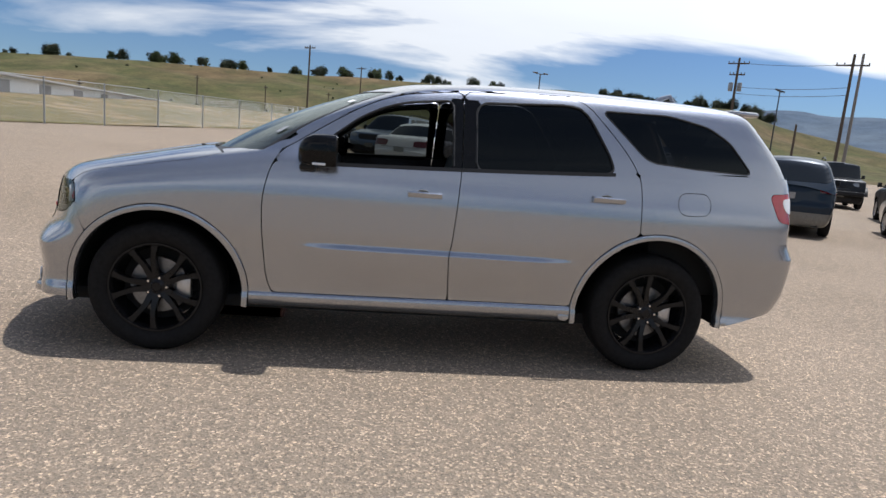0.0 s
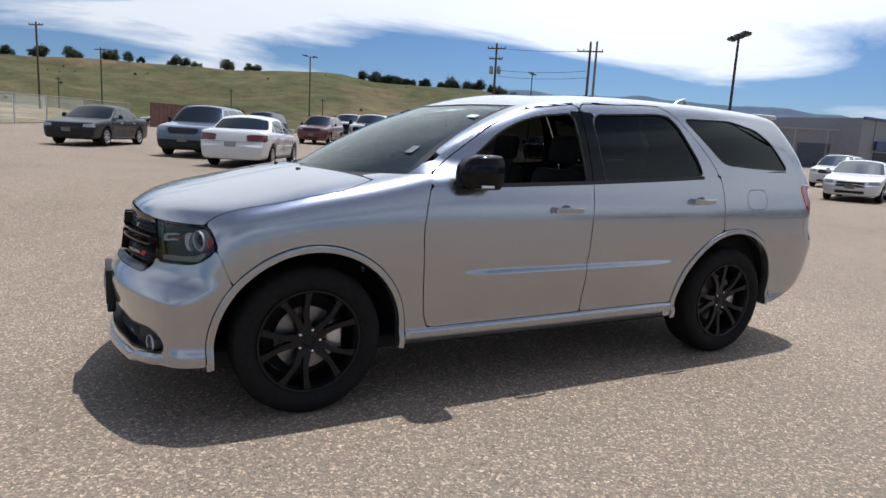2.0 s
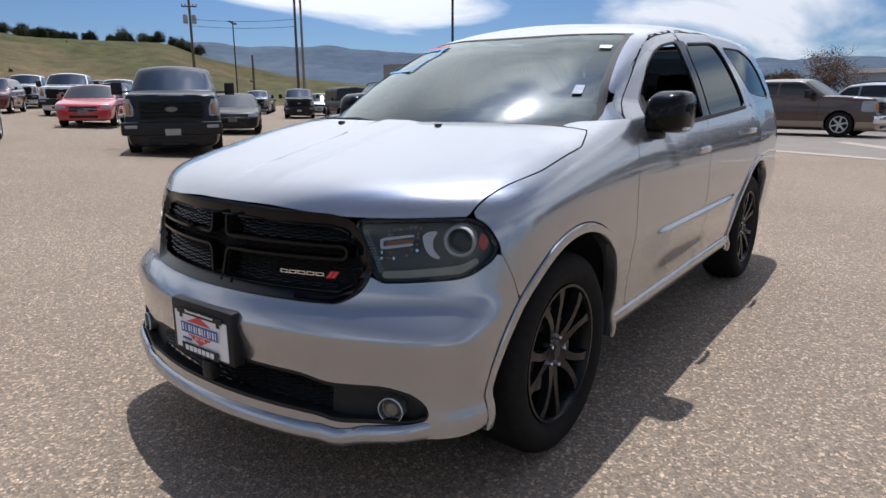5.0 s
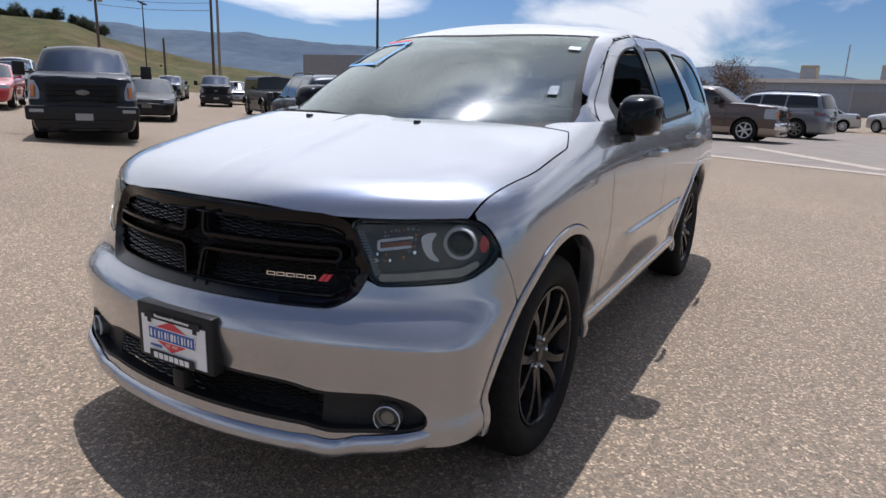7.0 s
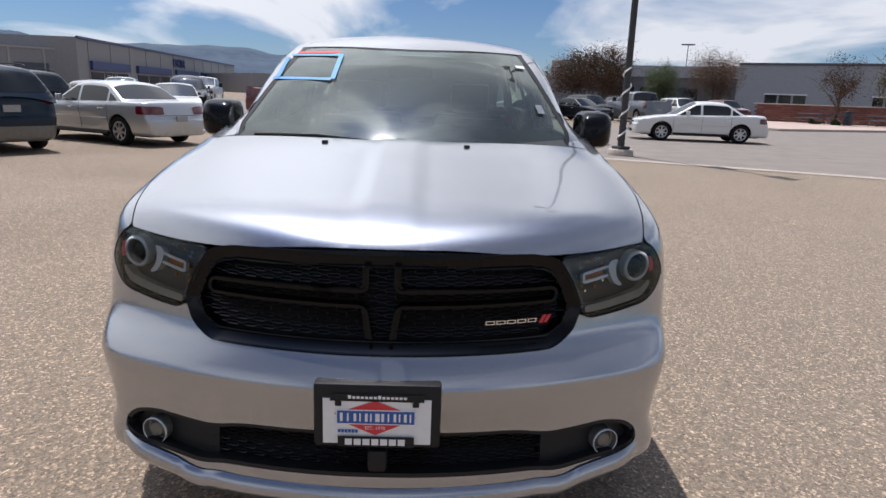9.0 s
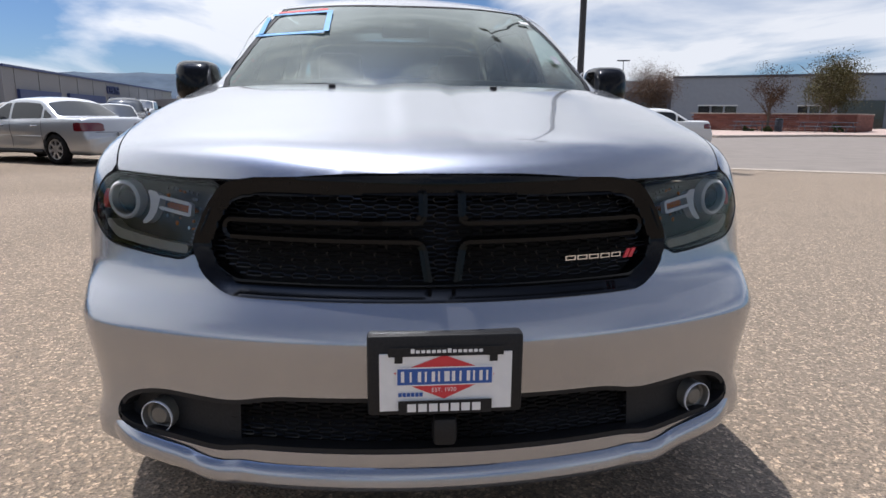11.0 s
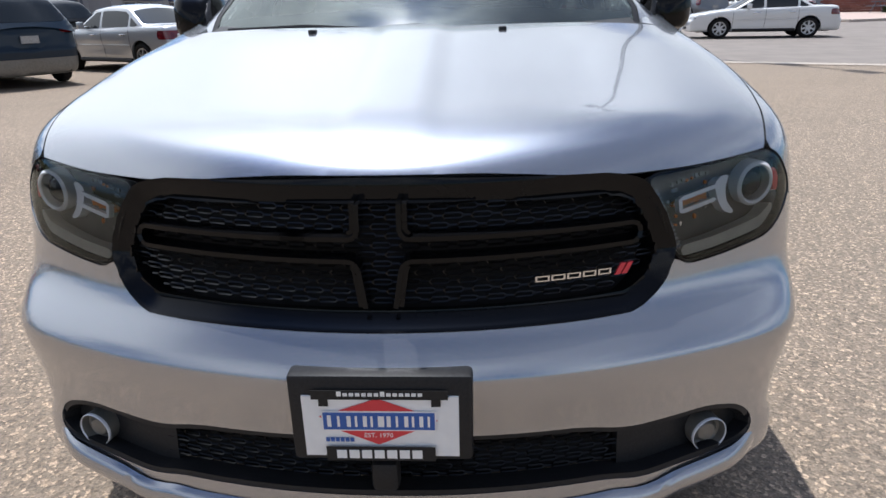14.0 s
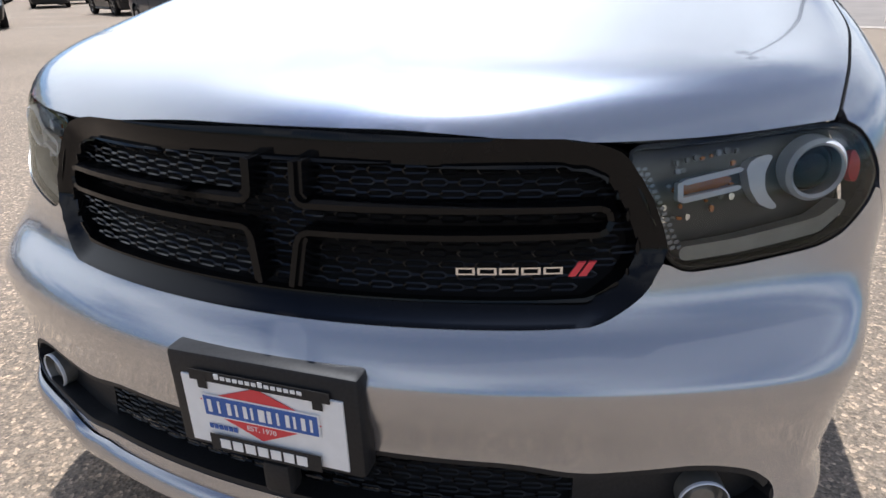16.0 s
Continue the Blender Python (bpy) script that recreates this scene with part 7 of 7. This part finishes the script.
# white hall with units on its roof
white, n = facade("white_hall", "long pale hall with units on its flat roof", (112, 9), (104, -28), 26, 4.9, "wall_blue_grey")
strip(white, "roof_edge", -0.4, n + 0.4, 4.7, 5.25, "roof_pale", 0.5)
strip(white, "roller_door", 15, 20, 0.1, 3.6, "metal_grey", 0.06)
for k in range(8):
    strip(white, "wall_rib", 1 + k * 4.6, 1.2 + k * 4.6, 0, 4.7, "roof_grey", 0.08)
for x0 in (7.0, 17.5, 28.5):
    unit = part("roof_unit", boxes((x0, x0 + 2.2, 3, 5, 5.0, 7.4), bevel=0.05), M["unit_tan"], white, "tan unit on the roof")
    part("grating", boxes((x0 + 0.2, x0 + 2.0, 2.9, 3.0, 5.4, 7.0)), M["roof_grey"], unit, smooth=0)
part("mast", tube([(12.5, 6, 5), (12.5, 6, 10.5)], 0.1, 6), M["roof_grey"], white)

# dark hall and the blue-grey hall behind the brick wall
dark, n = facade("dark_hall", "low dark hall behind the trees", (92, -24), (86, -41), 22, 6.0, "wall_dark")
strip(dark, "fascia", 0, n, 4.6, 6.1, "wall_blue_grey", 0.4)
for k in range(4):
    strip(dark, "shop_window", 1 + k * 4.2, 4.4 + k * 4.2, 0.6, 3.2, "window_dark", 0.06)
blue, n = facade("blue_grey_hall", "long blue-grey hall with a plain upper wall", (86, -40.5), (62, -79), 26, 6.5, "wall_blue_grey")
strip(blue, "parapet", 0, n, 6.4, 6.7, "wall_dark", 0.15)
for x0, x1 in ((3.5, 8.5), (15.5, 19.5), (25.5, 31)):
    for q in range(3):
        w = (x1 - x0) / 3
        pane = strip(blue, "window", x0 + q * w + 0.12, x0 + (q + 1) * w - 0.12, 0.9, 2.7, "window_dark", 0.06)
        part("frame", boxes((x0 + q * w, x0 + (q + 1) * w, -0.12, -0.03, 2.7, 2.85)), M["wall_white"], pane, smooth=0)
strip(blue, "entrance", 20, 25, 0.1, 3.4, "window_dark", 0.1)
tower, n = facade("entrance_block", "pale entrance block with glass doors", (64.5, -58.5), (58, -70), 12, 7.2, "wall_blue_grey")
strip(tower, "glass_front", 2, 9, 0.2, 5.2, "window_dark", 0.08)

# long white store behind the fence
store, n = facade("white_store", "long white storage building with a grey roof", (-24.5, 28), (-30, 101), 9, 1.75, "wall_white", z=1.4)
part("roof", boxes((-0.5, n + 0.5, -0.5, 9.5, 1.75, 1.93), bevel=0.02), M["roof_grey"], store)
for k in range(9):
    strip(store, "roller_door", 3 + k * 8, 5.4 + k * 8, 0.1, 1.5, "metal_grey", 0.05)

# brown slatted yard wall in front of the hill
M["slat_brown"] = plain("slat_brown", (0.13, 0.065, 0.05), 0.85, vary=0.3, scale=3)
yard = tagged(thing("yard_wall", "brown slatted screen wall in front of the hill", "wall"))
a, b = Vector((2.6, 55.5)), Vector((11.5, 62.5))
for k in range(26):
    p, q = a.lerp(b, k / 26), a.lerp(b, (k + 0.93) / 26)
    bm = bmesh.new()
    d = (q - p).normalized()
    box(bm, 0, (q - p).length, -0.04, 0.04, 0, 2.0, 0, pose(p.x, p.y, float(rise(p.x, p.y)), 0, 0, math.degrees(math.atan2(d.y, d.x))))
    part("slat", bm, M["slat_brown"], yard, smooth=0)

# ---- terrace with the low brick wall ----
M["mortar"] = plain("mortar", (0.30, 0.25, 0.21), 0.95, vary=0.2)
m, nn, ll, pp = nodes_of("brick")
info = nn.new("ShaderNodeObjectInfo")
grain = texture(nn, ll, "noise", 9)
tone = ramp(nn, ll, info.outputs["Random"], (0.0, (0.125, 0.044, 0.034)), (0.5, (0.165, 0.062, 0.046)), (1.0, (0.21, 0.088, 0.064)))
ll.new(blend(nn, ll, 0.35, tone, ramp(nn, ll, grain.outputs["Fac"], (0.3, (0.6, 0.6, 0.6)), (0.7, (1.3, 1.3, 1.3))), "MULTIPLY"), pp.inputs["Base Color"])
pp.inputs["Roughness"].default_value = 0.9
M["brick"] = m
paving = sheet("pavement", [(33.8, -19.5), (37.2, -28.4), (36.5, -46), (60, -52), (62, -26), (50, -17)], 0.12, M["pink_paving"], "pinkish paved terrace behind a kerb", "pavement")
kerb = thing("kerb", "pale concrete kerb round the terrace", "kerb", kind="structure")
for (x0, y0), (x1, y1) in zip([(50, -17), (33.8, -19.5), (37.2, -28.4)], [(33.8, -19.5), (37.2, -28.4), (36.5, -46)]):
    bm = bmesh.new()
    length, ang = math.hypot(x1 - x0, y1 - y0), math.degrees(math.atan2(y1 - y0, x1 - x0))
    count = int(length / 1.8)
    for k in range(count):
        bm = bmesh.new()
        box(bm, k * length / count + 0.01, (k + 1) * length / count - 0.01, -0.09, 0.09, -0.02, 0.14, 0.015, pose(x0, y0, 0, 0, 0, ang))
        part("kerb_stone", bm, M["concrete"], kerb)
brick_wall = thing("brick_wall", "low red brick wall round the terrace", "wall", kind="structure")
corners = [(51.0, -26.3), (44.8, -36.3), (49.5, -41.5)]
for (x0, y0), (x1, y1) in zip(corners, corners[1:]):
    length, ang = math.hypot(x1 - x0, y1 - y0), math.degrees(math.atan2(y1 - y0, x1 - x0))
    bm = bmesh.new()
    box(bm, 0, length, -0.10, 0.10, 0.1, 1.46, 0, pose(x0, y0, 0, 0, 0, ang))
    part("wall_core", bm, M["mortar"], brick_wall, smooth=0)
    shared = None
    rows, cols = 8, int(length / 0.62)
    for r in range(rows):
        for c in range(cols):
            if shared is None:
                ref = bmesh.new()
                box(ref, 0.006, length / cols - 0.006, -0.125, 0.125, 0.006, 0.162, 0)
                shared = part("brick", ref, M["brick"], brick_wall, smooth=0).data
                piece = bpy.data.objects[[o.name for o in brick_wall.children][-1]]
            else:
                piece = new("brick", shared)
                piece.parent = brick_wall
            piece.matrix_local = pose(x0, y0, 0.13 + r * 0.165, 0, 0, ang) @ Matrix.Translation(((c + (0.5 if r % 2 else 0)) * length / cols - (0.0 if r % 2 == 0 else 0.25 * length / cols), 0, 0))
    bm = bmesh.new()
    box(bm, -0.1, length + 0.1, -0.17, 0.17, 1.455, 1.54, 0.015, pose(x0, y0, 0, 0, 0, ang))
    part("coping", bm, M["concrete"], brick_wall)


def picnic_table(x, y, turn):
    t = thing("picnic_table", "dark green metal picnic table with benches", "table", group="picnic tables")
    part("tabletop", boxes((-0.9, 0.9, -0.38, 0.38, 0.72, 0.77), bevel=0.015), M["wall_dark"], t)
    for s in (-1, 1):
        part("bench", boxes((-0.9, 0.9, s * 0.72 - 0.14, s * 0.72 + 0.14, 0.43, 0.47), bevel=0.012), M["wall_dark"], t)
        part("leg", tube([(s * 0.6, -0.75, 0), (s * 0.6, -0.2, 0.72), (s * 0.6, 0.2, 0.72), (s * 0.6, 0.75, 0)], 0.03, 6), M["wall_dark"], t)
        part("brace", tube([(s * 0.6, -0.8, 0.42), (s * 0.6, 0.8, 0.42)], 0.025, 6), M["wall_dark"], t)
    t.matrix_world = pose(x, y, 0.12, 0, 0, turn)
    return t


first_table = picnic_table(46.6, -28.6, 30)
for x, y, turn in ((44.0, -32.2, 35), (43.0, -34.0, 28), (46.0, -30.3, 60)):
    copy_thing(first_table, pose(x, y, 0.12, 0, 0, turn))
bin_ = thing("litter_bin", "dark litter bin by the brick wall", "bin")
part("drum", lathe([(0.001, 0.95), (0.2, 0.95), (0.29, 0.85), (0.29, 0.05), (0.27, 0.0), (0.001, 0)], 18, "z"), M["wall_dark"], bin_)
part("lid", lathe([(0.001, 1.05), (0.18, 1.03), (0.30, 0.93), (0.30, 0.88)], 18, "z"), M["black_plastic"], bin_)
bin_.matrix_world = pose(46.4, -31.2, 0.12)

# trees of the terrace and the car rows
spec = [("thin russet street tree with bare twigs", 3, 5.6, 1.9, "leaf_russet", 3000, 0.11, 46.0, -30.0), ("broad olive street tree with pale twigs", 4, 6.4, 2.5, "leaf_olive", 9000, 0.12, 46.6, -35.6), ("broad olive street tree with pale twigs", 14, 6.0, 2.3, "leaf_olive", 8000, 0.12, 49.4, -37.6),
        ("russet tree behind the parked cars", 5, 6.6, 3.1, "leaf_russet", 18000, 0.11, 58, -15.5), ("russet tree behind the parked cars", 6, 6.0, 2.8, "leaf_russet", 15000, 0.11, 60, -13.0), ("russet and green tree behind the white sedan", 7, 6.6, 3.0, "leaf_russet", 18000, 0.11, 60, -26.5), ("dark green tree behind the white sedan", 8, 5.6, 2.0, "leaf_green", 13000, 0.11, 66, -23.5),
        ("bare russet tree behind the bronze pickup", 9, 6.4, 3.6, "leaf_russet", 6000, 0.16, 78, 7.0), ("russet tree by the white hall", 10, 4.6, 2.6, "leaf_russet", 11000, 0.12, 86, 12.5), ("dark tree beyond the sales hall", 12, 8.5, 5.0, "leaf_dark", 3600, 0.4, 190, 31)]
for label, seed, h, w, mat_, count, leaf, x, y in spec:
    stand(build_tree("street_tree", label, seed, h, w, M[mat_], count, leaf), x, y, 0.0, seed * 40)
for k, (x, y) in enumerate(((45.2, -29.6), (44.6, -35.0), (47.2, -29.2))):
    rng = random.Random(70 + k)
    shrub = thing("shrub", "low green ornamental grass at the wall's foot", "plant", group="shrubs")
    part("grass_tuft", leaf_cloud(rng, (0, 0, 0.22), (0.6, 0.6, 0.22), 500, 0.22), M["leaf_green"], shrub, smooth=0)
    shrub.matrix_world = pose(x, y, 0.12)
